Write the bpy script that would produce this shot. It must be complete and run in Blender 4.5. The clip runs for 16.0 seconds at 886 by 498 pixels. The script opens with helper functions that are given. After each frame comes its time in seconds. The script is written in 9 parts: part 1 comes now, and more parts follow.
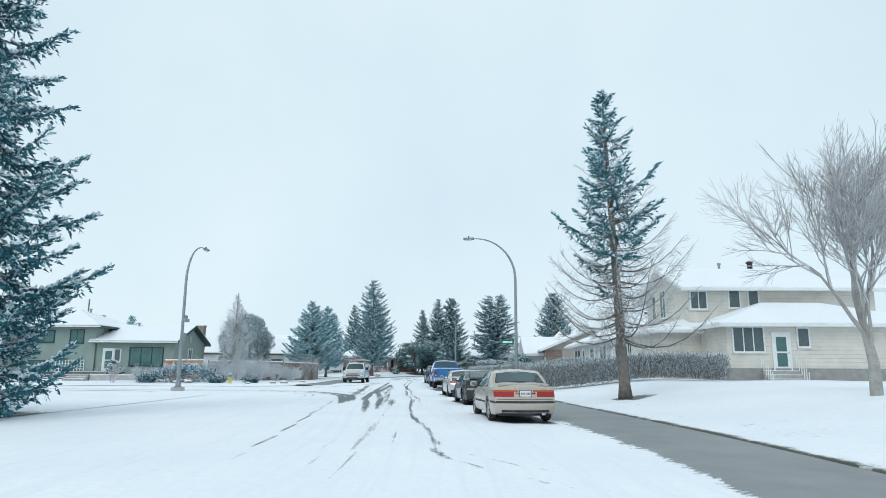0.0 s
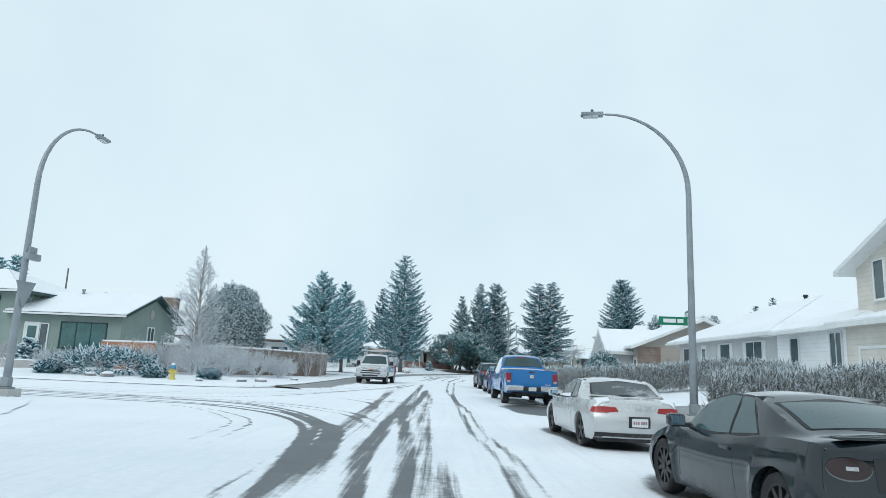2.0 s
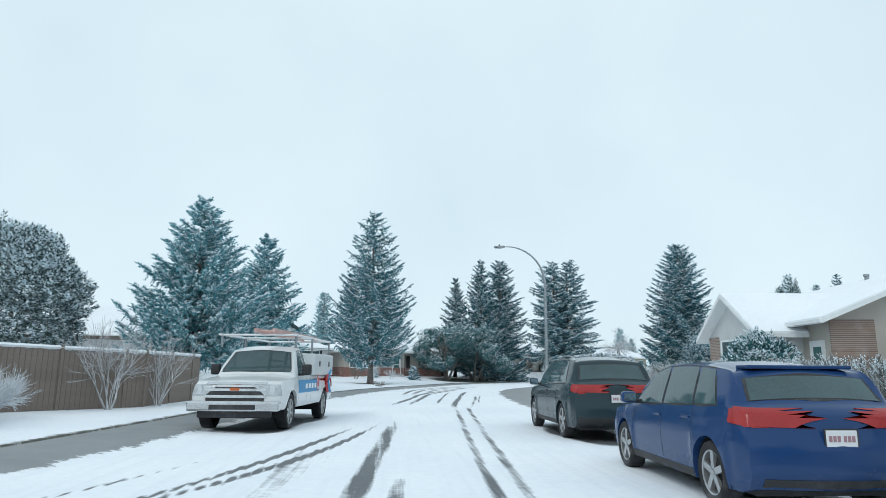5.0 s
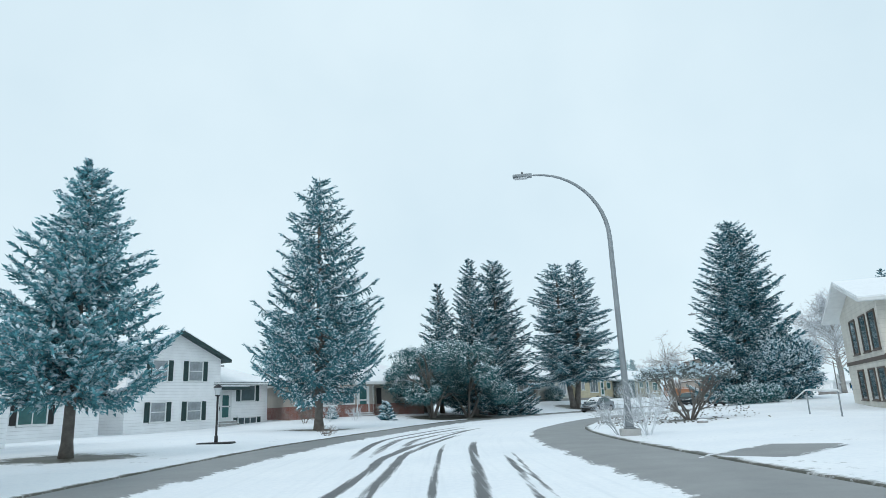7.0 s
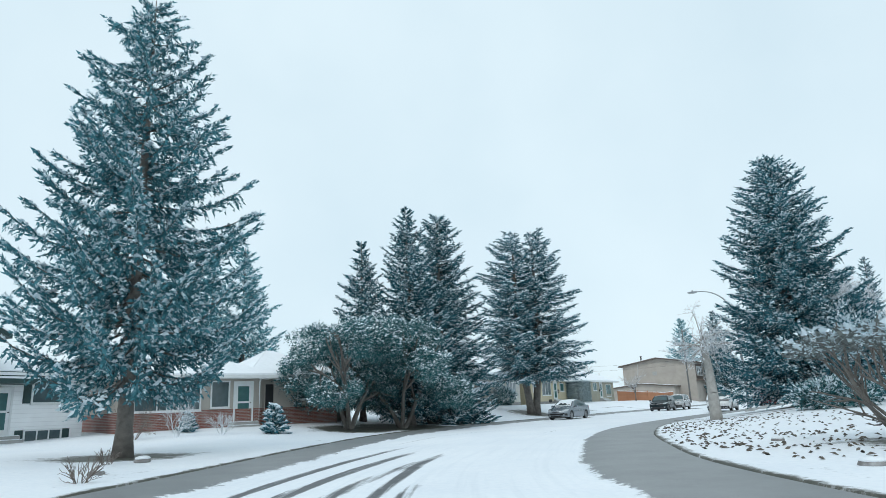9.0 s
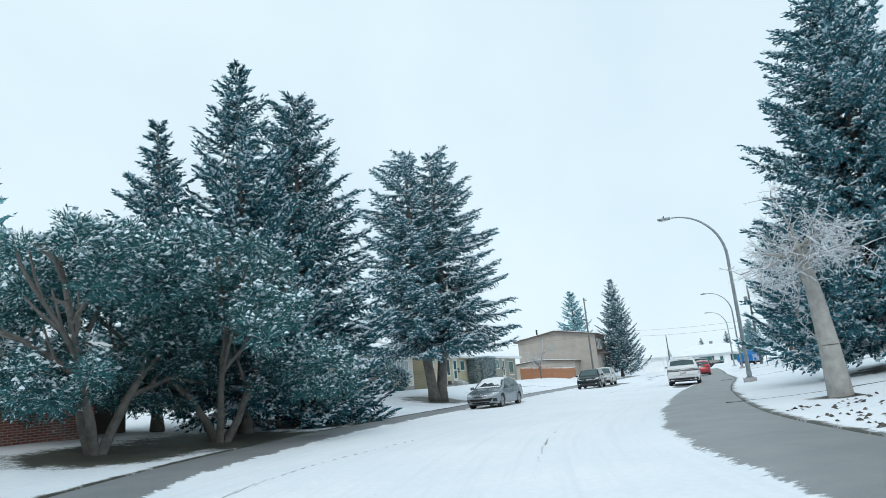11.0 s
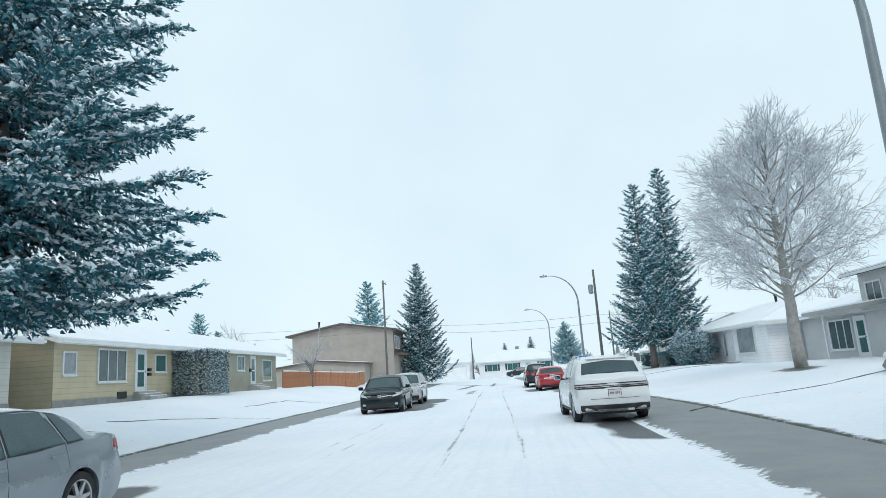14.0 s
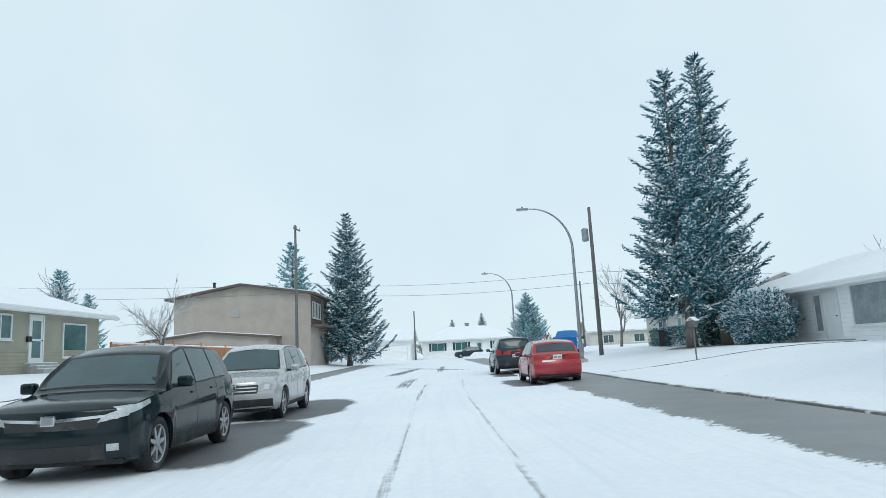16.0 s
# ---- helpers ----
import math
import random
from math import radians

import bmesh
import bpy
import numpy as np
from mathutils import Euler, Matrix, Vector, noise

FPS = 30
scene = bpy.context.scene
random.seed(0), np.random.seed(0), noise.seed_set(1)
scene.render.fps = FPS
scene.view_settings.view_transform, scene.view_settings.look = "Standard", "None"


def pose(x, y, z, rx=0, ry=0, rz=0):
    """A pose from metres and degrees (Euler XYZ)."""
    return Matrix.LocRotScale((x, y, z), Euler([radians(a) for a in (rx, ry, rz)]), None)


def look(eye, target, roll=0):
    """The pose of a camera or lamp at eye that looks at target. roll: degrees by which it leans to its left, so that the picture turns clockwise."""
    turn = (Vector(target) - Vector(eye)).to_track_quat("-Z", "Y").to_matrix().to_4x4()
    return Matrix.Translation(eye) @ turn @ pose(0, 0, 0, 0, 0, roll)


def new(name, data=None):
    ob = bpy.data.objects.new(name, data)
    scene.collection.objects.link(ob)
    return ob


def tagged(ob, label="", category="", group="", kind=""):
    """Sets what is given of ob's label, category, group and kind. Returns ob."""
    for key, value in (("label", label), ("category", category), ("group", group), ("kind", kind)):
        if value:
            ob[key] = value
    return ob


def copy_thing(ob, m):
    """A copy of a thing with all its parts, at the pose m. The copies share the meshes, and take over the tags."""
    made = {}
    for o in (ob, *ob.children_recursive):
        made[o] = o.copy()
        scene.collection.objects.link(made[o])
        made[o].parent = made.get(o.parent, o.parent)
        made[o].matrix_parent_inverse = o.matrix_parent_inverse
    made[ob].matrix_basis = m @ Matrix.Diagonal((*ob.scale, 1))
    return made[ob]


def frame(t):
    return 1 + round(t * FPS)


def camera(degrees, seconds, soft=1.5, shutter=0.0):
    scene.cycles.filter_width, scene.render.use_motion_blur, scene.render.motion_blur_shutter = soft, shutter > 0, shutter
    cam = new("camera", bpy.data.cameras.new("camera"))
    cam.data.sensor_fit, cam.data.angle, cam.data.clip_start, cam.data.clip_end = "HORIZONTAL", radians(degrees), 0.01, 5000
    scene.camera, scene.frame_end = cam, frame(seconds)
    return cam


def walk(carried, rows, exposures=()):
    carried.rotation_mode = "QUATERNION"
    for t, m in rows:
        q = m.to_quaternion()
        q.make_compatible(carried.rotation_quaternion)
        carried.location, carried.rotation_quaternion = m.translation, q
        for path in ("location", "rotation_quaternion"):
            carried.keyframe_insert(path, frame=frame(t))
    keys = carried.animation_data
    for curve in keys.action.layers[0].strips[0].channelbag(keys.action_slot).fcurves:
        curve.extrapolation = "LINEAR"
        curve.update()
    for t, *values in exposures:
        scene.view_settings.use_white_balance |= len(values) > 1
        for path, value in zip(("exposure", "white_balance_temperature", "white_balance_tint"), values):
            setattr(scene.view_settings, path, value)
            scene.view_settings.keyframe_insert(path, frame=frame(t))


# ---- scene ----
from mathutils.bvhtree import BVHTree

cam = camera(69.0, 16.0, soft=0.7)
PATH = [
    (0, (0.964, -5.203, 1.384), (0.949, -3.236, 1.749), 0.3),
    (0.5, (0.391, -0.039, 1.434), (0.293, 1.929, 1.777), 1.5),
    (1, (-0.085, 4.574, 1.483), (-0.199, 6.546, 1.798), 1.8),
    (1.5, (-0.661, 9.499, 1.493), (-0.8, 11.463, 1.844), 2.2),
    (2, (-1.041, 14.573, 1.463), (-1.16, 16.539, 1.814), 2.4),
    (2.5, (-1.455, 19.462, 1.412), (-1.554, 21.428, 1.766), 2.1),
    (3, (-1.714, 24.244, 1.436), (-1.801, 26.207, 1.807), 2.4),
    (3.5, (-2.143, 28.769, 1.443), (-2.232, 30.732, 1.814), 2.8),
    (4, (-2.462, 33.492, 1.408), (-2.545, 35.46, 1.754), 2.3),
    (6.5, (-3.668, 56.214, 1.299), (-3.696, 58.162, 1.753), -1.9),
    (7, (-3.849, 61.074, 1.288), (-3.832, 63.017, 1.759), -2.4),
    (7.5, (-4.105, 65.174, 1.363), (-4.04, 67.123, 1.805), -5.2),
    (8, (-4.127, 69.691, 1.287), (-4.005, 71.629, 1.767), -2.5),
    (10.5, (-2.743, 92.062, 1.227), (-2.248, 93.95, 1.667), -6.0),
    (11, (-1.29, 96.427, 1.277), (-0.664, 98.28, 1.692), -5.2),
    (11.5, (0.305, 100.659, 1.283), (1.071, 102.469, 1.655), -5.6),
    (12, (2.025, 104.313, 1.386), (2.868, 106.085, 1.769), -4.8),
    (12.5, (4.245, 108.276, 1.429), (5.178, 109.999, 1.829), -3.5),
    (13, (6.765, 112.146, 1.403), (7.822, 113.803, 1.774), -4.3),
    (13.5, (9.619, 116.297, 1.465), (10.76, 117.901, 1.819), -4.3),
    (14, (12.11, 119.771, 1.519), (13.275, 121.352, 1.897), -4.0),
    (14.5, (14.926, 123.682, 1.491), (16.103, 125.253, 1.871), -2.6),
    (15, (18.025, 127.564, 1.254), (19.242, 129.105, 1.632), -2.8),
    (15.5, (21.257, 131.444, 1.309), (22.505, 132.958, 1.696), -2.4),
    (16, (24.605, 135.26, 1.313), (25.903, 136.75, 1.624), -3.0),
]
walk(cam, [(t, look(eye, target, roll)) for t, eye, target, roll in PATH], exposures=[(0, 0.03), (8, 0.05), (10.5, 0.1), (12, 0.13), (14, 0.1), (16, 0.0)])

# ---------------- world and light ----------------
world = bpy.data.worlds.new("overcast_sky")
scene.world = world
world.use_nodes = True
wn, wl = world.node_tree.nodes, world.node_tree.links
sky = wn.new("ShaderNodeTexSky")
sky.sky_type = "NISHITA"
sky.sun_disc = False
sky.sun_elevation, sky.sun_rotation = radians(38), radians(200)
dim = wn.new("ShaderNodeMix")
dim.data_type, dim.blend_type = "RGBA", "MULTIPLY"
dim.inputs[0].default_value = 1.0
dim.inputs[7].default_value = (0.09, 0.09, 0.09, 1)
wl.new(sky.outputs[0], dim.inputs[6])
cloud_noise = wn.new("ShaderNodeTexNoise")
cloud_noise.inputs["Scale"].default_value = 2.6
cloud_noise.inputs["Detail"].default_value = 4.0
cloud_ramp = wn.new("ShaderNodeValToRGB")
cloud_ramp.color_ramp.elements[0].position, cloud_ramp.color_ramp.elements[0].color = 0.3, (0.675, 0.835, 0.925, 1)
cloud_ramp.color_ramp.elements[1].position, cloud_ramp.color_ramp.elements[1].color = 0.72, (0.775, 0.925, 1.0, 1)
wl.new(cloud_noise.outputs[0], cloud_ramp.inputs[0])
veil = wn.new("ShaderNodeMix")
veil.data_type = "RGBA"
veil.inputs[0].default_value = 0.93
wl.new(dim.outputs[2], veil.inputs[6])
wl.new(cloud_ramp.outputs[0], veil.inputs[7])
wl.new(veil.outputs[2], wn["Background"].inputs[0])
wn["Background"].inputs[1].default_value = 1.0
sun = new("sun", bpy.data.lights.new("sun", "SUN"))
sun.data.energy, sun.data.angle, sun.data.color = 0.7, radians(25), (1.0, 0.97, 0.93)
sun.matrix_world = look((-40, -60, 70), (0, 0, 0))


# ---------------- materials ----------------
def mix_rgb(nt, a, b, fac, blend="MIX"):
    m = nt.nodes.new("ShaderNodeMix")
    m.data_type, m.blend_type = "RGBA", blend
    for s, v in ((0, fac), (6, a), (7, b)):
        if hasattr(v, "links"):
            nt.links.new(v, m.inputs[s])
        elif s == 0:
            m.inputs[0].default_value = v
        else:
            m.inputs[s].default_value = (*v, 1)
    return m.outputs[2]


def noise_tex(nt, scale, detail=4.0, rough=0.55, vec=None):
    n = nt.nodes.new("ShaderNodeTexNoise")
    n.inputs["Scale"].default_value, n.inputs["Detail"].default_value, n.inputs["Roughness"].default_value = scale, detail, rough
    if vec is not None:
        nt.links.new(vec, n.inputs["Vector"])
    return n.outputs[0]


def ramp(nt, fac, lo, hi, a=0.0, b=1.0):
    r = nt.nodes.new("ShaderNodeMapRange")
    r.inputs[1].default_value, r.inputs[2].default_value, r.inputs[3].default_value, r.inputs[4].default_value = lo, hi, a, b
    nt.links.new(fac, r.inputs[0])
    return r.outputs[0]


def arith(nt, op, a, b):
    m = nt.nodes.new("ShaderNodeMath")
    m.operation = op
    for i, v in enumerate((a, b)):
        if hasattr(v, "links"):
            nt.links.new(v, m.inputs[i])
        else:
            m.inputs[i].default_value = v
    return m.outputs[0]


def fresh(name):
    m = bpy.data.materials.new(name)
    m.use_nodes = True
    nt = m.node_tree
    bs = nt.nodes["Principled BSDF"]
    tc = nt.nodes.new("ShaderNodeTexCoord").outputs["Object"]
    return m, nt, bs, tc


def add_bump(nt, bs, height, strength, dist=0.02):
    b = nt.nodes.new("ShaderNodeBump")
    b.inputs["Strength"].default_value, b.inputs["Distance"].default_value = strength, dist
    nt.links.new(height, b.inputs["Height"])
    nt.links.new(b.outputs[0], bs.inputs["Normal"])


def plain(name, base, rough=0.6, metal=0.0, var=0.25, scale=3.0, fine=40.0, bump=0.15, coat=0.0, island=0.0, dust=0.0, frosted=0.0):
    """A surface with large and fine variation in colour, and fine relief."""
    m, nt, bs, tc = fresh(name)
    big, small = noise_tex(nt, scale, vec=tc), noise_tex(nt, fine, vec=tc)
    lo = tuple(c * (1 - var) for c in base)
    hi = tuple(min(1.0, c * (1 + var)) for c in base)
    f = ramp(nt, arith(nt, "ADD", arith(nt, "MULTIPLY", big, 0.65), arith(nt, "MULTIPLY", small, 0.35)), 0.3, 0.7)
    col = mix_rgb(nt, lo, hi, f)
    if island:
        g = nt.nodes.new("ShaderNodeNewGeometry")
        r = ramp(nt, g.outputs["Random Per Island"], 0, 1, 1 - island, 1 + island)
        col = mix_rgb(nt, col, r, 1.0, "MULTIPLY")
        if frosted:
            col = mix_rgb(nt, col, (0.58, 0.71, 0.76), ramp(nt, g.outputs["Random Per Island"], 1 - frosted, 1 - frosted * 0.5))
    if dust:
        d = ramp(nt, noise_tex(nt, 1.7, 6, 0.7, tc), 0.52, 0.75, 0, dust)
        col = mix_rgb(nt, col, (0.75, 0.78, 0.8), d)
    nt.links.new(col, bs.inputs["Base Color"])
    bs.inputs["Roughness"].default_value, bs.inputs["Metallic"].default_value = rough, metal
    bs.inputs["Coat Weight"].default_value = coat
    bs.inputs["Coat Roughness"].default_value = 0.08
    if bump:
        add_bump(nt, bs, small, bump, 0.01)
    return m


def snow_material(name, tint=(0.86, 0.89, 0.93), grass=0.0):
    m, nt, bs, tc = fresh(name)
    a, b, c = noise_tex(nt, 0.35, 5, vec=tc), noise_tex(nt, 4.0, 5, vec=tc), noise_tex(nt, 45.0, 3, vec=tc)
    f = arith(nt, "ADD", arith(nt, "MULTIPLY", a, 0.5), arith(nt, "MULTIPLY", b, 0.5))
    col = mix_rgb(nt, tuple(x * 0.93 for x in tint), tint, ramp(nt, f, 0.35, 0.65))
    nt.links.new(col, bs.inputs["Base Color"])
    bs.inputs["Roughness"].default_value = 0.75
    bs.inputs["Specular IOR Level"].default_value = 0.25
    add_bump(nt, bs, arith(nt, "ADD", b, arith(nt, "MULTIPLY", c, 0.3)), 0.5, 0.05)
    return m


ROOF_SNOW = snow_material("roof_snow", (0.88, 0.91, 0.94))


def cover_material(name, under_lo, under_hi, grain, attr, soft, wobble, coarse=1.2, streak=0.0):
    """Snow over another surface. The attribute says how firmly the snow lies; noise frays its edge."""
    m, nt, bs, tc = fresh(name)
    at = nt.nodes.new("ShaderNodeAttribute")
    at.attribute_name = attr
    n1, n2, n3 = noise_tex(nt, coarse, 6, 0.62, tc), noise_tex(nt, 9.0, 5, 0.6, tc), noise_tex(nt, grain, 4, vec=tc)
    n0 = noise_tex(nt, 0.3, 4, vec=tc)
    jag = arith(nt, "ADD", arith(nt, "MULTIPLY", arith(nt, "SUBTRACT", n1, 0.5), wobble), arith(nt, "MULTIPLY", arith(nt, "SUBTRACT", n2, 0.5), wobble * 0.7))
    if streak:
        fl = nt.nodes.new("ShaderNodeAttribute")
        fl.attribute_name = "flow"
        sc = nt.nodes.new("ShaderNodeVectorMath")
        sc.operation = "MULTIPLY"
        sc.inputs[1].default_value = (0.16, 5.5, 1.0)
        nt.links.new(fl.outputs["Vector"], sc.inputs[0])
        lines = noise_tex(nt, 1.0, 5, 0.65, sc.outputs[0])
        wn_at = nt.nodes.new("ShaderNodeAttribute")
        wn_at.attribute_name = "worn"
        part_worn = arith(nt, "ADD", arith(nt, "MULTIPLY", wn_at.outputs["Fac"], streak), 0.08)
        jag = arith(nt, "ADD", jag, arith(nt, "MULTIPLY", arith(nt, "MULTIPLY", arith(nt, "SUBTRACT", lines, 0.47), 4.0), part_worn))
    cover = ramp(nt, arith(nt, "ADD", at.outputs["Fac"], jag), 0.5 - soft, 0.5 + soft)
    under = mix_rgb(nt, under_lo, under_hi, ramp(nt, arith(nt, "ADD", arith(nt, "MULTIPLY", n3, 0.5), arith(nt, "MULTIPLY", n1, 0.5)), 0.35, 0.65))
    white = mix_rgb(nt, (0.79, 0.83, 0.88), (0.88, 0.905, 0.935), ramp(nt, arith(nt, "ADD", arith(nt, "MULTIPLY", n0, 0.5), arith(nt, "MULTIPLY", n2, 0.5)), 0.38, 0.62))
    if streak:
        white = mix_rgb(nt, white, (0.74, 0.78, 0.83), ramp(nt, lines, 0.5, 0.75, 0.0, 0.7))
    nt.links.new(mix_rgb(nt, under, white, cover), bs.inputs["Base Color"])
    nt.links.new(ramp(nt, cover, 0, 1, 0.55, 0.8), bs.inputs["Roughness"])
    add_bump(nt, bs, arith(nt, "ADD", arith(nt, "MULTIPLY", cover, 1.2), arith(nt, "MULTIPLY", n2, 0.35)), 0.6, 0.02)
    return m


ROAD = cover_material("snowy_asphalt", (0.085, 0.092, 0.1), (0.15, 0.158, 0.165), 60, "cover", 0.13, 0.34, 1.0, 0.42)
WALKWAY = cover_material("bare_concrete_pavement", (0.2, 0.21, 0.215), (0.29, 0.3, 0.305), 70, "cover", 0.06, 1.0, 0.9)
LAWN = cover_material("snowy_lawn", (0.035, 0.04, 0.03), (0.13, 0.125, 0.1), 25, "cover", 0.12, 0.85, 1.6)

NEEDLES = plain("spruce_needles", (0.02, 0.13, 0.165), 0.75, var=0.3, scale=0.6, fine=6, bump=0, island=0.45, frosted=0.17)
NEEDLES_BLUE = plain("blue_spruce_needles", (0.034, 0.168, 0.212), 0.75, var=0.3, scale=0.6, fine=6, bump=0, island=0.4, frosted=0.2)
# frosted needles, with the haze before far trees put into the paler colour
NEEDLES_HAZY = plain("hazy_frosted_needles", (0.125, 0.36, 0.41), 0.75, var=0.25, scale=0.6, fine=6, bump=0, island=0.3, frosted=0.3)
NEEDLES_FULL = plain("full_spruce_needles", (0.062, 0.22, 0.262), 0.75, var=0.25, scale=0.6, fine=6, bump=0, island=0.3, frosted=0.2)
NEEDLES_DARK = plain("pine_needles", (0.03, 0.15, 0.16), 0.75, var=0.35, scale=0.6, fine=6, bump=0, island=0.5, frosted=0.2)
HEDGE = plain("hedge_leaves", (0.17, 0.195, 0.19), 0.85, var=0.3, scale=0.8, fine=8, bump=0, island=0.4, frosted=0.22)
FROST = plain("snow_on_branches", (0.74, 0.84, 0.9), 0.8, var=0.1, scale=1, fine=8, bump=0)
BARK = plain("grey_brown_bark", (0.17, 0.155, 0.14), 0.9, var=0.45, scale=5, fine=45, bump=0.6)
BARK_PALE = plain("pale_weathered_bark", (0.36, 0.35, 0.33), 0.9, var=0.3, scale=4, fine=40, bump=0.5)
TWIG = plain("frosted_twigs", (0.5, 0.5, 0.51), 0.9, var=0.35, scale=1.2, fine=14, bump=0, island=0.35)
TWIG_DARK = plain("bare_brown_twigs", (0.2, 0.17, 0.15), 0.9, var=0.35, scale=1.2, fine=14, bump=0, island=0.4)
TWIG_WHITE = plain("thickly_frosted_twigs", (0.66, 0.69, 0.72), 0.9, var=0.25, scale=1.2, fine=14, bump=0, island=0.25)

# ---------------- helpers for meshes ----------------
def link_mesh(name, verts, faces, material, parent=None, label="", smooth=False):
    me = bpy.data.meshes.new(name)
    verts = np.asarray(verts, dtype=np.float32)
    if isinstance(faces, np.ndarray):
        k = faces.shape[1]
        me.vertices.add(len(verts))
        me.vertices.foreach_set("co", verts.ravel())
        me.loops.add(faces.size)
        me.loops.foreach_set("vertex_index", faces.astype(np.int32).ravel())
        me.polygons.add(len(faces))
        me.polygons.foreach_set("loop_start", np.arange(0, faces.size, k, dtype=np.int32))
        me.polygons.foreach_set("loop_total", np.full(len(faces), k, dtype=np.int32))
        me.update(calc_edges=True)
    else:
        me.from_pydata([tuple(v) for v in verts.tolist()], [], faces)
    if material:
        me.materials.append(material)
    if smooth:
        me.polygons.foreach_set("use_smooth", np.ones(len(me.polygons), dtype=bool))
    ob = new(name, me)
    if parent:
        ob.parent = parent
    if label:
        tagged(ob, label)
    return ob


def part(name, bm, material, parent, label="", smooth=False):
    me = bpy.data.meshes.new(name)
    bm.to_mesh(me)
    bm.free()
    me.materials.append(material)
    if smooth:
        me.polygons.foreach_set("use_smooth", np.ones(len(me.polygons), dtype=bool))
    ob = new(name, me)
    if parent:
        ob.parent = parent
    if label:
        tagged(ob, label)
    return ob


def thing(name, m, label, category, group="", kind=""):
    ob = new(name)
    ob.empty_display_size = 0.2
    ob.matrix_world = m
    return tagged(ob, label, category, group, kind)


def add_box(bm, x0, x1, y0, y1, z0, z1):
    v = [bm.verts.new((x, y, z)) for z in (z0, z1) for y in (y0, y1) for x in (x0, x1)]
    for f in ((0, 2, 3, 1), (4, 5, 7, 6), (0, 1, 5, 4), (2, 6, 7, 3), (0, 4, 6, 2), (1, 3, 7, 5)):
        bm.faces.new([v[i] for i in f])


def boxes(*dims):
    bm = bmesh.new()
    for d in dims:
        add_box(bm, *d)
    return bm


def bevelled(bm, width, segments=2):
    bmesh.ops.bevel(bm, geom=bm.edges[:], offset=width, segments=segments, affect="EDGES", profile=0.6)
    return bm


def tube(points, radii, sides=8, cap=True):
    """A tapered tube along points: verts and quads."""
    P = np.asarray(points, float)
    T = np.gradient(P, axis=0)
    T /= np.linalg.norm(T, axis=1)[:, None] + 1e-9
    ref = np.array([0.0, 0, 1]) if abs(T[0, 2]) < 0.9 else np.array([1.0, 0, 0])
    A = np.cross(T, ref)
    A /= np.linalg.norm(A, axis=1)[:, None] + 1e-9
    B = np.cross(T, A)
    ang = np.arange(sides) * 2 * math.pi / sides
    ring = np.cos(ang)[None, :, None] * A[:, None, :] + np.sin(ang)[None, :, None] * B[:, None, :]
    V = (P[:, None, :] + ring * np.asarray(radii, float)[:, None, None]).reshape(-1, 3)
    F = []
    for i in range(len(P) - 1):
        for j in range(sides):
            k = (j + 1) % sides
            F.append((i * sides + j, i * sides + k, (i + 1) * sides + k, (i + 1) * sides + j))
    if cap:
        F.append(tuple(range(sides))[::-1])
        F.append(tuple(range((len(P) - 1) * sides, len(P) * sides)))
    return V, F


def segs_mesh(P0, P1, R0, R1, sides=3):
    """Many tapered sticks as one triangle mesh."""
    P0, P1 = np.asarray(P0, float), np.asarray(P1, float)
    T = P1 - P0
    T /= np.linalg.norm(T, axis=1)[:, None] + 1e-9
    ref = np.where(np.abs(T[:, 2:3]) < 0.9, np.array([[0.0, 0, 1]]), np.array([[1.0, 0, 0]]))
    A = np.cross(T, ref)
    A /= np.linalg.norm(A, axis=1)[:, None] + 1e-9
    B = np.cross(T, A)
    n = len(P0)
    V = np.zeros((n, 2 * sides, 3))
    for j in range(sides):
        a = 2 * math.pi * j / sides
        d = math.cos(a) * A + math.sin(a) * B
        V[:, j] = P0 + d * np.asarray(R0)[:, None]
        V[:, sides + j] = P1 + d * np.asarray(R1)[:, None]
    base = (np.arange(n) * 2 * sides)[:, None]
    F = []
    for j in range(sides):
        k = (j + 1) % sides
        F.append(np.concatenate([base + j, base + k, base + sides + k], 1))
        F.append(np.concatenate([base + j, base + sides + k, base + sides + j], 1))
    return V.reshape(-1, 3), np.concatenate(F, 0)


# ---------------- the plan: kerb lines ----------------
def spline(pts, step=0.5):
    P = np.array(pts, float)
    P = np.vstack([2 * P[0] - P[1], P, 2 * P[-1] - P[-2]])
    out = []
    for i in range(1, len(P) - 2):
        n = max(2, int(np.linalg.norm(P[i + 1] - P[i]) / step))
        t = np.linspace(0, 1, n, endpoint=False)[:, None]
        a, b, c, d = P[i - 1], P[i], P[i + 1], P[i + 2]
        out.append(0.5 * (2 * b + (c - a) * t + (2 * a - 5 * b + 4 * c - d) * t**2 + (3 * b - a - 3 * c + d) * t**3))
    return np.vstack(out + [P[-2:-1]])


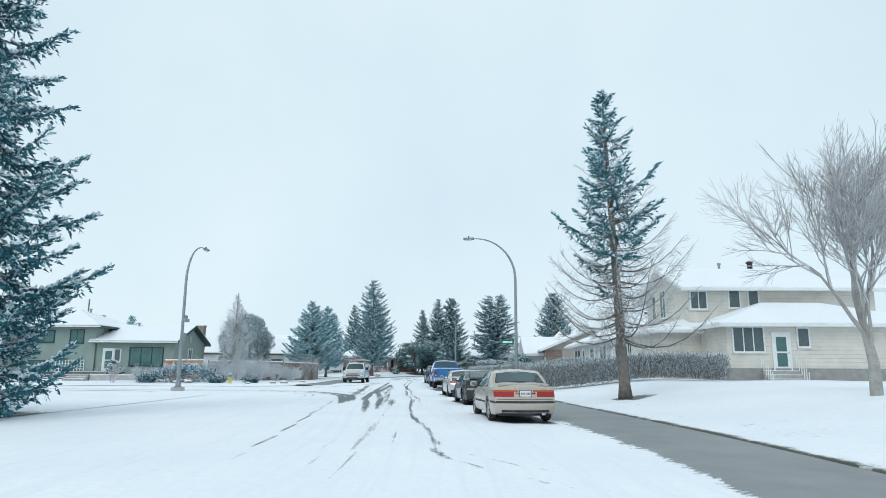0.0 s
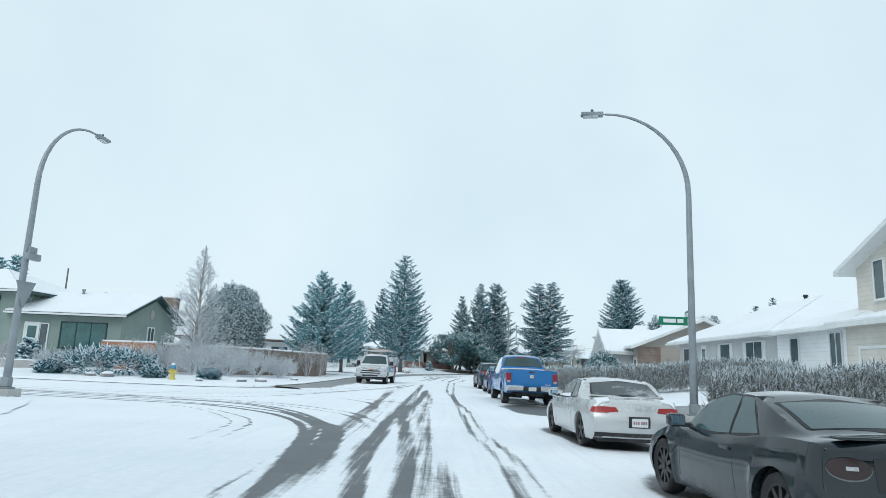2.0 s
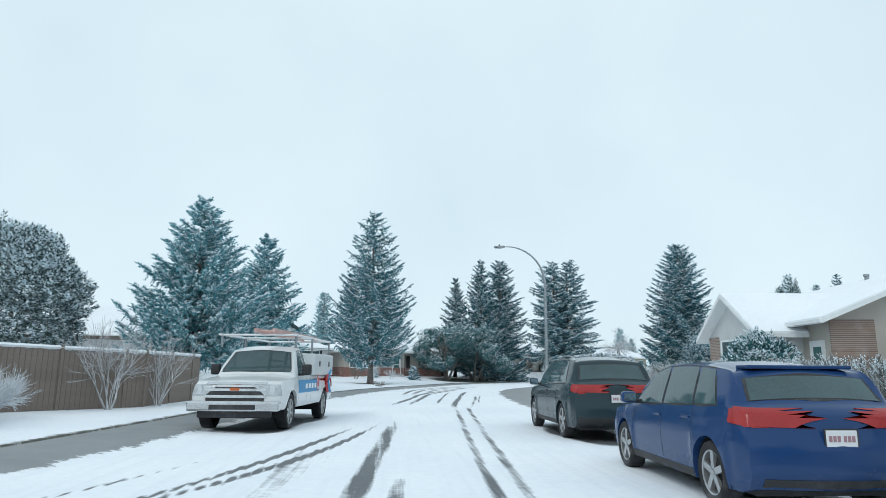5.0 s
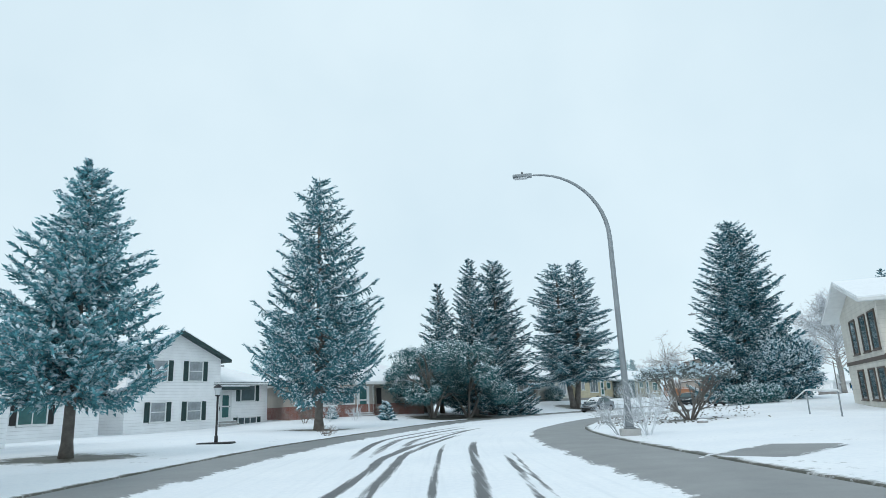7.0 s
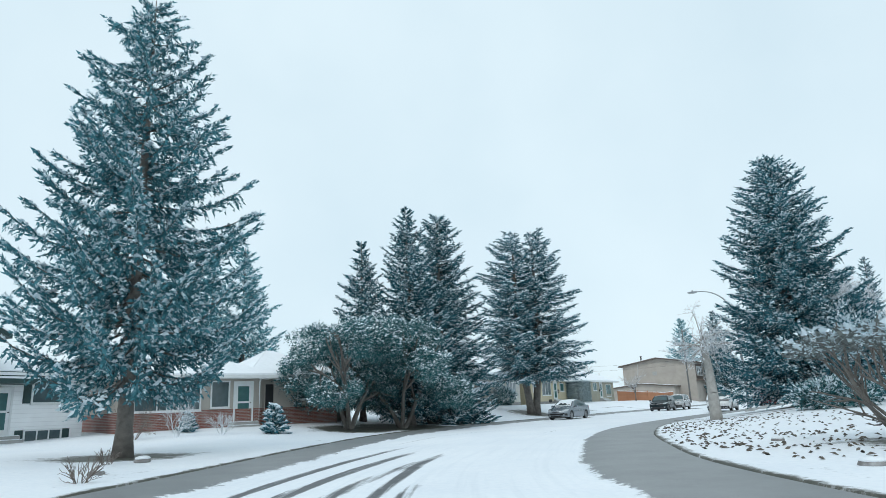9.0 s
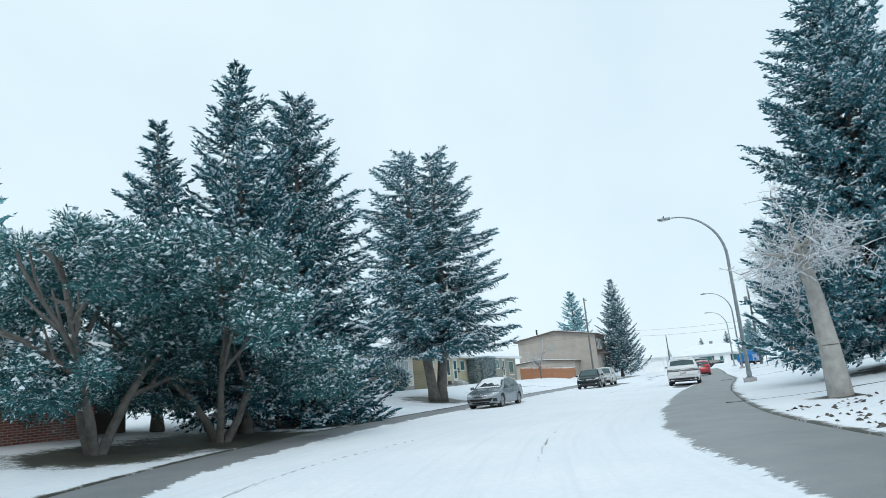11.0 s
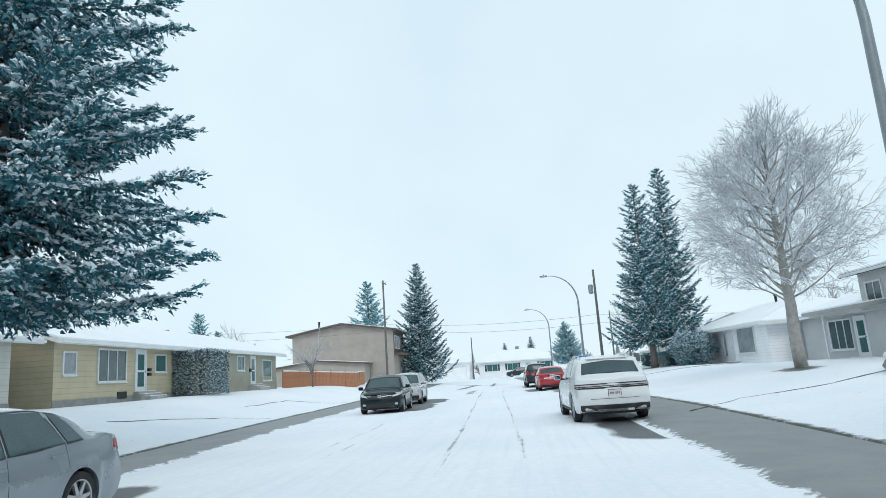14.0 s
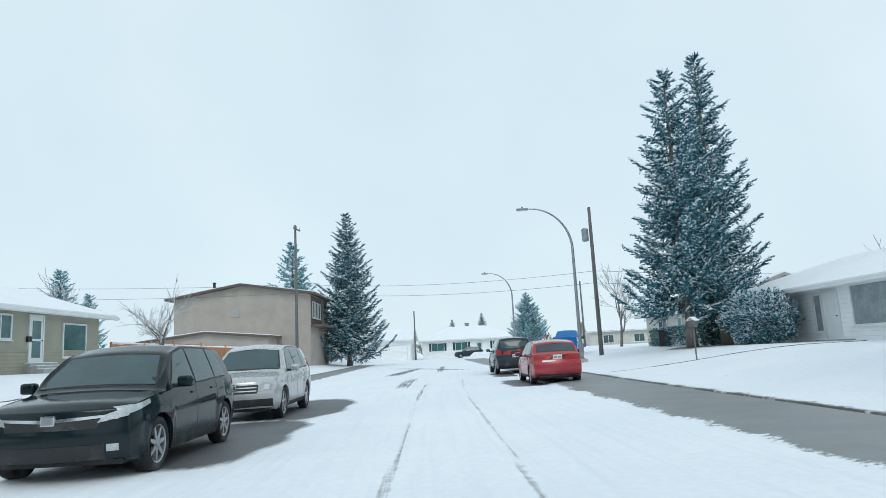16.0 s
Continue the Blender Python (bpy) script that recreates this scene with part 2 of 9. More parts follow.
RIGHT = spline([(6.8, -45), (6.7, -20), (6.6, 0), (6.4, 9), (5.5, 20), (4.9, 30), (4.3, 40), (3.8, 48), (2.7, 58), (1.7, 67), (1.35, 75), (1.4, 83), (2.2, 90), (3.9, 95.6), (6.2, 101.5), (9.7, 108), (15.7, 115.8), (21.2, 122.2), (29.8, 131.6), (36.3, 139.5), (42.4, 147.0), (54.2, 161), (67, 176.5), (83, 196)])
LEFT = spline([(-75, 43.6), (-30, 43.6), (-15.5, 43.6), (-12.2, 44.4), (-10.6, 47), (-10.4, 52), (-10.6, 59), (-10.9, 66), (-10.8, 73), (-9.9, 85), (-7.7, 95), (-5.6, 104), (-3.1, 112), (0.3, 118.5), (4.4, 124.3), (10.6, 131.8), (17.3, 140), (22.9, 146.8), (28.5, 153.3), (40, 167), (55, 185), (68, 201)])
LEFT_SOUTH = spline([(-11, -45), (-11, 0), (-11, 25), (-11.8, 29.5), (-14.5, 33.0), (-20, 34.4), (-40, 34.6), (-75, 34.6)])
U, N = np.array([0.638, 0.770]), np.array([-0.770, 0.638])


def road2(u, n, z=0.0):
    """A place by the second stretch of road: metres along it, metres left of its left kerb."""
    p = np.array([17.3, 140.0]) + u * U + n * N
    return (p[0], p[1], z)


HEAD2 = -math.degrees(math.atan2(U[0], U[1]))


def dist_to(line, pts):
    """Signed distance to a polyline, positive on its left."""
    A, B = line[:-1], line[1:]
    D = B - A
    L2 = (D**2).sum(1)
    out = np.empty(len(pts))
    for i in range(0, len(pts), 4000):
        q = pts[i : i + 4000]
        w = q[:, None, :] - A[None]
        t = np.clip((w * D[None]).sum(2) / L2[None], 0, 1)
        off = w - t[..., None] * D[None]
        d2 = (off**2).sum(2)
        k = d2.argmin(1)
        r = np.arange(len(q))
        sign = np.sign(D[k, 0] * w[r, k, 1] - D[k, 1] * w[r, k, 0])
        out[i : i + 4000] = np.sqrt(d2[r, k]) * np.where(sign == 0, 1, sign)
    return out


def lawn_depth(pts):
    """Metres beyond the nearest kerb (positive on a lot, negative on a road)."""
    pts = np.asarray(pts, float)
    r, l, s = -dist_to(RIGHT, pts), dist_to(LEFT, pts), dist_to(LEFT_SOUTH, pts)
    return np.maximum(np.maximum(r, l), s)


def lot_height(pts):
    pts = np.asarray(pts, float)
    x, y = pts[:, 0], pts[:, 1]
    e = lawn_depth(pts)
    right = -dist_to(RIGHT, pts) > 0
    sm = lambda v, a, b: np.clip((v - a) / (b - a), 0, 1) ** 2 * (3 - 2 * np.clip((v - a) / (b - a), 0, 1))
    rise_r = 0.7 - 0.55 * sm(y, 55, 70) * (1 - sm(y, 96, 116))
    rise_l = 0.15 + 0.45 * sm(y, 104, 118) + 0.5 * sm(y, 122, 142)
    rise = np.where(right, rise_r, rise_l)
    base = np.where((x < -10.7) & (y < 36), 0.02, 0.1)
    z = base + rise * sm(e, 0.3, 8.5) + 0.03 * np.clip(e, 0, 3) / 3
    z = z + 0.03 * np.sin(x * 0.7 + 1.3 * np.sin(y * 0.31)) * sm(e, 1.5, 5)
    return np.where(e < 0, 0.0, z)


def lot_z(x, y):
    return float(lot_height(np.array([[x, y]]))[0])


# bare ground under trees and beds: x, y, radius
BARE = [(-11.2, 100.0, 1.9), (-15.0, 80.8, 1.9), (-15.0, 71.2, 1.5), (-1.0, 119.0, 3.6), (-4.6, 116.0, 2.4), (1.8, 124.5, 2.6), (11.2, 137.6, 2.2), (20.5, 112.6, 2.2), (12.8, 108.8, 0.8),
        (8.0, 20.9, 0.6), (58.0, 152.0, 2.6), (7.4, 91.5, 1.2), (-12.0, 12.5, 2.4), (39.2, 132.8, 0.9), (31.0, 124.0, 1.6)]


def bare_amount(pts):
    b = np.zeros(len(pts))
    for x, y, r in BARE:
        d = np.hypot(pts[:, 0] - x, pts[:, 1] - y)
        b = np.maximum(b, np.clip(1.25 - d / r, 0, 1))
    return b


def strip(line, offsets, heights, name, material, cover, label, category, side=1.0, parent=None, kind="structure", follow=False):
    """A band along a kerb line: offsets to the lot side and heights across it."""
    T = np.gradient(line, axis=0)
    T /= np.linalg.norm(T, axis=1)[:, None]
    Nn = np.stack([-T[:, 1], T[:, 0]], 1) * side
    k = len(offsets)
    XY = line[:, None, :] + Nn[:, None, :] * np.asarray(offsets)[None, :, None]
    flat = XY.reshape(-1, 2)
    Z = np.tile(np.asarray(heights, float), len(line))
    if follow:
        Z = lot_height(flat) * (Z > -1) + 0.012
        Z = np.where(np.tile(np.asarray(offsets), len(line)) < 0.02, 0.03, Z)
    V = np.column_stack([flat, Z])
    i, j = np.meshgrid(np.arange(len(line) - 1), np.arange(k - 1), indexing="ij")
    a = (i * k + j).ravel()
    F = np.stack([a, a + k, a + k + 1, a + 1], 1) if side < 0 else np.stack([a, a + 1, a + k + 1, a + k], 1)
    ob = link_mesh(name, V, F, material, smooth=True)
    at = ob.data.attributes.new("cover", "FLOAT", "POINT")
    at.data.foreach_set("value", np.asarray(cover(flat, np.tile(np.asarray(offsets), len(line))), dtype=np.float32))
    return tagged(ob, label, category, kind=kind)


# ---------------- ground ----------------
def build_ground():
    gx = np.concatenate([np.array([-2500, -900, -400, -200, -120]), np.arange(-80, 141, 1.4), np.array([180, 300, 600, 1200, 2600])])
    gy = np.concatenate([np.array([-2500, -800, -300, -120]), np.arange(-45, 261, 1.4), np.array([300, 400, 700, 1300, 2800])])
    X, Y = np.meshgrid(gx, gy)
    pts = np.stack([X.ravel(), Y.ravel()], 1)
    e = lawn_depth(pts)
    z = lot_height(pts)
    z = np.where(e < 1.2, np.where(e < 0, -0.25, z - 0.25 * np.clip((1.2 - e) / 0.6, 0, 1)), z)
    along = (pts[:, 0] - 17.3) * U[0] + (pts[:, 1] - 140.0) * U[1]
    z = np.where((along > 66) & (e < 2), np.maximum(z, np.where(along > 70, -0.004, -0.1)), z)
    z = np.where((np.abs(pts[:, 0]) > 150) | (pts[:, 1] > 290) | (pts[:, 1] < -100) | (pts[:, 0] < -81), 0.3, z)
    V = np.column_stack([pts, z])
    nx = len(gx)
    i, j = np.meshgrid(np.arange(len(gy) - 1), np.arange(nx - 1), indexing="ij")
    a = (i * nx + j).ravel()
    F = np.stack([a, a + 1, a + nx + 1, a + nx], 1)
    ob = link_mesh("ground", V, F, LAWN, smooth=True)
    at = ob.data.attributes.new("cover", "FLOAT", "POINT")
    at.data.foreach_set("value", (0.8 - 0.95 * bare_amount(pts)).astype(np.float32))
    tagged(ob, "snow-covered lawns with bare patches under trees", "ground", kind="structure")


build_ground()


def lawn_cover(pts, off):
    c = 0.79 - 0.06 * np.sin(pts[:, 0] * 0.9) * np.cos(pts[:, 1] * 0.7) - 0.95 * bare_amount(pts)
    side = (pts[:, 0] < -10.7) & (pts[:, 1] < 46)
    return np.where(side, c, np.minimum(c, 0.3 + 0.62 * np.clip(off / 0.4, 0, 1)))


lawn_off = [0.0, 0.03, 0.12, 0.25, 0.45, 0.8, 1.3, 1.9, 2.4]
for line, side, nm in ((RIGHT, -1.0, "lawn_edge_right"), (LEFT, 1.0, "lawn_edge_left"), (LEFT_SOUTH, 1.0, "lawn_edge_south")):
    strip(line, lawn_off, [0.0] * len(lawn_off), nm, LAWN, lawn_cover, "snowy grass verge with frayed brown edge", "verge", side, follow=True)


def walk_cover(w):
    def f(pts, off):
        inner = np.clip((w + off) / 0.5, 0, 1)
        return 0.05 + 0.75 * (1 - inner) + 0.12 * np.clip((off + 0.25) / 0.25, 0, 1)
    return f


w_off_r = [-2.75, -2.45, -2.2, -2.0, -1.7, -1.2, -0.6, -0.2, 0.0]
w_hgt_r = [-0.02, 0.0, 0.03, 0.06, 0.075, 0.08, 0.085, 0.085, 0.085]
strip(RIGHT, w_off_r, w_hgt_r, "pavement_right", WALKWAY, walk_cover(2.4), "bare grey concrete pavement with rolled kerb", "pavement", -1.0)
w_off_l = [-2.2, -1.95, -1.75, -1.55, -1.3, -0.9, -0.5, -0.15, 0.0]
main_left = LEFT[np.argmax(LEFT[:, 1] > 45.5) :]
strip(main_left, w_off_l, w_hgt_r, "pavement_left", WALKWAY, walk_cover(1.9), "bare grey concrete pavement with rolled kerb", "pavement", 1.0)

# ---------------- road ----------------
# wheel tracks: width, strength, way points
TRACKS = [
    # first stretch
    (0.12, 0.5, [(-2.0, 1), (-2.6, 9.2), (-2.9, 12.3), (-3.7, 21.1), (-4.2, 26)]),
    (1.1, 0.3, [(-2.7, 17), (-3.3, 23.5), (-3.6, 28), (-3.9, 31.7), (-4.6, 41.4), (-5.3, 49), (-5.5, 58)]),
    (0.28, 0.26, [(-3.2, 19), (-3.7, 26), (-4.2, 33), (-4.9, 42), (-5.5, 50)]),
    (0.32, 0.58, [(-1.4, 12), (-2.0, 19), (-2.7, 24.5), (-2.9, 27.2), (-3.3, 33), (-3.6, 39), (-3.9, 44.1), (-4.3, 51.8), (-5.0, 63)]),
    (0.28, 0.6, [(-1.1, 14), (-2.05, 24), (-2.4, 27.4), (-3.05, 33.2), (-3.3, 39.7), (-3.5, 43.6), (-3.9, 53.2)]),
    (0.5, 0.44, [(-1.0, 17), (-1.7, 24.3), (-2.1, 28.4), (-2.6, 33.5), (-2.9, 39.5), (-3.2, 44), (-3.7, 52)]),
    (0.2, 0.3, [(-0.4, 4), (-0.9, 14), (-1.35, 24.3), (-1.8, 30)]),
    (0.18, 0.52, [(1.0, 2), (0.6, 9.2), (-0.2, 15.5), (-0.6, 24.4), (-1.1, 28.8), (-1.5, 34.6), (-2.1, 43.6), (-2.7, 51), (-3.4, 70.6)]),
    (0.18, 0.5, [(0.1, 15.5), (-0.32, 24.4), (-0.82, 28.8), (-1.2, 34.6), (-1.8, 40.3), (-2.0, 43.2), (-2.3, 49.9), (-3.0, 71)]),
    (0.13, 0.5, [(-0.9, 0), (-1.1, 6), (-1.4, 13)]), (0.13, 0.5, [(-0.35, 0), (-0.6, 6), (-1.1, 14)]), (0.1, 0.35, [(0.2, 1), (-0.1, 8), (-0.6, 16)]),
    (0.14, 0.55, [(0.1, 9), (1.0, 5.2), (2.4, 2.8), (5, 0.5)]), (0.12, 0.5, [(0.3, 9.4), (1.3, 5.8), (2.9, 3.4), (5.4, 1.2)]), (0.1, 0.4, [(0.4, 11), (1.2, 10), (2.0, 9)]),
    # the bend
    (0.28, 0.62, [(-5.9, 65), (-5.5, 74.2), (-5.3, 80), (-3.5, 90.8), (-1.6, 98)]), (0.28, 0.6, [(-5.2, 65), (-5, 74.6), (-4.9, 79.8), (-3.8, 87.1), (-2.2, 94)]),
    (0.3, 0.66, [(-6.3, 76), (-6.4, 86.6), (-5.7, 91.4), (-3.8, 98), (-1.5, 104)]), (0.4, 0.55, [(-5.8, 76), (-5.8, 85.9), (-5.2, 89.8), (-3.4, 96), (-1.2, 102)]),
    (0.4, 0.5, [(-5.3, 78), (-5.1, 85.6), (-4.5, 89.3), (-3, 94), (-1, 99)]), (0.16, 0.6, [(-4.1, 66), (-4, 79.3), (-3.7, 86)]),
    (0.26, 0.66, [(-3.5, 64), (-3.2, 75.6), (-3.0, 82), (-2.6, 87)]), (0.16, 0.6, [(-2.8, 64), (-2.4, 75.9), (-2.3, 82)]), (0.12, 0.5, [(-2.5, 66), (-2.2, 75.9), (-2.0, 82)]),
    (0.2, 0.45, [(-1.4, 92.5), (-0.4, 94), (0.9, 95)]),
    (0.12, 0.5, [(-4, 100), (-2, 105.3), (-0.2, 109.1), (2.9, 112.6), (7, 117)]), (0.12, 0.45, [(-1.8, 101), (-0.8, 103.3), (1.2, 105.9), (4, 109)]),
    (0.1, 0.42, [(0.6, 100), (2.0, 103.7), (5.6, 110.2), (9, 114.5)]), (0.1, 0.4, [(-0.3, 100.5), (1.2, 104.2), (4.2, 109.6)]),
    # second stretch
    (0.14, 0.4, [(15, 125), (20.1, 130.8), (26.6, 138.5), (38.2, 152.3), (46, 161)]), (0.14, 0.4, [(16.1, 124.1), (21.2, 129.9), (27.7, 137.6), (39.3, 151.4), (47.1, 160.1)]),
    (0.1, 0.42, [(15, 130), (19.2, 134.3), (22.2, 137.6), (27, 143)]), (0.1, 0.42, [(14.5, 128.6), (19.1, 133.4), (21.8, 136.4), (26, 141)]), (0.1, 0.4, [(17.5, 129), (19.7, 131.7), (25, 138)]),
    (0.7, 0.45, [(36, 151), (42, 158), (47, 163.5)]), (0.9, 0.62, [(44, 163), (50, 169), (58, 177)]), (0.5, 0.5, [(48, 163), (55, 171), (63, 180)]),
    (0.7, 0.55, [(52, 163), (55, 172), (58, 184)]),
]
# tracks that turn into and out of the side street
TURNS = [
    (0.22, 0.6, [(-3.1, 20), (-4.0, 25.5), (-4.7, 28.5), (-5.6, 30.4), (-6.9, 32.0), (-8.9, 33.4), (-10.5, 33.7), (-14, 34.2), (-24, 35.2), (-50, 35.8)]),
    (0.18, 0.58, [(-3.2, 21), (-3.9, 25.5), (-4.45, 28.6), (-5.2, 30.3), (-6.1, 31.8), (-7.6, 33.1), (-9.4, 33.9), (-13, 34.6), (-24, 35.6)]),
    (0.2, 0.6, [(-3.0, 21), (-3.6, 25.5), (-4.15, 28.4), (-4.8, 29.8), (-5.7, 31.5), (-7.1, 33.4), (-8.7, 34.6), (-10.6, 35.0), (-16, 35.6), (-30, 36.2)]),
    (0.17, 0.58, [(-2.9, 22), (-3.4, 25.5), (-3.95, 28.5), (-4.5, 29.6), (-5.2, 31.1), (-6.4, 33.0), (-8.1, 34.6), (-9.7, 35.1), (-16, 36.2), (-30, 36.6)]),
    (0.12, 0.55, [(-3.2, 28.5), (-4.2, 31.5), (-5.4, 33.1), (-7.3, 34.6), (-9.1, 35.3), (-14, 36.3), (-26, 36.9)]),
    (0.13, 0.58, [(-3.1, 29.5), (-4.1, 32.1), (-5.0, 33.4), (-6.6, 34.8), (-8.3, 35.6), (-11.0, 36.0), (-16, 36.7), (-40, 37.2)]),
    (0.1, 0.46, [(-5.4, 22), (-6.1, 27.5), (-6.4, 28.9), (-6.9, 29.8), (-8.0, 31.4), (-9.1, 32.4), (-10.3, 32.8), (-14, 33.4)]),
    (0.11, 0.48, [(-5.0, 22), (-5.7, 27.5), (-6.0, 29.0), (-6.6, 30.2), (-7.8, 31.6), (-9.2, 32.6), (-13, 33.6)]),
    (0.12, 0.55, [(-40, 38.0), (-24, 37.7), (-14.6, 37.6), (-12.0, 38.5), (-9.2, 40.2), (-7.9, 43.1), (-6.7, 47.4), (-5.4, 53.2), (-5, 62)]),
    (0.13, 0.56, [(-40, 37.3), (-24, 36.7), (-13.1, 35.9), (-10.7, 36.6), (-8.8, 38.9), (-7.6, 43.0), (-6.6, 48.1), (-5.9, 52.6), (-5.4, 61)]),
    (0.1, 0.5, [(-40, 38.8), (-24, 38.5), (-15, 38.6), (-12.2, 39.4), (-10.0, 41.2), (-8.8, 44.2), (-7.4, 49), (-6.2, 56)]),
    (0.16, 0.5, [(-10, 40.8), (-7.8, 40.4), (-6.7, 39.8), (-5.4, 38.4), (-4.5, 36.7), (-3.8, 33)]),
    (0.13, 0.48, [(-10, 41.0), (-8.1, 40.8), (-6.2, 40.1), (-4.7, 39.0), (-3.1, 37.7), (-2.2, 35.5)]),
]
# bare patches, most of them under parked vehicles: x, y, length, width, heading
PATCHES = [(1.4, 37.6, 2.6, 5.2, -82), (2.9, 38.6, 2.4, 4.0, 5), (2.3, 42.6, 5.5, 2.0, 5), (3.0, 14.0, 4.6, 1.7, 5), (2.2, 22.4, 4.4, 1.7, 5), (1.6, 29.4, 4.4, 1.7, 5), (0.9, 51.0, 4.6, 1.8, 5), (-0.1, 57.2, 4.6, 1.8, 5),
           (24.9, 129.4, 5.6, 2.4, HEAD2), (29.1, 146.3, 5.4, 2.3, HEAD2), (33.0, 150.6, 5.6, 2.3, HEAD2), (42.6, 151.3, 4.4, 2.0, HEAD2), (47.8, 157.2, 4.8, 2.0, HEAD2), (12.7, 130.2, 4.6, 1.7, HEAD2), (-7.9, 59.6, 6.0, 1.9, 0)]


def road_cover(pts):
    c, worn = np.full(len(pts), 0.95), None
    for w, s, way in TRACKS + [(0, 0, None)] + TURNS:
        if way is None:
            worn = 0.95 - np.clip(c, 0, 1)
            continue
        line = spline(way, 1.0)
        near = ((pts > line.min(0) - 2) & (pts < line.max(0) + 2)).all(1)
        q = pts[near]
        if not len(q):
            continue
        d = np.abs(dist_to(line, q))
        end = np.minimum(np.hypot(*(q - line[0]).T), np.hypot(*(q - line[-1]).T))
        c[near] -= (s * 1.12 if worn is None else s * 1.3) * np.clip(end / 6.0, 0, 1) * np.clip(1.5 - d / (w * 0.5), 0, 1)
    for x, y, l, w, h in PATCHES:
        a = radians(h)
        dx, dy = pts[:, 0] - x, pts[:, 1] - y
        p = (np.abs((dx * math.cos(a) + dy * math.sin(a)) / w * 2) ** 4 + np.abs((-dx * math.sin(a) + dy * math.cos(a)) / l * 2) ** 4) ** 0.25
        p = p + 0.12 * np.sin(dx * 2.3 + y) * np.cos(dy * 1.7 + x)
        c = np.minimum(c, 0.12 + 0.85 * np.clip((p - 0.8) / 0.5, 0, 1))
    return np.clip(c, 0.03, 1.0), worn


def build_road():
    ys = RIGHT
    T = np.gradient(ys, axis=0)
    T /= np.linalg.norm(T, axis=1)[:, None]
    nl = np.stack([-T[:, 1], T[:, 0]], 1)
    fine = np.linspace(0, len(ys) - 1, int((len(ys) - 1) * 1.7) + 1)
    mid = fine[:-1] + np.diff(fine) / 2
    at_turn = np.interp(mid, np.arange(len(ys)), ys[:, 1])
    fine = np.sort(np.concatenate([fine, mid[(at_turn > 18) & (at_turn < 50)]]))
    P = np.column_stack([np.interp(fine, np.arange(len(ys)), ys[:, k]) for k in (0, 1)])
    Q = np.column_stack([np.interp(fine, np.arange(len(ys)), nl[:, k]) for k in (0, 1)])
    Q /= np.linalg.norm(Q, axis=1)[:, None]
    # width to the left pavement at each step
    W = []
    lf = np.vstack([np.array([[-11.0, -60.0], [-11.0, 43.0]]), main_left])
    for p, q in zip(P, Q):
        best = 40.0
        A, B = lf[:-1], lf[1:]
        D = B - A
        den = q[0] * D[:, 1] - q[1] * D[:, 0]
        with np.errstate(divide="ignore", invalid="ignore"):
            t = ((A[:, 0] - p[0]) * D[:, 1] - (A[:, 1] - p[1]) * D[:, 0]) / den
            s = ((A[:, 0] - p[0]) * q[1] - (A[:, 1] - p[1]) * q[0]) / den
        ok = (t > 2) & (s >= -0.01) & (s <= 1.01)
        if ok.any():
            best = float(t[ok].min())
        W.append(min(best, 18.5))
    W = np.array(W)
    for _ in range(3):
        W = np.convolve(np.pad(W, 6, mode="edge"), np.ones(13) / 13, mode="valid")
    k = 124
    frac = np.linspace(0, 1, k)
    short = np.interp(P[:, 1], [38, 46], [-0.3, 1.75])
    off = 2.25 + ((W - short)[:, None] - 2.25) * frac[None, :]
    XY = P[:, None, :] + Q[:, None, :] * off[..., None]
    flat = XY.reshape(-1, 2)
    c, worn = road_cover(flat)
    z = 0.016 * np.clip(c, 0, 1) + 0.02 * np.tile(np.sin(frac * math.pi), len(P))
    V = np.column_stack([flat, z])
    i, j = np.meshgrid(np.arange(len(P) - 1), np.arange(k - 1), indexing="ij")
    a = (i * k + j).ravel()
    F = np.stack([a, a + k, a + k + 1, a + 1], 1)[:, ::1]
    ob = link_mesh("road", V, F, ROAD, smooth=True)
    ob.data.attributes.new("cover", "FLOAT", "POINT").data.foreach_set("value", c.astype(np.float32))
    flow = np.column_stack([np.repeat(fine * 0.5, k), off.ravel(), np.zeros(len(flat))])
    ob.data.attributes.new("worn", "FLOAT", "POINT").data.foreach_set("value", worn.astype(np.float32))
    ob.data.attributes.new("flow", "FLOAT_VECTOR", "POINT").data.foreach_set("vector", flow.astype(np.float32).ravel())
    tagged(ob, "snow-covered asphalt street with dark wheel tracks", "road", kind="structure")
    # side street
    gx, gy = np.concatenate([np.arange(-75, -28, 0.6), np.arange(-28, -8.4, 0.14)]), np.arange(27.0, 46.6, 0.1)
    X, Y = np.meshgrid(gx, gy)
    flat = np.stack([X.ravel(), Y.ravel()], 1)
    c, worn = road_cover(flat)
    V = np.column_stack([flat, 0.012 * c - 0.006])
    nx = len(gx)
    i, j = np.meshgrid(np.arange(len(gy) - 1), np.arange(nx - 1), indexing="ij")
    a = (i * nx + j).ravel()
    ob = link_mesh("side_road", V, np.stack([a, a + 1, a + nx + 1, a + nx], 1), ROAD, smooth=True)
    ob.data.attributes.new("cover", "FLOAT", "POINT").data.foreach_set("value", c.astype(np.float32))
    ob.data.attributes.new("worn", "FLOAT", "POINT").data.foreach_set("value", worn.astype(np.float32))
    ob.data.attributes.new("flow", "FLOAT_VECTOR", "POINT").data.foreach_set("vector", np.column_stack([flat, 0 * c]).astype(np.float32).ravel())
    tagged(ob, "snowy side street with turning wheel tracks", "road", kind="structure")


build_road()

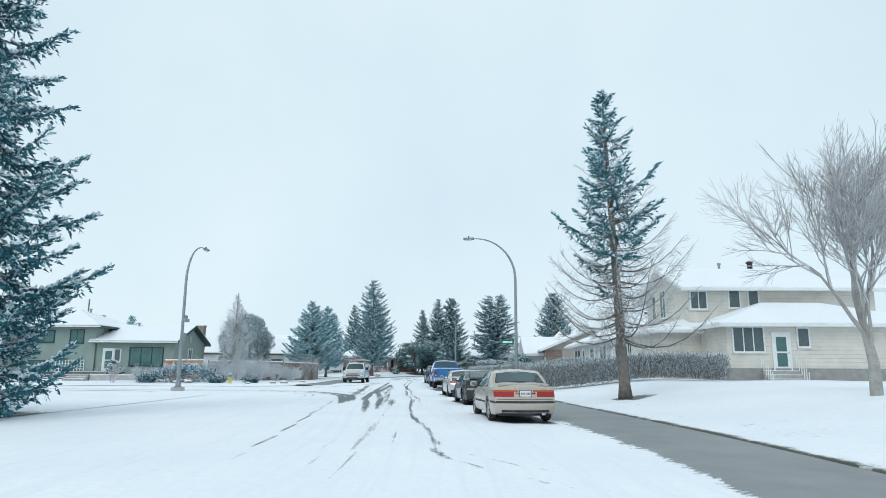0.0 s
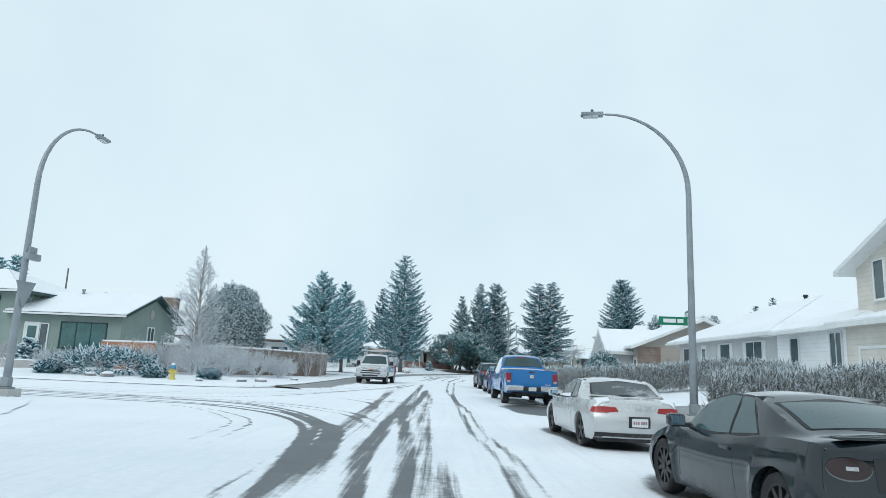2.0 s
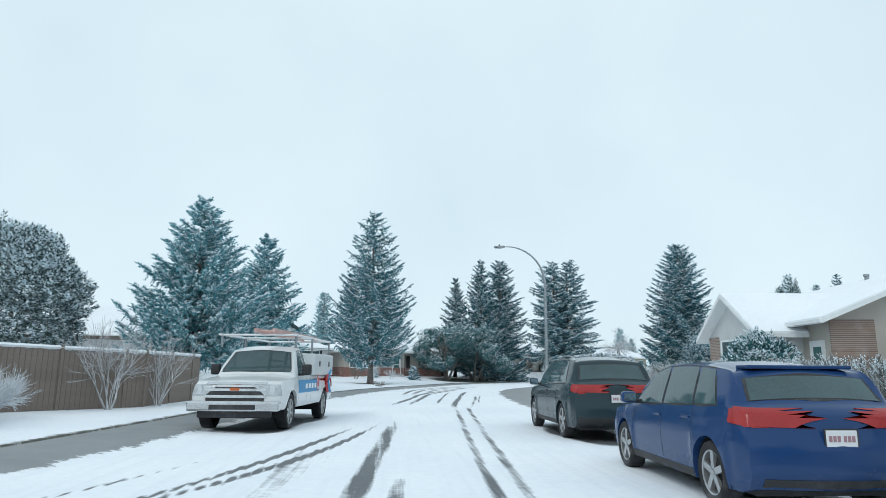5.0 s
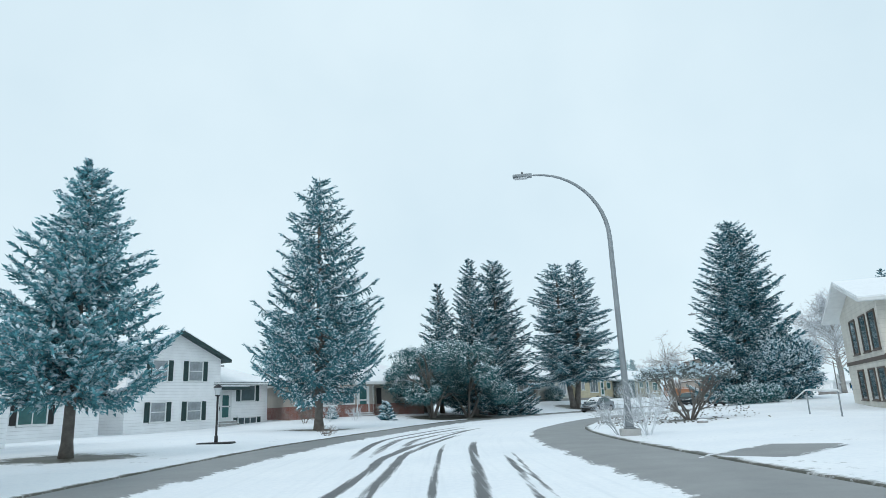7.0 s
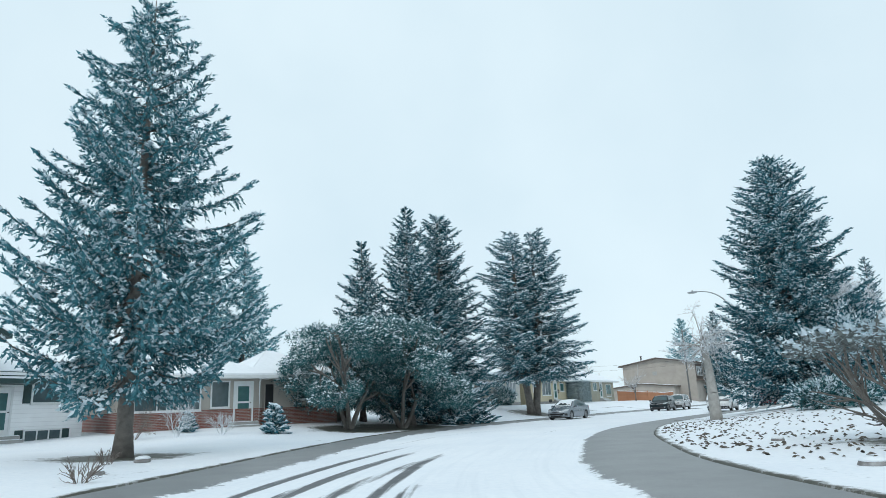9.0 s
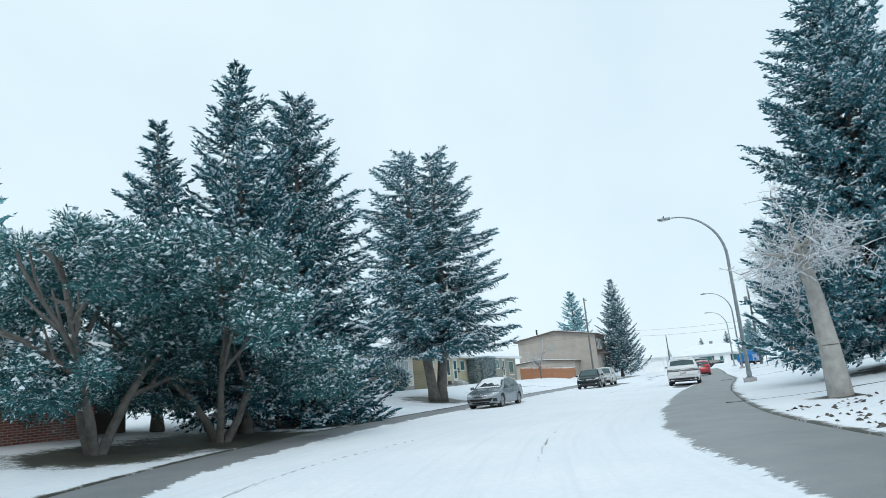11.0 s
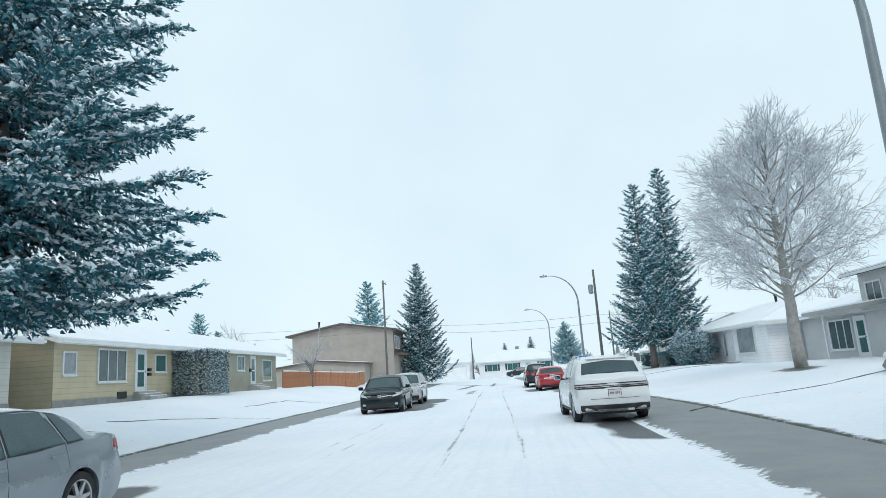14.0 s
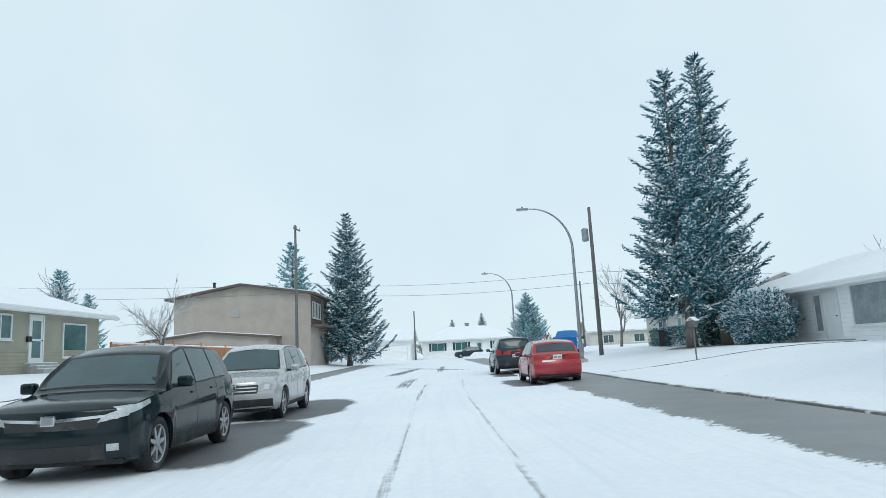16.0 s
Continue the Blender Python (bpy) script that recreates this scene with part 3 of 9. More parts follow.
# ---------------- trees ----------------
def needle_fans(base, direction, length, width, rng, n=4, spread=0.45, droop=0.15):
    """Each spray: n short blades set along one twig, to either side of it. Returns verts and triangles."""
    m = len(base)
    d = direction / (np.linalg.norm(direction, axis=1)[:, None] + 1e-9)
    up = np.array([[0.0, 0, 1]])
    side = np.cross(d, up)
    side /= np.linalg.norm(side, axis=1)[:, None] + 1e-9
    nrm = np.cross(side, d)
    V = np.zeros((m, n, 3, 3))
    for i in range(n):
        sg = 1.0 if i % 2 else -1.0
        along = (i + 0.2) / n * 0.8
        a = sg * (spread + 0.35 * (1 - along)) + rng.normal(0, 0.18, m)
        if i == n - 1:
            a = rng.normal(0, 0.2, m)
        b = rng.normal(0, 0.25, m) - droop
        v = d * np.cos(a)[:, None] + side * np.sin(a)[:, None] + nrm * b[:, None]
        L = length * rng.uniform(0.42, 0.66, m)
        w = width * rng.uniform(0.8, 1.5, m)
        tilt = rng.normal(0, 0.5, m)
        s2 = side * np.cos(tilt + a)[:, None] - d * np.sin(a)[:, None] * 0.6 + nrm * np.sin(tilt)[:, None]
        st = base + d * (length * along)[:, None]
        V[:, i, 0] = st + v * (L * 0.3)[:, None] + s2 * w[:, None]
        V[:, i, 1] = st + v * (L * 0.25)[:, None] - s2 * w[:, None]
        V[:, i, 2] = st + v * L[:, None]
    V = V.reshape(-1, 3)
    return V, np.arange(len(V)).reshape(-1, 3)


def brush_teeth(P, D, length, rng, tooth=0.13, gap=0.042, wide=0.03, down=0.15):
    """Bottle-brush twigs: along each twig, short pointed sprigs set all round it. Returns verts and triangles."""
    cnt = np.maximum(4, (length / gap).astype(int))
    k = np.repeat(np.arange(len(P)), cnt)
    first = np.repeat(np.cumsum(cnt) - cnt, cnt)
    t = (np.arange(len(k)) - first + rng.uniform(0, 1, len(k))) / cnt[k]
    d = D[k]
    side = np.cross(d, np.array([0.0, 0, 1.0]))
    side /= np.linalg.norm(side, axis=1)[:, None] + 1e-9
    nrm = np.cross(side, d)
    roll = rng.uniform(0, 2 * math.pi, len(k))
    out = side * np.cos(roll)[:, None] + nrm * (0.55 * np.sin(roll) - down)[:, None]
    lean = rng.uniform(0.5, 1.15, len(k)) * (1 - 0.6 * (t > 0.9))
    v = d + out * lean[:, None]
    v /= np.linalg.norm(v, axis=1)[:, None]
    o = P[k] + d * (length[k] * t)[:, None]
    o[:, 2] -= 0.18 * length[k] * t**2
    size = tooth * rng.uniform(0.65, 1.25, len(k)) * (1.1 - 0.35 * t)
    w = np.cross(v, out + 0.4 * d + 1e-4)
    w /= np.linalg.norm(w, axis=1)[:, None] + 1e-9
    w = w * (wide * 0.95 * rng.uniform(0.7, 1.3, len(k)))[:, None]
    V = np.stack([o - w, o + w, o + v * size[:, None]], 1).reshape(-1, 3)
    return V, np.arange(len(V)).reshape(-1, 3)


def snow_ridges(P, D, length, rng, wide=0.045, tall=0.04):
    """Small ridges of snow that lie along the upper side of twigs, broken into pieces. Returns verts and triangles."""
    cnt = np.maximum(1, (length / 0.17).astype(int))
    k = np.repeat(np.arange(len(P)), cnt)
    first = np.repeat(np.cumsum(cnt) - cnt, cnt)
    t0 = (np.arange(len(k)) - first + rng.uniform(0.0, 0.4, len(k))) / cnt[k]
    keep = rng.uniform(0, 1, len(k)) < 0.75
    k, t0 = k[keep], t0[keep]
    d = D[k]
    side = np.cross(d, np.array([0.0, 0, 1.0]))
    side /= np.linalg.norm(side, axis=1)[:, None] + 1e-9
    side = side + rng.normal(0, 0.25, side.shape)
    L = 0.17 * rng.uniform(0.5, 1.15, len(k))
    o = P[k] + d * (length[k] * t0)[:, None] + rng.normal(0, 0.012, (len(k), 3))
    o[:, 2] += 0.012 - 0.18 * length[k] * t0**2
    w = wide * rng.uniform(0.6, 1.5, len(k))
    h = tall * rng.uniform(0.6, 1.4, len(k))
    up = np.array([0.0, 0, 1.0])
    mid = o + d * (L * 0.5)[:, None]
    V = np.stack([o, mid + side * w[:, None], o + d * L[:, None], mid - side * w[:, None], mid + up * h[:, None]], 1).reshape(-1, 3)
    q = np.arange(len(k))[:, None] * 5
    return V, np.concatenate([q + [0, 1, 4], q + [1, 2, 4], q + [2, 3, 4], q + [3, 0, 4]], 0)


def conifer(name, label, m, h, r, clear=1.0, branches=300, seed=1, shape=0.85, slope=(-0.25, 0.7), curl=0.25, snow=0.5, needles=None, bare=0.0, trunk_r=None, leaders=1, irregular=0.12, lean=0.0, waist=0.0, fine=1.0, hang=0.25, skirt=0.0, fork=0.058, tight=1.0):
    """A conifer: whorls of boughs that droop and curve up at the tip, each a feather of side twigs with hanging ones below, and snow along their tops."""
    rng = np.random.default_rng(seed)
    needles = needles or NEEDLES
    tree = thing(name, m, label, "tree")
    tr = trunk_r or 0.012 * h + 0.05
    P0, P1, R0, R1 = [], [], [], []
    TP, TD, TL, TS = [], [], [], []
    WB, WD, WL = [], [], []
    tops = [(lean, 0.0, h)] if leaders == 1 else [(-fork * h, 0.0, h * 0.985), (fork * h, 0.02 * h, h)]
    for lx, ly, lh in tops:
        zz = lh * np.linspace(0, 1, 11) ** 1.3 - 0.1 * (np.arange(11) == 0)
        f = np.clip(zz / lh, 0, 1)
        bend = 0.22 + 0.78 * np.clip(f * 2.8, 0, 1) if leaders > 1 else f
        pts = np.column_stack([lx * bend, ly * bend, zz])
        rad = tr * (0.72 if leaders > 1 else 1.0) * (1 - f) ** 0.8 + 0.015
        rad[0] *= 1.35
        V, F = tube(pts, rad, 9)
        link_mesh("trunk", V, F, BARK, tree, smooth=True)
        whorls = max(8, int(branches / leaders / 11))
        zs = clear + (lh - clear) * (np.arange(whorls) / whorls) ** 0.95
        boughs = []
        for wi, z in enumerate(zs):
            g = 1 - (z - clear) / (lh - clear)
            n = int(4 + 3 * g)
            turn = wi * 1.1 + rng.uniform(0, 0.5)
            boughs += [(z + rng.normal(0, 0.09), turn + 2 * math.pi * i / n + rng.normal(0, 0.2), 1.0) for i in range(n)]
            boughs += [(z + rng.uniform(0.05, 0.35), rng.uniform(0, 2 * math.pi), rng.uniform(0.3, 0.85)) for i in range(int((2.5 + 3 * g) * tight))]
        for z, az, full in boughs:
            z = min(z, lh - 0.06)
            g = min(1.0, max(0.0, 1 - (z - clear) / (lh - clear)))
            L = r * max(g, 0.0) ** shape * rng.uniform(1 - irregular * 2.0, 1 + irregular) * full + 0.12
            L *= 1 - waist * np.clip((g - 0.6) / 0.4, 0, 1)
            if skirt and g > 0.93:
                L *= skirt
            if leaders > 1:
                out = math.cos(az) * (1 if lx > 0 else -1)
                L *= 0.76 + 0.24 * out if out < 0 else 1.0
            sl = slope[0] + (slope[1] * 0.8 - slope[0]) * (1 - g) ** 1.4 + rng.normal(0, 0.1)
            o = np.array([np.interp(z, zz, pts[:, 0]), np.interp(z, zz, pts[:, 1]), z])
            dx, dy = math.cos(az), math.sin(az)
            s = np.linspace(0, 1, 7)
            hgt = L * (sl * s + curl * (0.35 + 0.65 * g) * (s**2.5) - 0.3 * curl * g * np.sin(s * 3.1))
            sway = 0.06 * L * rng.normal(0, 1) * s**2
            pl = o + np.column_stack([dx * L * s - dy * sway, dy * L * s + dx * sway, hgt])
            br = 0.011 + 0.011 * L
            for a, b, ra, rb in zip(pl[:-1], pl[1:], br * (1 - s[:-1] * 0.85), br * (1 - s[1:] * 0.85)):
                P0.append(a), P1.append(b), R0.append(ra), R1.append(rb)
            dead = rng.uniform() < bare * 2.4 * g**1.5
            cnt = max(6, int(L / (0.078 / fine)))
            t = np.linspace(0.14 if L > 1.0 else 0.05, 1.0, cnt) + rng.normal(0, 0.012, cnt)
            t[-1] = 1.0
            pos = np.column_stack([np.interp(t, s, pl[:, c]) for c in range(3)])
            tang = np.array([dx, dy, 0.0]) + np.outer(np.interp(t, s, np.gradient(hgt, s) / max(L, 0.1)), [0, 0, 1.0])
            sd = np.array([-dy, dx, 0.0])
            sg = np.where(np.arange(cnt) % 2 == 0, 1.0, -1.0)
            sw = rng.uniform(0.45, 1.2, cnt) * (t < 0.97) * tight
            dirs = tang + sd[None, :] * (sg * sw)[:, None]
            dirs[:, 2] += rng.normal(-0.06, 0.14, cnt)
            ln = (0.26 * L * (1.12 - t) * rng.uniform(0.6, 1.25, cnt) + 0.2 + 0.05 * min(L, 2)) * (1.0 if L > 0.5 else 0.7) * (0.45 + 0.55 * tight)
            under = (rng.uniform(0, 1, cnt) < hang) & (t < 0.9) & (L > 0.8)
            dirs[under] = dirs[under] * 0.45 + np.array([0, 0, -0.9])
            ln[under] = np.minimum(ln[under], 0.38)
            dirs /= np.linalg.norm(dirs, axis=1)[:, None]
            if dead:
                WB.append(pos[::2]), WD.append(dirs[::2]), WL.append(ln[::2] * 0.8 + 0.1)
                continue
            TP.append(pos), TD.append(dirs), TL.append(ln)
            TS.append((rng.uniform(0, 1, cnt) < snow) & ~under)
            # the bough's own spine, in pieces
            seg = pl[1:] - pl[:-1]
            sl_ = np.linalg.norm(seg, axis=1)
            TP.append(pl[2:-1]), TD.append(seg[2:] / sl_[2:, None]), TL.append(sl_[2:] * 1.05), TS.append(rng.uniform(0, 1, len(seg) - 2) < snow)
    bv, bf = segs_mesh(P0, P1, R0, R1, 3)
    tagged(link_mesh("limb_wood", bv, bf, BARK, tree), kind="stuff")
    TP, TD, TL, TS = np.vstack(TP), np.vstack(TD), np.concatenate(TL), np.concatenate(TS)
    V, F = brush_teeth(TP, TD, TL, rng, 0.19 / fine**0.5, 0.055 / fine**0.5, 0.043 / fine**0.5)
    tagged(link_mesh("crown", V, F, needles, tree, "frosted blue-green needles"), kind="stuff")
    V, F = snow_ridges(TP[TS] + [0, 0, 0.045], TD[TS], TL[TS], rng, 0.075, 0.075)
    tagged(link_mesh("snow_cover", V, F, FROST, tree, "fresh snow lying on the branches"), kind="stuff")
    if WB:
        WB, WD, WL = np.vstack(WB), np.vstack(WD), np.concatenate(WL)
        e = WB + WD * WL[:, None]
        v1, f1 = segs_mesh(WB, e, np.full(len(WB), 0.011), np.full(len(WB), 0.005), 3)
        vs, fs, base = [v1], [f1], len(v1)
        for q in (0.3, 0.55, 0.8):
            p = WB + WD * (WL * q)[:, None]
            v2, f2 = segs_mesh(p, p + (WD + rng.normal(0, 0.6, WD.shape)) * (WL * 0.4)[:, None], np.full(len(p), 0.008), np.full(len(p), 0.004), 3)
            vs.append(v2), fs.append(f2 + base)
            base += len(v2)
        tagged(link_mesh("dead_wood", np.vstack(vs), np.vstack(fs), TWIG, tree, "bare frosted dead twigs"), kind="stuff")
    return tree


def grow(rng, start, direction, length, radius, levels, children, angle, shrink, up, out, bend=0.12, nseg=3, low=0.35):
    """Recursive limbs, gathered as sticks by level."""
    p, d, L, r = np.array(start, float), np.array(direction, float), length, radius
    pts = [p]
    for k in range(nseg):
        d = d + rng.normal(0, bend, 3) + np.array([0, 0, up])
        d /= np.linalg.norm(d)
        q = pts[-1] + d * L / nseg
        ra, rb = r * (1 - 0.55 * k / nseg), r * (1 - 0.55 * (k + 1) / nseg)
        out.append((pts[-1], q, ra, rb, levels))
        pts.append(q)
    if levels <= 0:
        return
    for c in range(children[0]):
        t = rng.uniform(low, 1.0) if c else 1.0
        i = min(nseg - 1, int(t * nseg))
        o = pts[i] + (pts[i + 1] - pts[i]) * (t * nseg - i)
        ax = rng.normal(0, 1, 3)
        ax -= ax @ d * d
        ax /= np.linalg.norm(ax) + 1e-9
        a = rng.normal(angle, angle * 0.3) if c else rng.normal(0, angle * 0.4)
        nd = d * math.cos(a) + ax * math.sin(a)
        grow(rng, o, nd, L * shrink * rng.uniform(0.75, 1.15), r * (0.6 if c else 0.72) * rng.uniform(0.8, 1.1), levels - 1, children[1:], angle, shrink, up, out, bend, nseg if levels > 2 else min(nseg, 2))


def bare_tree(name, label, m, height, levels, children, angle=0.6, shrink=0.72, up=0.05, seed=1, trunk_r=0.16, wood=None, twig=None, fork=0.28, lean=(0, 0), stems=1, stem_spread=0.0, min_r=0.006, category="tree", bend=0.12, thin=1.0, low=0.35):
    rng = np.random.default_rng(seed)
    tree = thing(name, m, label, category)
    out = []
    for s in range(stems):
        a = 2 * math.pi * s / max(1, stems) + rng.uniform(0, 0.8)
        d = np.array([lean[0] + math.cos(a) * stem_spread, lean[1] + math.sin(a) * stem_spread, 1.0])
        grow(rng, (0.06 * math.cos(a) * (stems > 1), 0.06 * math.sin(a) * (stems > 1), -0.08), d / np.linalg.norm(d), height * fork, trunk_r, levels, children, angle, shrink, up, out, bend, 3, low)
    out = [(a, b, ra * (1 if k == levels else thin), rb * (1 if k == levels else thin), k) for a, b, ra, rb, k in out]
    thick = [o for o in out if o[4] >= levels - 1]
    fine = [o for o in out if o[4] < levels - 1]
    arr = lambda L, i: np.array([o[i] for o in L])
    v, f = segs_mesh(arr(thick, 0), arr(thick, 1), np.maximum(arr(thick, 2), min_r), np.maximum(arr(thick, 3), min_r), 7)
    link_mesh("trunk", v, f, wood or BARK, tree, smooth=True)
    if fine:
        v, f = segs_mesh(arr(fine, 0), arr(fine, 1), np.maximum(arr(fine, 2), min_r), np.maximum(arr(fine, 3), min_r * 0.6), 3)
        tagged(link_mesh("twig_mass", v, f, twig or TWIG, tree), kind="stuff")
    return tree


def leader_tree(label, m, h, r, clear, limbs, seed, trunk_r, twig, rise=0.35, oval=0.55, kids=(6, 5, 4), peak=0.0):
    """A leafless tree with one straight leader and forking side limbs in an oval crown."""
    rng = np.random.default_rng(seed)
    tree = thing("bare_tree", m, label, "tree")
    zz = np.linspace(-0.1, h * 0.93, 12)
    px, py = np.cumsum(rng.normal(0, 0.03, 12)), np.cumsum(rng.normal(0, 0.03, 12))
    V, F = tube(np.column_stack([px, py, zz]), trunk_r * (1 - np.linspace(0, 1, 12)) ** 0.75 + 0.02, 9)
    link_mesh("trunk", V, F, BARK_PALE, tree, smooth=True)
    out = []
    for i in range(limbs):
        q = (i + rng.uniform(0, 0.9)) / limbs
        z = clear + (h * 0.9 - clear) * q
        k = (q - oval * 0.55) / (1.02 - oval * 0.55) if q > oval * 0.55 else (oval * 0.55 - q) / (oval * 1.1)
        L = r * math.sqrt(max(0.06, 1 - k * k)) * rng.uniform(0.8, 1.05) * (1 - peak * q)
        az = i * 2.4 + rng.normal(0, 0.3)
        up = rise + 1.1 * q**2 + rng.normal(0, 0.08)
        o = (np.interp(z, zz, px), np.interp(z, zz, py), z)
        d = np.array([math.cos(az), math.sin(az), up])
        grow(rng, o, d / np.linalg.norm(d), L * 0.62, 0.016 + 0.009 * L, 3, list(kids), 0.62, 0.55, 0.02, out, 0.13, 4)
    arr = lambda L, i: np.array([o[i] for o in L])
    big, fine = [o for o in out if o[4] == 3], [o for o in out if o[4] < 3]
    v, f = segs_mesh(arr(big, 0), arr(big, 1), arr(big, 2), arr(big, 3), 5)
    tagged(link_mesh("limb_wood", v, f, BARK_PALE, tree), kind="stuff")
    v, f = segs_mesh(arr(fine, 0), arr(fine, 1), np.maximum(arr(fine, 2) * 0.8, 0.011), np.maximum(arr(fine, 3) * 0.7, 0.008), 3)
    tagged(link_mesh("twig_mass", v, f, twig, tree, "fine twigs white with hoar frost"), kind="stuff")
    return tree


def at(x, y, rz=0.0, s=1.0, dz=0.0):
    return pose(x, y, lot_z(x, y) + dz, 0, 0, rz) @ Matrix.Diagonal((s, s, s, 1))


conifer("spruce_tree", "tall full spruce with up-curved snowy boughs and bare lower trunk", at(-11.2, 100.1), 15.6, 4.6, 2.5, 300, 3, 0.7, (-0.26, 0.3), 0.4, 0.66, NEEDLES_FULL, irregular=0.08, waist=0.12, skirt=0.75, hang=0.5, tight=0.8)
t_a = conifer("spruce_tree", "young dense spruce with pale snowy needle tips", at(-15.0, 71.2), 8.9, 3.5, 1.7, 300, 5, 0.86, (-0.12, 0.55), 0.3, 0.66, NEEDLES_HAZY, irregular=0.1, hang=0.2, skirt=0.8, fine=1.5, tight=0.85)
conifer("spruce_tree", "young conical spruce with clear trunk on a lawn", at(-15.0, 80.9), 9.1, 3.0, 1.9, 280, 8, 0.86, (-0.12, 0.55), 0.3, 0.66, NEEDLES_HAZY, irregular=0.1, hang=0.2, skirt=0.8, tight=0.85)
t_dm = conifer("spruce_tree", "tall dark spruce heavily speckled with snow", at(-0.9, 121.8), 14.6, 3.6, 1.6, 330, 11, 0.8, (-0.2, 0.6), 0.4, 0.62, NEEDLES, irregular=0.13)
conifer("spruce_tree", "broad dark spruce with snowy boughs sweeping to the ground", at(1.7, 125.6), 15.2, 4.4, 0.25, 450, 12, 0.6, (-0.36, 0.5), 0.3, 0.75, NEEDLES, irregular=0.1, waist=0.2)
t_dl = conifer("spruce_tree", "slim spruce behind taller ones with snow on boughs", at(-4.0, 123.2), 12.3, 2.9, 1.5, 260, 13, 0.85, (-0.15, 0.6), 0.35, 0.62, NEEDLES, irregular=0.16)
conifer("spruce_tree", "broad two-trunked spruce with ragged frosted boughs", at(11.3, 137.3), 17.2, 5.15, 3.7, 560, 14, 0.52, (-0.2, 0.42), 0.16, 0.9, NEEDLES_BLUE, leaders=2, irregular=0.11, waist=0.06, trunk_r=0.46, hang=0.35)
conifer("spruce_tree", "tall blue spruce with layered level boughs", at(20.4, 112.8), 14.5, 4.6, 1.5, 480, 15, 0.58, (-0.34, 0.35), 0.34, 0.55, NEEDLES_BLUE, irregular=0.08, waist=0.05)
# haze over this far pair is put into the lighter needle tone
conifer("spruce_tree", "tall slender spruce, one of a close pair", at(56.6, 152.6), 15.4, 3.0, 2.4, 280, 16, 0.74, (-0.2, 0.6), 0.35, 0.66, NEEDLES_BLUE, irregular=0.18)
conifer("spruce_tree", "taller slender spruce, one of a close pair", at(60.0, 152.4), 17.2, 3.0, 2.4, 300, 17, 0.74, (-0.2, 0.6), 0.35, 0.66, NEEDLES_BLUE, irregular=0.18)
conifer("spruce_tree", "thin old spruce with dead frosted lower branches", at(8.0, 20.9), 13.0, 2.9, 2.4, 250, 18, 0.9, (-0.02, 0.5), 0.4, 0.7, NEEDLES_FULL, bare=0.5, irregular=0.26, trunk_r=0.21, lean=-0.45)
conifer("spruce_tree", "large spruce with hanging snowy boughs beside the street", at(-12.9, 12.6), 17.5, 3.55, 1.4, 300, 19, 0.7, (-0.5, 0.4), 0.45, 0.7, NEEDLES_BLUE, irregular=0.2, hang=0.35)
t_far = conifer("spruce_tree", "distant spruce with snowy boughs", at(-15.9, 131.9, 0, 1.26), 9.5, 2.7, 1.0, 190, 23, 0.8, (-0.15, 0.6), 0.35, 0.6, NEEDLES_HAZY, irregular=0.16, fine=0.8)
copy_thing(t_far, at(-13.6, 132.7, 80, 1.16))
for x, y, rz, k in ((-63.3, 97.1, 30, 1.12), (-60.9, 91.0, 200, 1.0), (-44.0, 88.0, 120, 0.56)):
    copy_thing(t_far, at(x, y, rz, k))
t_f2 = copy_thing(t_dm, at(64.5, 198.0, 40, 1.2))
tagged(t_f2, "tall spruce with clear trunk by the street corner")
copy_thing(t_far, at(77.0, 235.0, 80, 1.66))
copy_thing(t_a, at(91.4, 195.0, 10, 0.86))
copy_thing(t_dl, at(-18.6, 130.5, 60, 1.1))
for x, y, rz, s, src in ((-25.5, 146, 20, 1.05, t_far), (-21, 150, 70, 0.95, t_far), (-82, 150, 10, 1.05, t_far), (-76, 152, 50, 1.05, t_far), (40, 222, 10, 1.0, t_far), (43.5, 224, 50, 0.78, t_far)):
    copy_thing(src, at(x, y, rz, s))

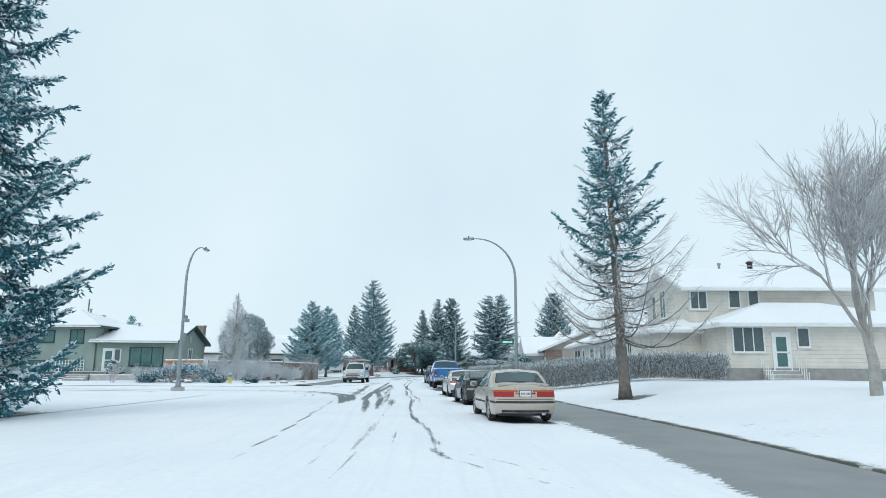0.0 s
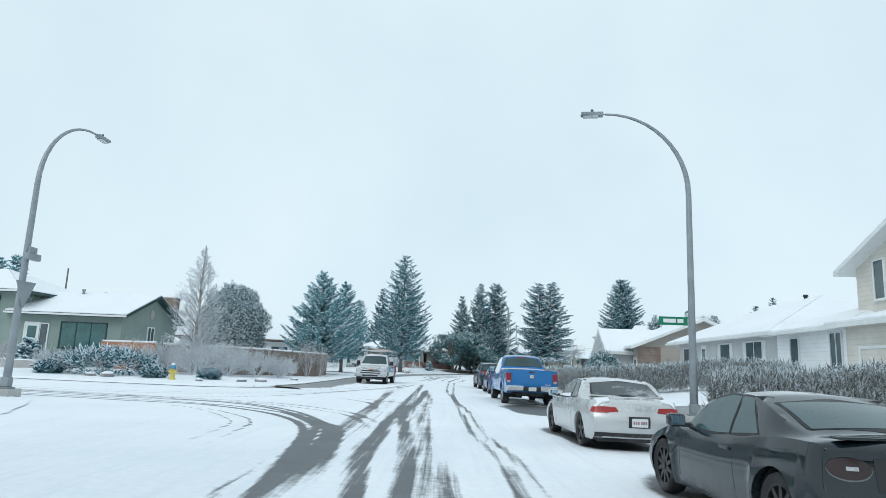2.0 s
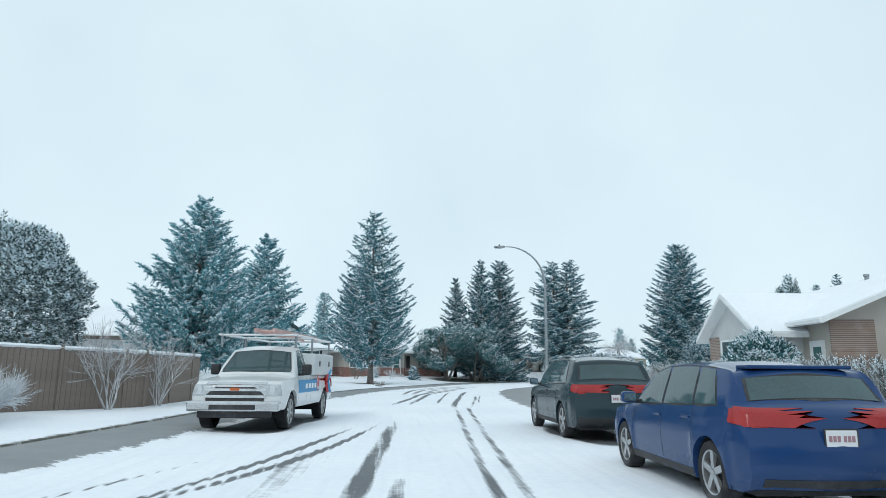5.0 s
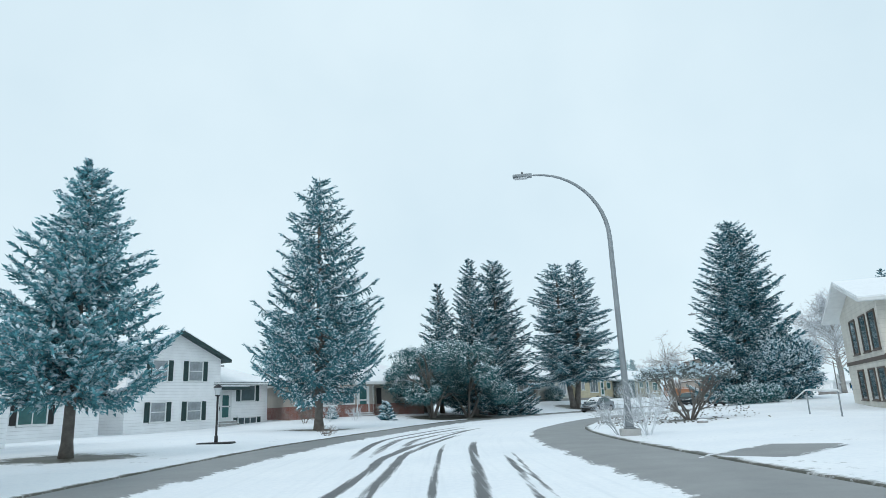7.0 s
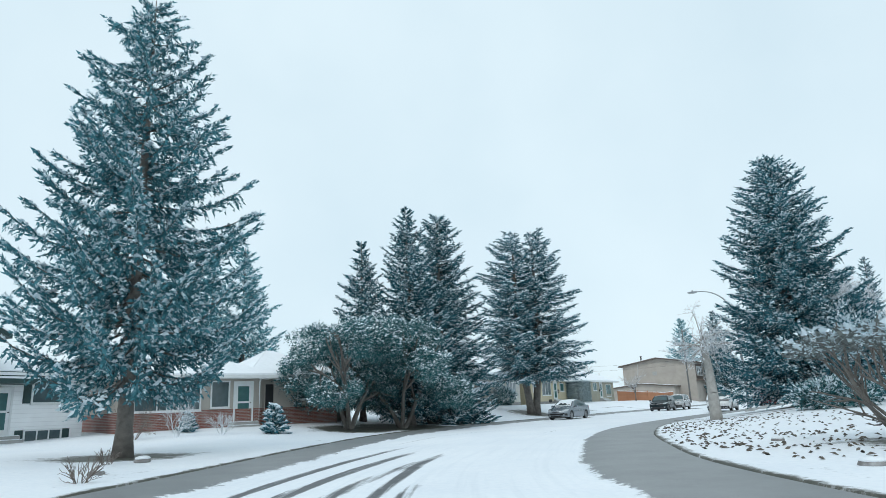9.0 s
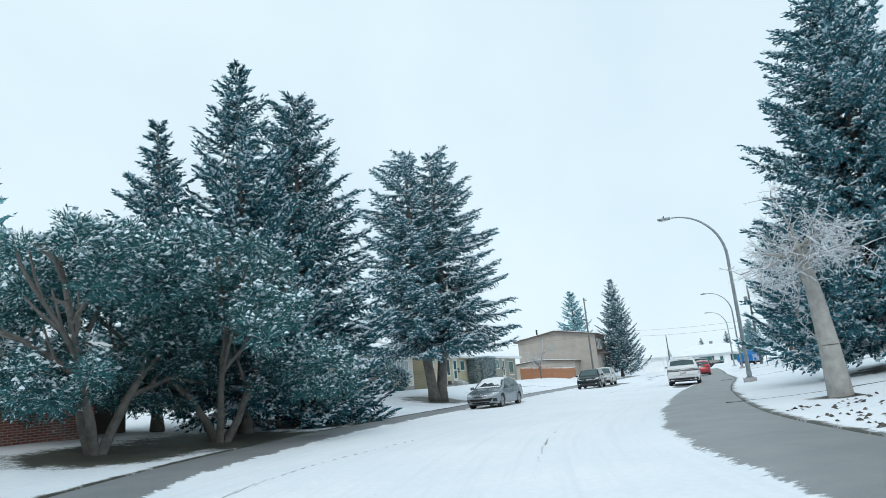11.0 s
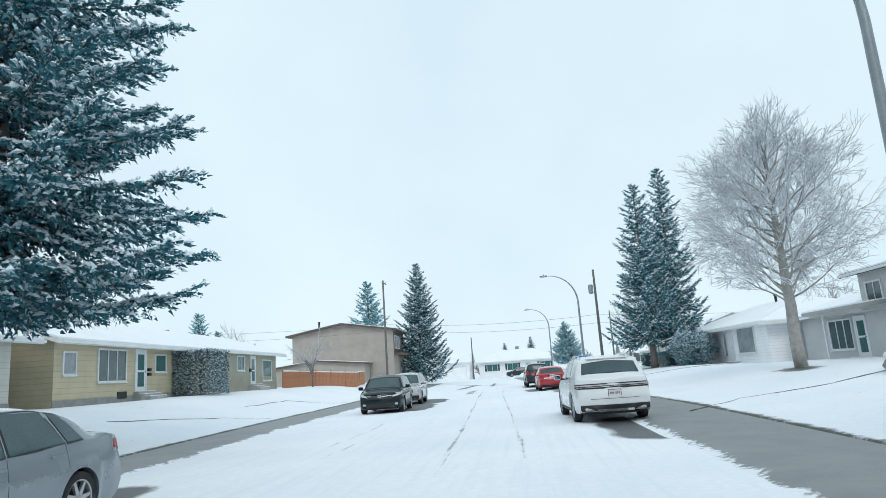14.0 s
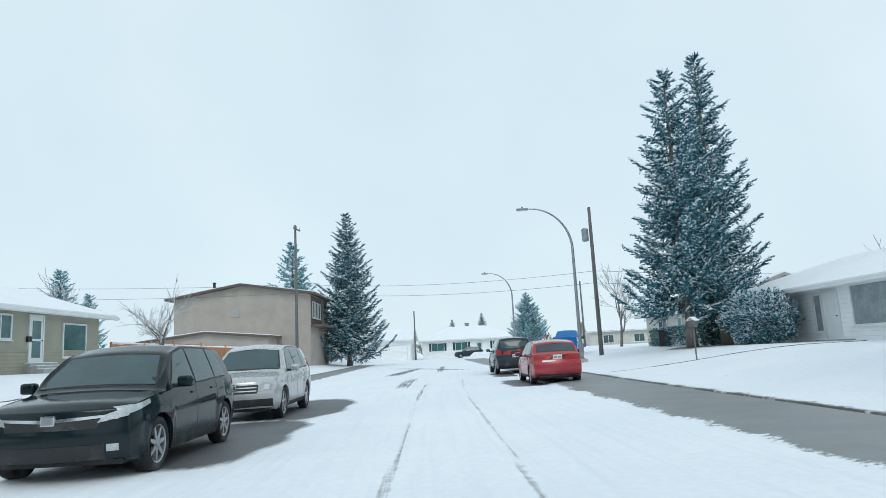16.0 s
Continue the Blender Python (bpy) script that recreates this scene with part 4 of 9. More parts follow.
# dark pines with crooked trunks before the brick bungalow
def pine(m, h, r, seed, lean, label):
    rng = np.random.default_rng(seed)
    tree = thing("pine_tree", m, label, "tree")
    out = []
    for s in range(3):
        a = 2.1 * s + rng.uniform(0, 0.6)
        grow(rng, (0.1 * math.cos(a), 0.1 * math.sin(a), -0.1), (lean + 0.5 * math.cos(a), 0.5 * math.sin(a), 1.0), h * 0.5, 0.15, 2, [4, 4], 0.6, 0.62, 0.05, out, 0.14, 4)
    arr = lambda i: np.array([o[i] for o in out])
    v, f = segs_mesh(arr(0), arr(1), arr(2), arr(3), 6)
    link_mesh("trunk", v, f, BARK, tree, smooth=True)
    # needle clumps: round tufts set over the crown's shell and inside it
    lobes = rng.normal(0, 1, (18, 3)) * np.array([r * 0.56, r * 0.56, h * 0.16]) + np.array([lean * h * 0.4, 0, h * 0.58])
    nc = 430
    d = rng.normal(0, 1, (nc, 3))
    d /= np.linalg.norm(d, axis=1)[:, None]
    mid = lobes[rng.integers(0, len(lobes), nc)] + d * np.array([r * 0.42, r * 0.42, h * 0.15]) * rng.uniform(0.55, 1.05, nc)[:, None]
    mid = mid[mid[:, 2] > h * 0.16]
    per = 60
    k = np.repeat(np.arange(len(mid)), per)
    e = rng.normal(0, 1, (len(k), 3))
    e /= np.linalg.norm(e, axis=1)[:, None]
    size = rng.uniform(0.24, 0.5, len(mid))[k]
    e = e * np.array([1, 1, 0.8]) + np.array([0, 0, 0.25])
    e /= np.linalg.norm(e, axis=1)[:, None]
    pos = mid[k] + e * (size * rng.uniform(0.2, 0.7, len(k)))[:, None]
    V, F = brush_teeth(pos, e, size * 0.62, rng, 0.12, 0.05, 0.02, 0.0)
    tagged(link_mesh("crown", V, F, NEEDLES_DARK, tree, "dense dark needles"), kind="stuff")
    top = (e[:, 2] > 0.25) & (rng.uniform(0, 1, len(e)) < 0.42)
    turn = rng.uniform(0, 2 * math.pi, top.sum())
    level = np.column_stack([np.cos(turn), np.sin(turn), rng.normal(0, 0.2, top.sum())])
    V, F = snow_ridges(pos[top] + e[top] * (size[top] * 0.45)[:, None], level, np.full(top.sum(), 0.2), rng, 0.07, 0.06)
    tagged(link_mesh("snow_cover", V, F, FROST, tree, "clumps of snow on the needles"), kind="stuff")
    return tree


pine(at(-4.8, 116.2), 7.2, 3.1, 31, -0.12, "low dark pine with crooked trunks and snow clumps")
pine(at(-1.7, 118.6), 7.0, 2.8, 32, 0.05, "dark bushy pine with snow clumps before spruces")

# bare trees
bare_tree("bare_tree", "leafless pale spreading tree with frosted twigs", at(12.5, 12.6), 10.6, 6, [6, 4, 4, 4, 4, 3], 0.5, 0.72, 0.05, 41, 0.17, BARK_PALE, TWIG, 0.26, min_r=0.005, thin=0.62, bend=0.09)
leader_tree("large leafless elm white with hoar frost", at(40.0, 133.2), 10.2, 4.75, 2.5, 56, 42, 0.25, TWIG_WHITE, 0.42, 0.58, (8, 6, 4))
leader_tree("slender leafless tree with fine frosted upright twigs", at(-18.0, 53.0), 8.4, 2.7, 0.4, 70, 43, 0.1, TWIG_WHITE, 0.95, 0.25, (5, 4, 3), 0.66)
leader_tree("leafless tree bowed with snow beside a house", at(-42.6, 55.6), 8.6, 2.6, 0.5, 60, 47, 0.12, TWIG_WHITE, 0.25, 0.4, (5, 4, 3), 0.3)
bare_tree("pollard_tree", "pale cut-back tree with a stout trunk and frosted whips", at(12.7, 108.8, 30), 6.0, 4, [30, 6, 4, 3], 1.4, 0.38, -0.05, 44, 0.3, BARK_PALE, TWIG_WHITE, 0.66, min_r=0.006, bend=0.08, thin=0.19, low=0.86)
bare_tree("sapling", "small leafless sapling in a snowy lawn", at(33.5, 126.8), 2.2, 3, [6, 4, 3], 0.6, 0.6, 0.05, 45, 0.03, BARK, TWIG, 0.4)
bare_tree("bare_tree", "leafless frosted tree behind fences", at(33.5, 186.0), 9.0, 4, [5, 4, 4, 3], 0.55, 0.7, 0.05, 46, 0.13, BARK, TWIG, 0.3, min_r=0.012)
for x, y, s, sd in ((66, 138, 10, 48), (73, 168, 9, 49), (-30, 118, 8, 50), (74, 146, 9, 51)):
    bare_tree("bare_tree", "leafless frosted tree in a back yard", at(x, y), s, 4, [5, 4, 4, 3], 0.5, 0.7, 0.06, sd, 0.14, BARK, TWIG, 0.3, min_r=0.013)

for x, y, hh, sd in ((103.4, 240.0, 6.2, 53), (107.4, 238.0, 5.4, 54), (118.5, 229.0, 6.0, 55), (126.0, 221.0, 5.6, 56)):
    bare_tree("bare_tree", "leafless brown tree behind houses at the street end", at(x, y), hh, 4, [6, 4, 4, 3], 0.5, 0.7, 0.06, sd, 0.12, BARK, TWIG_DARK, 0.25, min_r=0.016)
copy_thing(t_dl, at(111.6, 233.5, 20, 0.6))
copy_thing(t_dl, at(116.4, 229.8, 70, 0.62))

p = road2(38.4, 6.7)
bare_tree("bare_tree", "small leafless frosted tree between two houses", at(p[0], p[1]), 6.4, 4, [6, 4, 4, 3], 0.7, 0.72, 0.03, 52, 0.1, BARK, TWIG, 0.3, min_r=0.008)


# shrubs
def shrub(x, y, h, seed, label, twig=None, stems=9, spread=0.55, levels=3, kids=(4, 4, 3), r=0.02, name="shrub"):
    return bare_tree(name, label, at(x, y), h, levels, list(kids), 0.5, 0.68, 0.03, seed, r, twig or TWIG, twig or TWIG, 0.42, stems=stems, stem_spread=spread, min_r=0.006, category="shrub")


for x, y, h, sd in ((-15.6, 52.2, 2.4, 61), (-16.9, 50.6, 2.0, 62), (-20.2, 50.8, 2.2, 63), (-14.6, 54.0, 2.0, 64), (-21.6, 49.6, 1.7, 65), (-17.8, 52.4, 2.8, 161), (-16.4, 54.4, 2.6, 162), (-13.4, 55.2, 1.7, 163), (-19.4, 52.0, 2.4, 164), (-13.9, 57.0, 1.5, 165), (-24.4, 49.4, 1.6, 166)):
    shrub(x, y, h, sd, "tangled bare shrub thick with frost", TWIG_WHITE, 14, 0.85, 3, (6, 5, 4))
for x, y, h, sd in ((-13.4, 61.6, 3.0, 66), (-13.0, 63.8, 2.6, 67)):
    shrub(x, y, h, sd, "bare frosted lilac by a fence", TWIG, 8, 0.35)
shrub(2.5, 82.0, 1.9, 68, "sparse frosted bush around a lamp post", TWIG_WHITE, 8, 0.5)
shrub(1.9, 83.0, 1.4, 69, "sparse frosted bush around a lamp post", TWIG_WHITE, 8, 0.7)
shrub(-12.4, 110.4, 2.0, 70, "small bare shrub before a bungalow", TWIG_WHITE, 5, 0.4)
shrub(-14.0, 109.6, 1.6, 71, "reddish bare shrub before a bungalow", TWIG_DARK, 8, 0.5)
shrub(-10.6, 111.4, 1.2, 72, "small bare shrub before a bungalow", TWIG_WHITE, 6, 0.5)
shrub(-25.5, 46.6, 2.0, 73, "bare frosted bush in a front bed", TWIG, 8, 0.5)
shrub(-9.4, 92.6, 0.7, 74, "dry brown grass tuft in snow", TWIG_DARK, 14, 0.5, 2, (3, 2), 0.008)
shrub(-10.6, 97.2, 0.6, 75, "dry brown grass tuft in snow", TWIG_DARK, 14, 0.5, 2, (3, 2), 0.008)


def leafy(name, label, m, size, count, seed, needles, snow=0.5, blade=0.04, length=0.3, box=False, upness=0.4, stem=True):
    """A dense evergreen mass: blades pointing outward from a rounded volume."""
    rng = np.random.default_rng(seed)
    ob = thing(name, m, label, "shrub")
    sx, sy, sz = size
    d = rng.normal(0, 1, (count, 3))
    d /= np.linalg.norm(d, axis=1)[:, None]
    lump = 1 + 0.1 * np.sin(d[:, 0] * 5 + seed) * np.cos(d[:, 1] * 6) + 0.08 * np.sin(d[:, 2] * 9 + d[:, 0] * 7)
    if box:
        pos = rng.uniform(-1, 1, (count, 3))
        wall = rng.choice(3, count, p=[0.38, 0.3, 0.32])
        rows = np.arange(count)
        face = np.where((wall == 2) | (rng.uniform(0, 1, count) < 0.5), 1.0, -1.0)
        pos[rows, wall] = face * rng.uniform(0.86, 1.0, count)
        pos *= 0.88 + 0.12 * lump[:, None]
        d = np.zeros((count, 3))
        d[rows, wall] = face
    else:
        pos = d * lump[:, None] * rng.uniform(0.7, 1.0, count)[:, None]
    pos = pos * np.array([sx / 2, sy / 2, sz / 2]) + np.array([0, 0, sz / 2])
    pos[:, 2] = np.maximum(pos[:, 2], 0.02)
    dirs = d + rng.normal(0, 0.35, d.shape) + np.array([0, 0, upness])
    V, F = needle_fans(pos, dirs, np.full(count, length), blade, rng, 5, 0.6, 0.0)
    tagged(link_mesh("foliage", V, F, needles, ob), kind="stuff")
    top = rng.uniform(0, 1, count) < snow * np.clip(0.75 + 0.4 * d[:, 2], 0.2, 1)
    V, F = needle_fans(pos[top] + d[top] * length * 0.25 + [0, 0, 0.03], dirs[top] + [0, 0, 0.2], np.full(top.sum(), length * 0.8), blade, rng, 4, 0.5, 0.0)
    tagged(link_mesh("snow_cover", V, F, FROST, ob, "snow on the foliage"), kind="stuff")
    if stem:
        V, F = tube([(0, 0, -0.1), (0, 0, sz * 0.5), (0, 0, sz * 0.85)], [0.16, 0.1, 0.03], 7)
        link_mesh("stem", V, F, BARK, ob)
    return ob


CEDAR = plain("cedar_foliage", (0.11, 0.17, 0.165), 0.8, var=0.3, scale=0.6, fine=6, bump=0, island=0.4, frosted=0.3)
leafy("cedar_bush", "big round frosted cedar rising behind a fence", at(-22.0, 69.0), (5.6, 5.0, 7.0), 7000, 81, CEDAR, 1.0, 0.05, 0.36)
leafy("cedar_bush", "narrow columnar cedar behind roofs", at(17.3, 83.0), (1.6, 1.6, 6.8), 1200, 82, CEDAR, 0.4, 0.05, 0.4)
leafy("juniper_bush", "spreading snow-laden juniper beside a house", at(21.8, 110.4), (4.6, 4.0, 4.6), 2600, 83, NEEDLES_BLUE, 1.3, 0.06, 0.5)
leafy("juniper_bush", "low spreading juniper beside a house", at(17.6, 106.8), (3.6, 2.6, 1.0), 900, 84, NEEDLES_DARK, 0.7, 0.05, 0.4, stem=False)
leafy("low_evergreen", "low dark evergreen with snow in a front bed", at(-20.6, 48.0), (4.6, 2.4, 1.15), 520, 85, NEEDLES, 1.1, 0.035, 0.5, upness=0.45, stem=False)
for x, y, s, sd in ((-17.4, 47.0, 0.5, 86), (-14.9, 47.9, 0.4, 87), (-23.2, 47.4, 0.6, 90)):
    leafy("low_evergreen", "small snowy evergreen mound in a front bed", at(x, y), (1.3 * s + 0.3, 1.0 * s + 0.3, 0.7 * s), 360, sd, NEEDLES, 0.6, 0.04, 0.3, stem=False)
p = road2(19.4, 8.3)
leafy("clipped_bush", "square-clipped dark evergreen speckled with snow", at(p[0], p[1], HEAD2), (2.2, 2.8, 2.5), 6000, 91, CEDAR, 0.7, 0.035, 0.17, box=True)
p = road2(-0.91, 8.5)
leafy("low_evergreen", "rounded snowy evergreen by the house steps", at(p[0], p[1]), (2.2, 2.0, 1.7), 900, 92, NEEDLES_DARK, 0.8, 0.045, 0.3, stem=False)
p = road2(31.8, -24.4)
leafy("round_evergreen", "large rounded evergreen shrub with snow beside house steps", at(p[0], p[1]), (3.4, 3.2, 2.4), 3600, 93, NEEDLES_BLUE, 0.9, 0.04, 0.24, stem=False)
p = road2(42.0, -24.6)
leafy("low_hedge", "low dark clipped hedge behind spruce trunks", at(p[0], p[1], HEAD2), (1.2, 9.0, 1.1), 3000, 94, NEEDLES_DARK, 0.25, 0.04, 0.2, box=True, stem=False)
leafy("low_evergreen", "bushy evergreen before a porch", at(9.6, 70.6), (2.6, 2.4, 2.6), 1000, 95, NEEDLES_DARK, 0.55, 0.045, 0.35, stem=False)
for u, hh, sd in ((-7.2, 2.1, 96), (-8.8, 1.7, 97)):
    p = road2(u, 8.4)
    shrub(p[0], p[1], hh, sd, "leafless brown bush before a bungalow wall", TWIG_DARK, 12, 0.5, 3, (5, 4, 4), 0.015)
t_baby = conifer("young_spruce", "knee-high young spruce laden with snow", at(-8.3, 112.0), 1.25, 0.52, 0.05, 60, 21, 0.9, (0.0, 0.8), 0.1, 0.9, NEEDLES_BLUE, trunk_r=0.03, fine=1.6)
copy_thing(t_baby, at(-12.6, 113.0, 40, 0.7))
copy_thing(t_baby, at(-29.5, 54.5, 40, 1.25))


# topiary: gnarled stems under a flat snowy crown
def topiary(m):
    rng = np.random.default_rng(51)
    ob = thing("topiary_shrub", m, "gnarled many-stemmed shrub with flat snow-topped crown", "shrub")
    out = []
    for s in range(8):
        a = 2 * math.pi * s / 8
        grow(rng, (0.12 * math.cos(a), 0.12 * math.sin(a), -0.05), (0.8 * math.cos(a), 0.8 * math.sin(a), 1), 1.5, 0.06, 2, [4, 4], 0.5, 0.6, 0.05, out, 0.12, 3)
        arr = lambda i: np.array([o[i] for o in out])
        v, f = segs_mesh(arr(0), arr(1), arr(2), arr(3), 5)
        link_mesh("stem", v, f, BARK, ob)
        out = []
    n = 620
    a, rr = rng.uniform(0, 2 * math.pi, n), np.sqrt(rng.uniform(0, 1, n))
    pos = np.column_stack([2.1 * rr * np.cos(a), 1.8 * rr * np.sin(a), 1.95 + 0.25 * (1 - rr**2) + rng.uniform(-0.22, 0.12, n)])
    dirs = np.column_stack([np.cos(a), np.sin(a), rng.uniform(0, 1, n)])
    V, F = needle_fans(pos, dirs, np.full(n, 0.32), 0.04, rng, 5, 0.6, 0)
    tagged(link_mesh("foliage", V, F, HEDGE, ob), kind="stuff")
    V, F = needle_fans(pos[: n // 2] + [0, 0, 0.12], dirs[: n // 2], np.full(n // 2, 0.32), 0.07, rng, 3, 0.6, 0)
    tagged(link_mesh("snow_cover", V, F, FROST, ob), kind="stuff")


topiary(at(7.4, 91.6))


# hedges
def hedge(name, label, a, b, width, height, seed, n=5200):
    rng = np.random.default_rng(seed)
    a, b = np.array(a, float), np.array(b, float)
    L = np.linalg.norm(b - a)
    d = (b - a) / L
    s = np.array([-d[1], d[0]])
    ob = thing(name, pose(a[0], a[1], 0), label, "hedge")
    t, w = rng.uniform(0, L, n), rng.uniform(-1, 1, n)
    w = np.sign(w) * np.abs(w) ** 0.5 * width / 2
    xy = np.outer(t, d) + np.outer(w, s)
    z0 = lot_height(xy + a)
    hh = rng.uniform(0.05, 1.0, n) ** 0.8 * height
    top = height * (1 + 0.05 * np.sin(t * 1.1) + 0.03 * np.sin(t * 3.7))
    P0 = np.column_stack([xy, z0 + hh * 0.75 - 0.05])
    L0 = rng.uniform(0.25, 0.6, n)
    v = np.column_stack([rng.normal(0, 0.3, (n, 2)) + np.outer(np.sign(w), s) * 0.25, np.ones(n)])
    P1 = P0 + v * L0[:, None]
    P1[:, 2] = np.minimum(P1[:, 2], z0 + top + rng.normal(0, 0.04, n))
    V, F = segs_mesh(P0, P1, np.full(n, 0.011), np.full(n, 0.005), 3)
    tagged(link_mesh("twig_mass", V, F, TWIG, ob), kind="stuff")
    V, F = needle_fans(P0, v, L0, 0.022, rng, 3, 0.5, 0)
    tagged(link_mesh("leaf_mass", V, F, HEDGE, ob, "dry brown-green hedge leaves"), kind="stuff")
    k = rng.uniform(0, 1, n) < 0.9
    V, F = needle_fans(P1[k], v[k], np.full(k.sum(), 0.1), 0.011, rng, 3, 0.7, 0)
    tagged(link_mesh("frost", V, F, FROST, ob, "frost on the twig tips"), kind="stuff")


hedge("hedge", "clipped frosted hedge beside a driveway", (5.0, 49.6), (14.0, 46.2), 1.1, 1.45, 101, 6500)
hedge("hedge", "clipped frosted hedge along the pavement", (4.9, 50.2), (3.9, 66.0), 1.0, 1.4, 102, 6500)
hedge("hedge", "clipped frosted hedge across a front lawn", (5.6, 33.7), (16.0, 30.2), 1.1, 1.45, 103, 7500)

# ---------------- street lamps and poles ----------------
GALV = plain("galvanised_steel", (0.3, 0.33, 0.35), 0.5, 0.6, var=0.2, scale=2, fine=30, bump=0.05)
CONCRETE = plain("concrete", (0.42, 0.42, 0.41), 0.9, var=0.2, scale=2, fine=35, bump=0.3)
SIGN_GREEN = plain("green_sign", (0.0, 0.2, 0.11), 0.4, var=0.05, bump=0)
SIGN_WHITE = plain("white_sign_print", (0.8, 0.8, 0.8), 0.5, var=0.05, bump=0)
POLE_WOOD = plain("weathered_pole_wood", (0.15, 0.15, 0.148), 0.9, var=0.3, scale=2, fine=30, bump=0.4)
WIRE = plain("dark_cable", (0.12, 0.13, 0.14), 0.6, var=0.05, bump=0)
LAMP_GLASS = plain("lamp_lens", (0.55, 0.58, 0.6), 0.2, var=0.05, bump=0)


def street_lamp(x, y, heading, height=9.15, arm=2.95, label="curved grey steel street lamp with cobra head", base=True):
    """heading: degrees of the arm's direction, from +x."""
    z = max(0.02, lot_z(x, y))
    ob = thing("street_lamp", pose(x, y, z, 0, 0, heading), label, "street lamp", "street lamps")
    zs = height - z - 2.55
    pts = [(0, 0, 0.0), (0, 0, 1.0), (0, 0, zs * 0.5), (0, 0, zs)]
    rad = [0.115, 0.11, 0.095, 0.08]
    for k in range(1, 13):
        a = k / 12 * math.pi / 2
        pts.append(((arm - 0.55) * (1 - math.cos(a)), 0, zs + 2.5 * math.sin(a)))
        rad.append(0.08 - 0.004 * k)
    pts.append((arm - 0.45, 0, zs + 2.5))
    rad.append(0.03)
    V, F = tube(pts, rad, 10)
    link_mesh("pole", V, F, GALV, ob, smooth=True)
    bm = bmesh.new()
    bmesh.ops.create_cube(bm, size=1.0)
    for v in bm.verts:
        f = 1.0 if v.co.x < 0 else 0.6
        v.co = Vector((v.co.x * 0.68, v.co.y * 0.3 * (1.0 if v.co.x > 0 else 0.55), v.co.z * 0.15 * f))
    bevelled(bm, 0.03)
    head = part("lamp_head", bm, GALV, ob)
    head.location = (arm - 0.14, 0, zs + 2.5)
    lens = part("lens", bevelled(boxes((-0.18, 0.28, -0.1, 0.1, -0.1, -0.06)), 0.02), LAMP_GLASS, head)
    V, F = tube([(0.0, 0, 0.05), (0.0, 0, 0.14), (0, 0, 0.17)], [0.045, 0.045, 0.02], 8)
    link_mesh("photocell", V, F, WIRE, head)
    if base:
        bm = boxes((-0.3, 0.3, -0.3, 0.3, -0.3, 0.22))
        part("footing", bevelled(bm, 0.03), CONCRETE, ob, "square concrete footing with snow")
        part("base_plate", bevelled(boxes((-0.17, 0.17, -0.17, 0.17, 0.22, 0.27)), 0.01, 1), GALV, ob)
        part("cover", bevelled(boxes((-0.12, 0.12, -0.12, 0.12, 0.27, 0.55)), 0.02, 1), GALV, ob)
    return ob


r1 = street_lamp(5.05, 33.5, 176, 9.3)
for z, rot, w in ((2.85, 0, 0.8), (3.08, 88, 0.9)):
    blade = part("street_sign", boxes((-0.92 if rot == 0 else 0.1, -0.12 if rot == 0 else w, -0.012, 0.012, z - 0.12, z + 0.12)), SIGN_GREEN, r1, "green street name blade")
    blade.rotation_euler = (0, 0, radians(182 if rot == 0 else rot + 180))
    lo, hi = (-0.8, -0.24) if rot == 0 else (0.24, w - 0.12)
    part("lettering", boxes((lo, lo + (hi - lo) * 0.62, -0.016, 0.016, z - 0.05, z + 0.06), (lo + (hi - lo) * 0.7, hi, -0.016, 0.016, z - 0.05, z + 0.06)), SIGN_WHITE, blade)
l1 = street_lamp(-14.7, 33.0, 92, 9.0, 3.2)
bm = bmesh.new()
tv = [bm.verts.new((x, y, z)) for y in (-0.14, -0.12) for x, z in ((-0.45, 3.35), (0.45, 3.35), (0.0, 2.55))]
for f in ((0, 1, 2), (5, 4, 3), (0, 3, 4, 1), (1, 4, 5, 2), (2, 5, 3, 0)):
    bm.faces.new([tv[i] for i in f])
part("yield_sign_back", bm, GALV, l1, "bare metal back of a triangular sign")
part("junction_box", bevelled(boxes((-0.3, 0.3, -0.28, -0.11, 4.0, 4.2), (-0.12, 0.2, -0.2, -0.1, 4.2, 4.4)), 0.02, 1), GALV, l1)
street_lamp(2.05, 82.4, 172)
ang2 = math.degrees(math.atan2(N[1], N[0]))
street_lamp(23.4, 123.3, ang2)
p = road2(38.4, -17.2)
street_lamp(p[0], p[1], ang2, 9.4)
p = road2(70.0, -17.5)
street_lamp(p[0], p[1], ang2, 9.3)


def power_pole(x, y, h, label, transformer=False, arm=True, heading=0):
    ob = thing("utility_pole", pose(x, y, lot_z(x, y), 0, 0, heading), label, "utility pole", "utility poles")
    V, F = tube([(0, 0, -0.2), (0, 0, h * 0.5), (0, 0, h)], [0.145, 0.125, 0.1], 10)
    link_mesh("pole", V, F, POLE_WOOD, ob, smooth=True)
    if arm:
        part("cross_arm", bevelled(boxes((-0.75, 0.75, -0.18, -0.1, h - 0.45, h - 0.33)), 0.01, 1), POLE_WOOD, ob)
        for ix in (-0.65, 0.0, 0.65):
            V, F = tube([(ix, -0.14, h - 0.33), (ix, -0.14, h - 0.2), (ix, -0.14, h - 0.12)], [0.05, 0.035, 0.05], 7)
            link_mesh("insulator", V, F, LAMP_GLASS, ob)
    if transformer:
        V, F = tube([(-0.4, 0, h - 2.3), (-0.4, 0, h - 2.2), (-0.4, 0, h - 1.5), (-0.4, 0, h - 1.42)], [0.18, 0.23, 0.23, 0.15], 12)
        link_mesh("transformer", V, F, GALV, ob, "grey transformer can")
    return ob


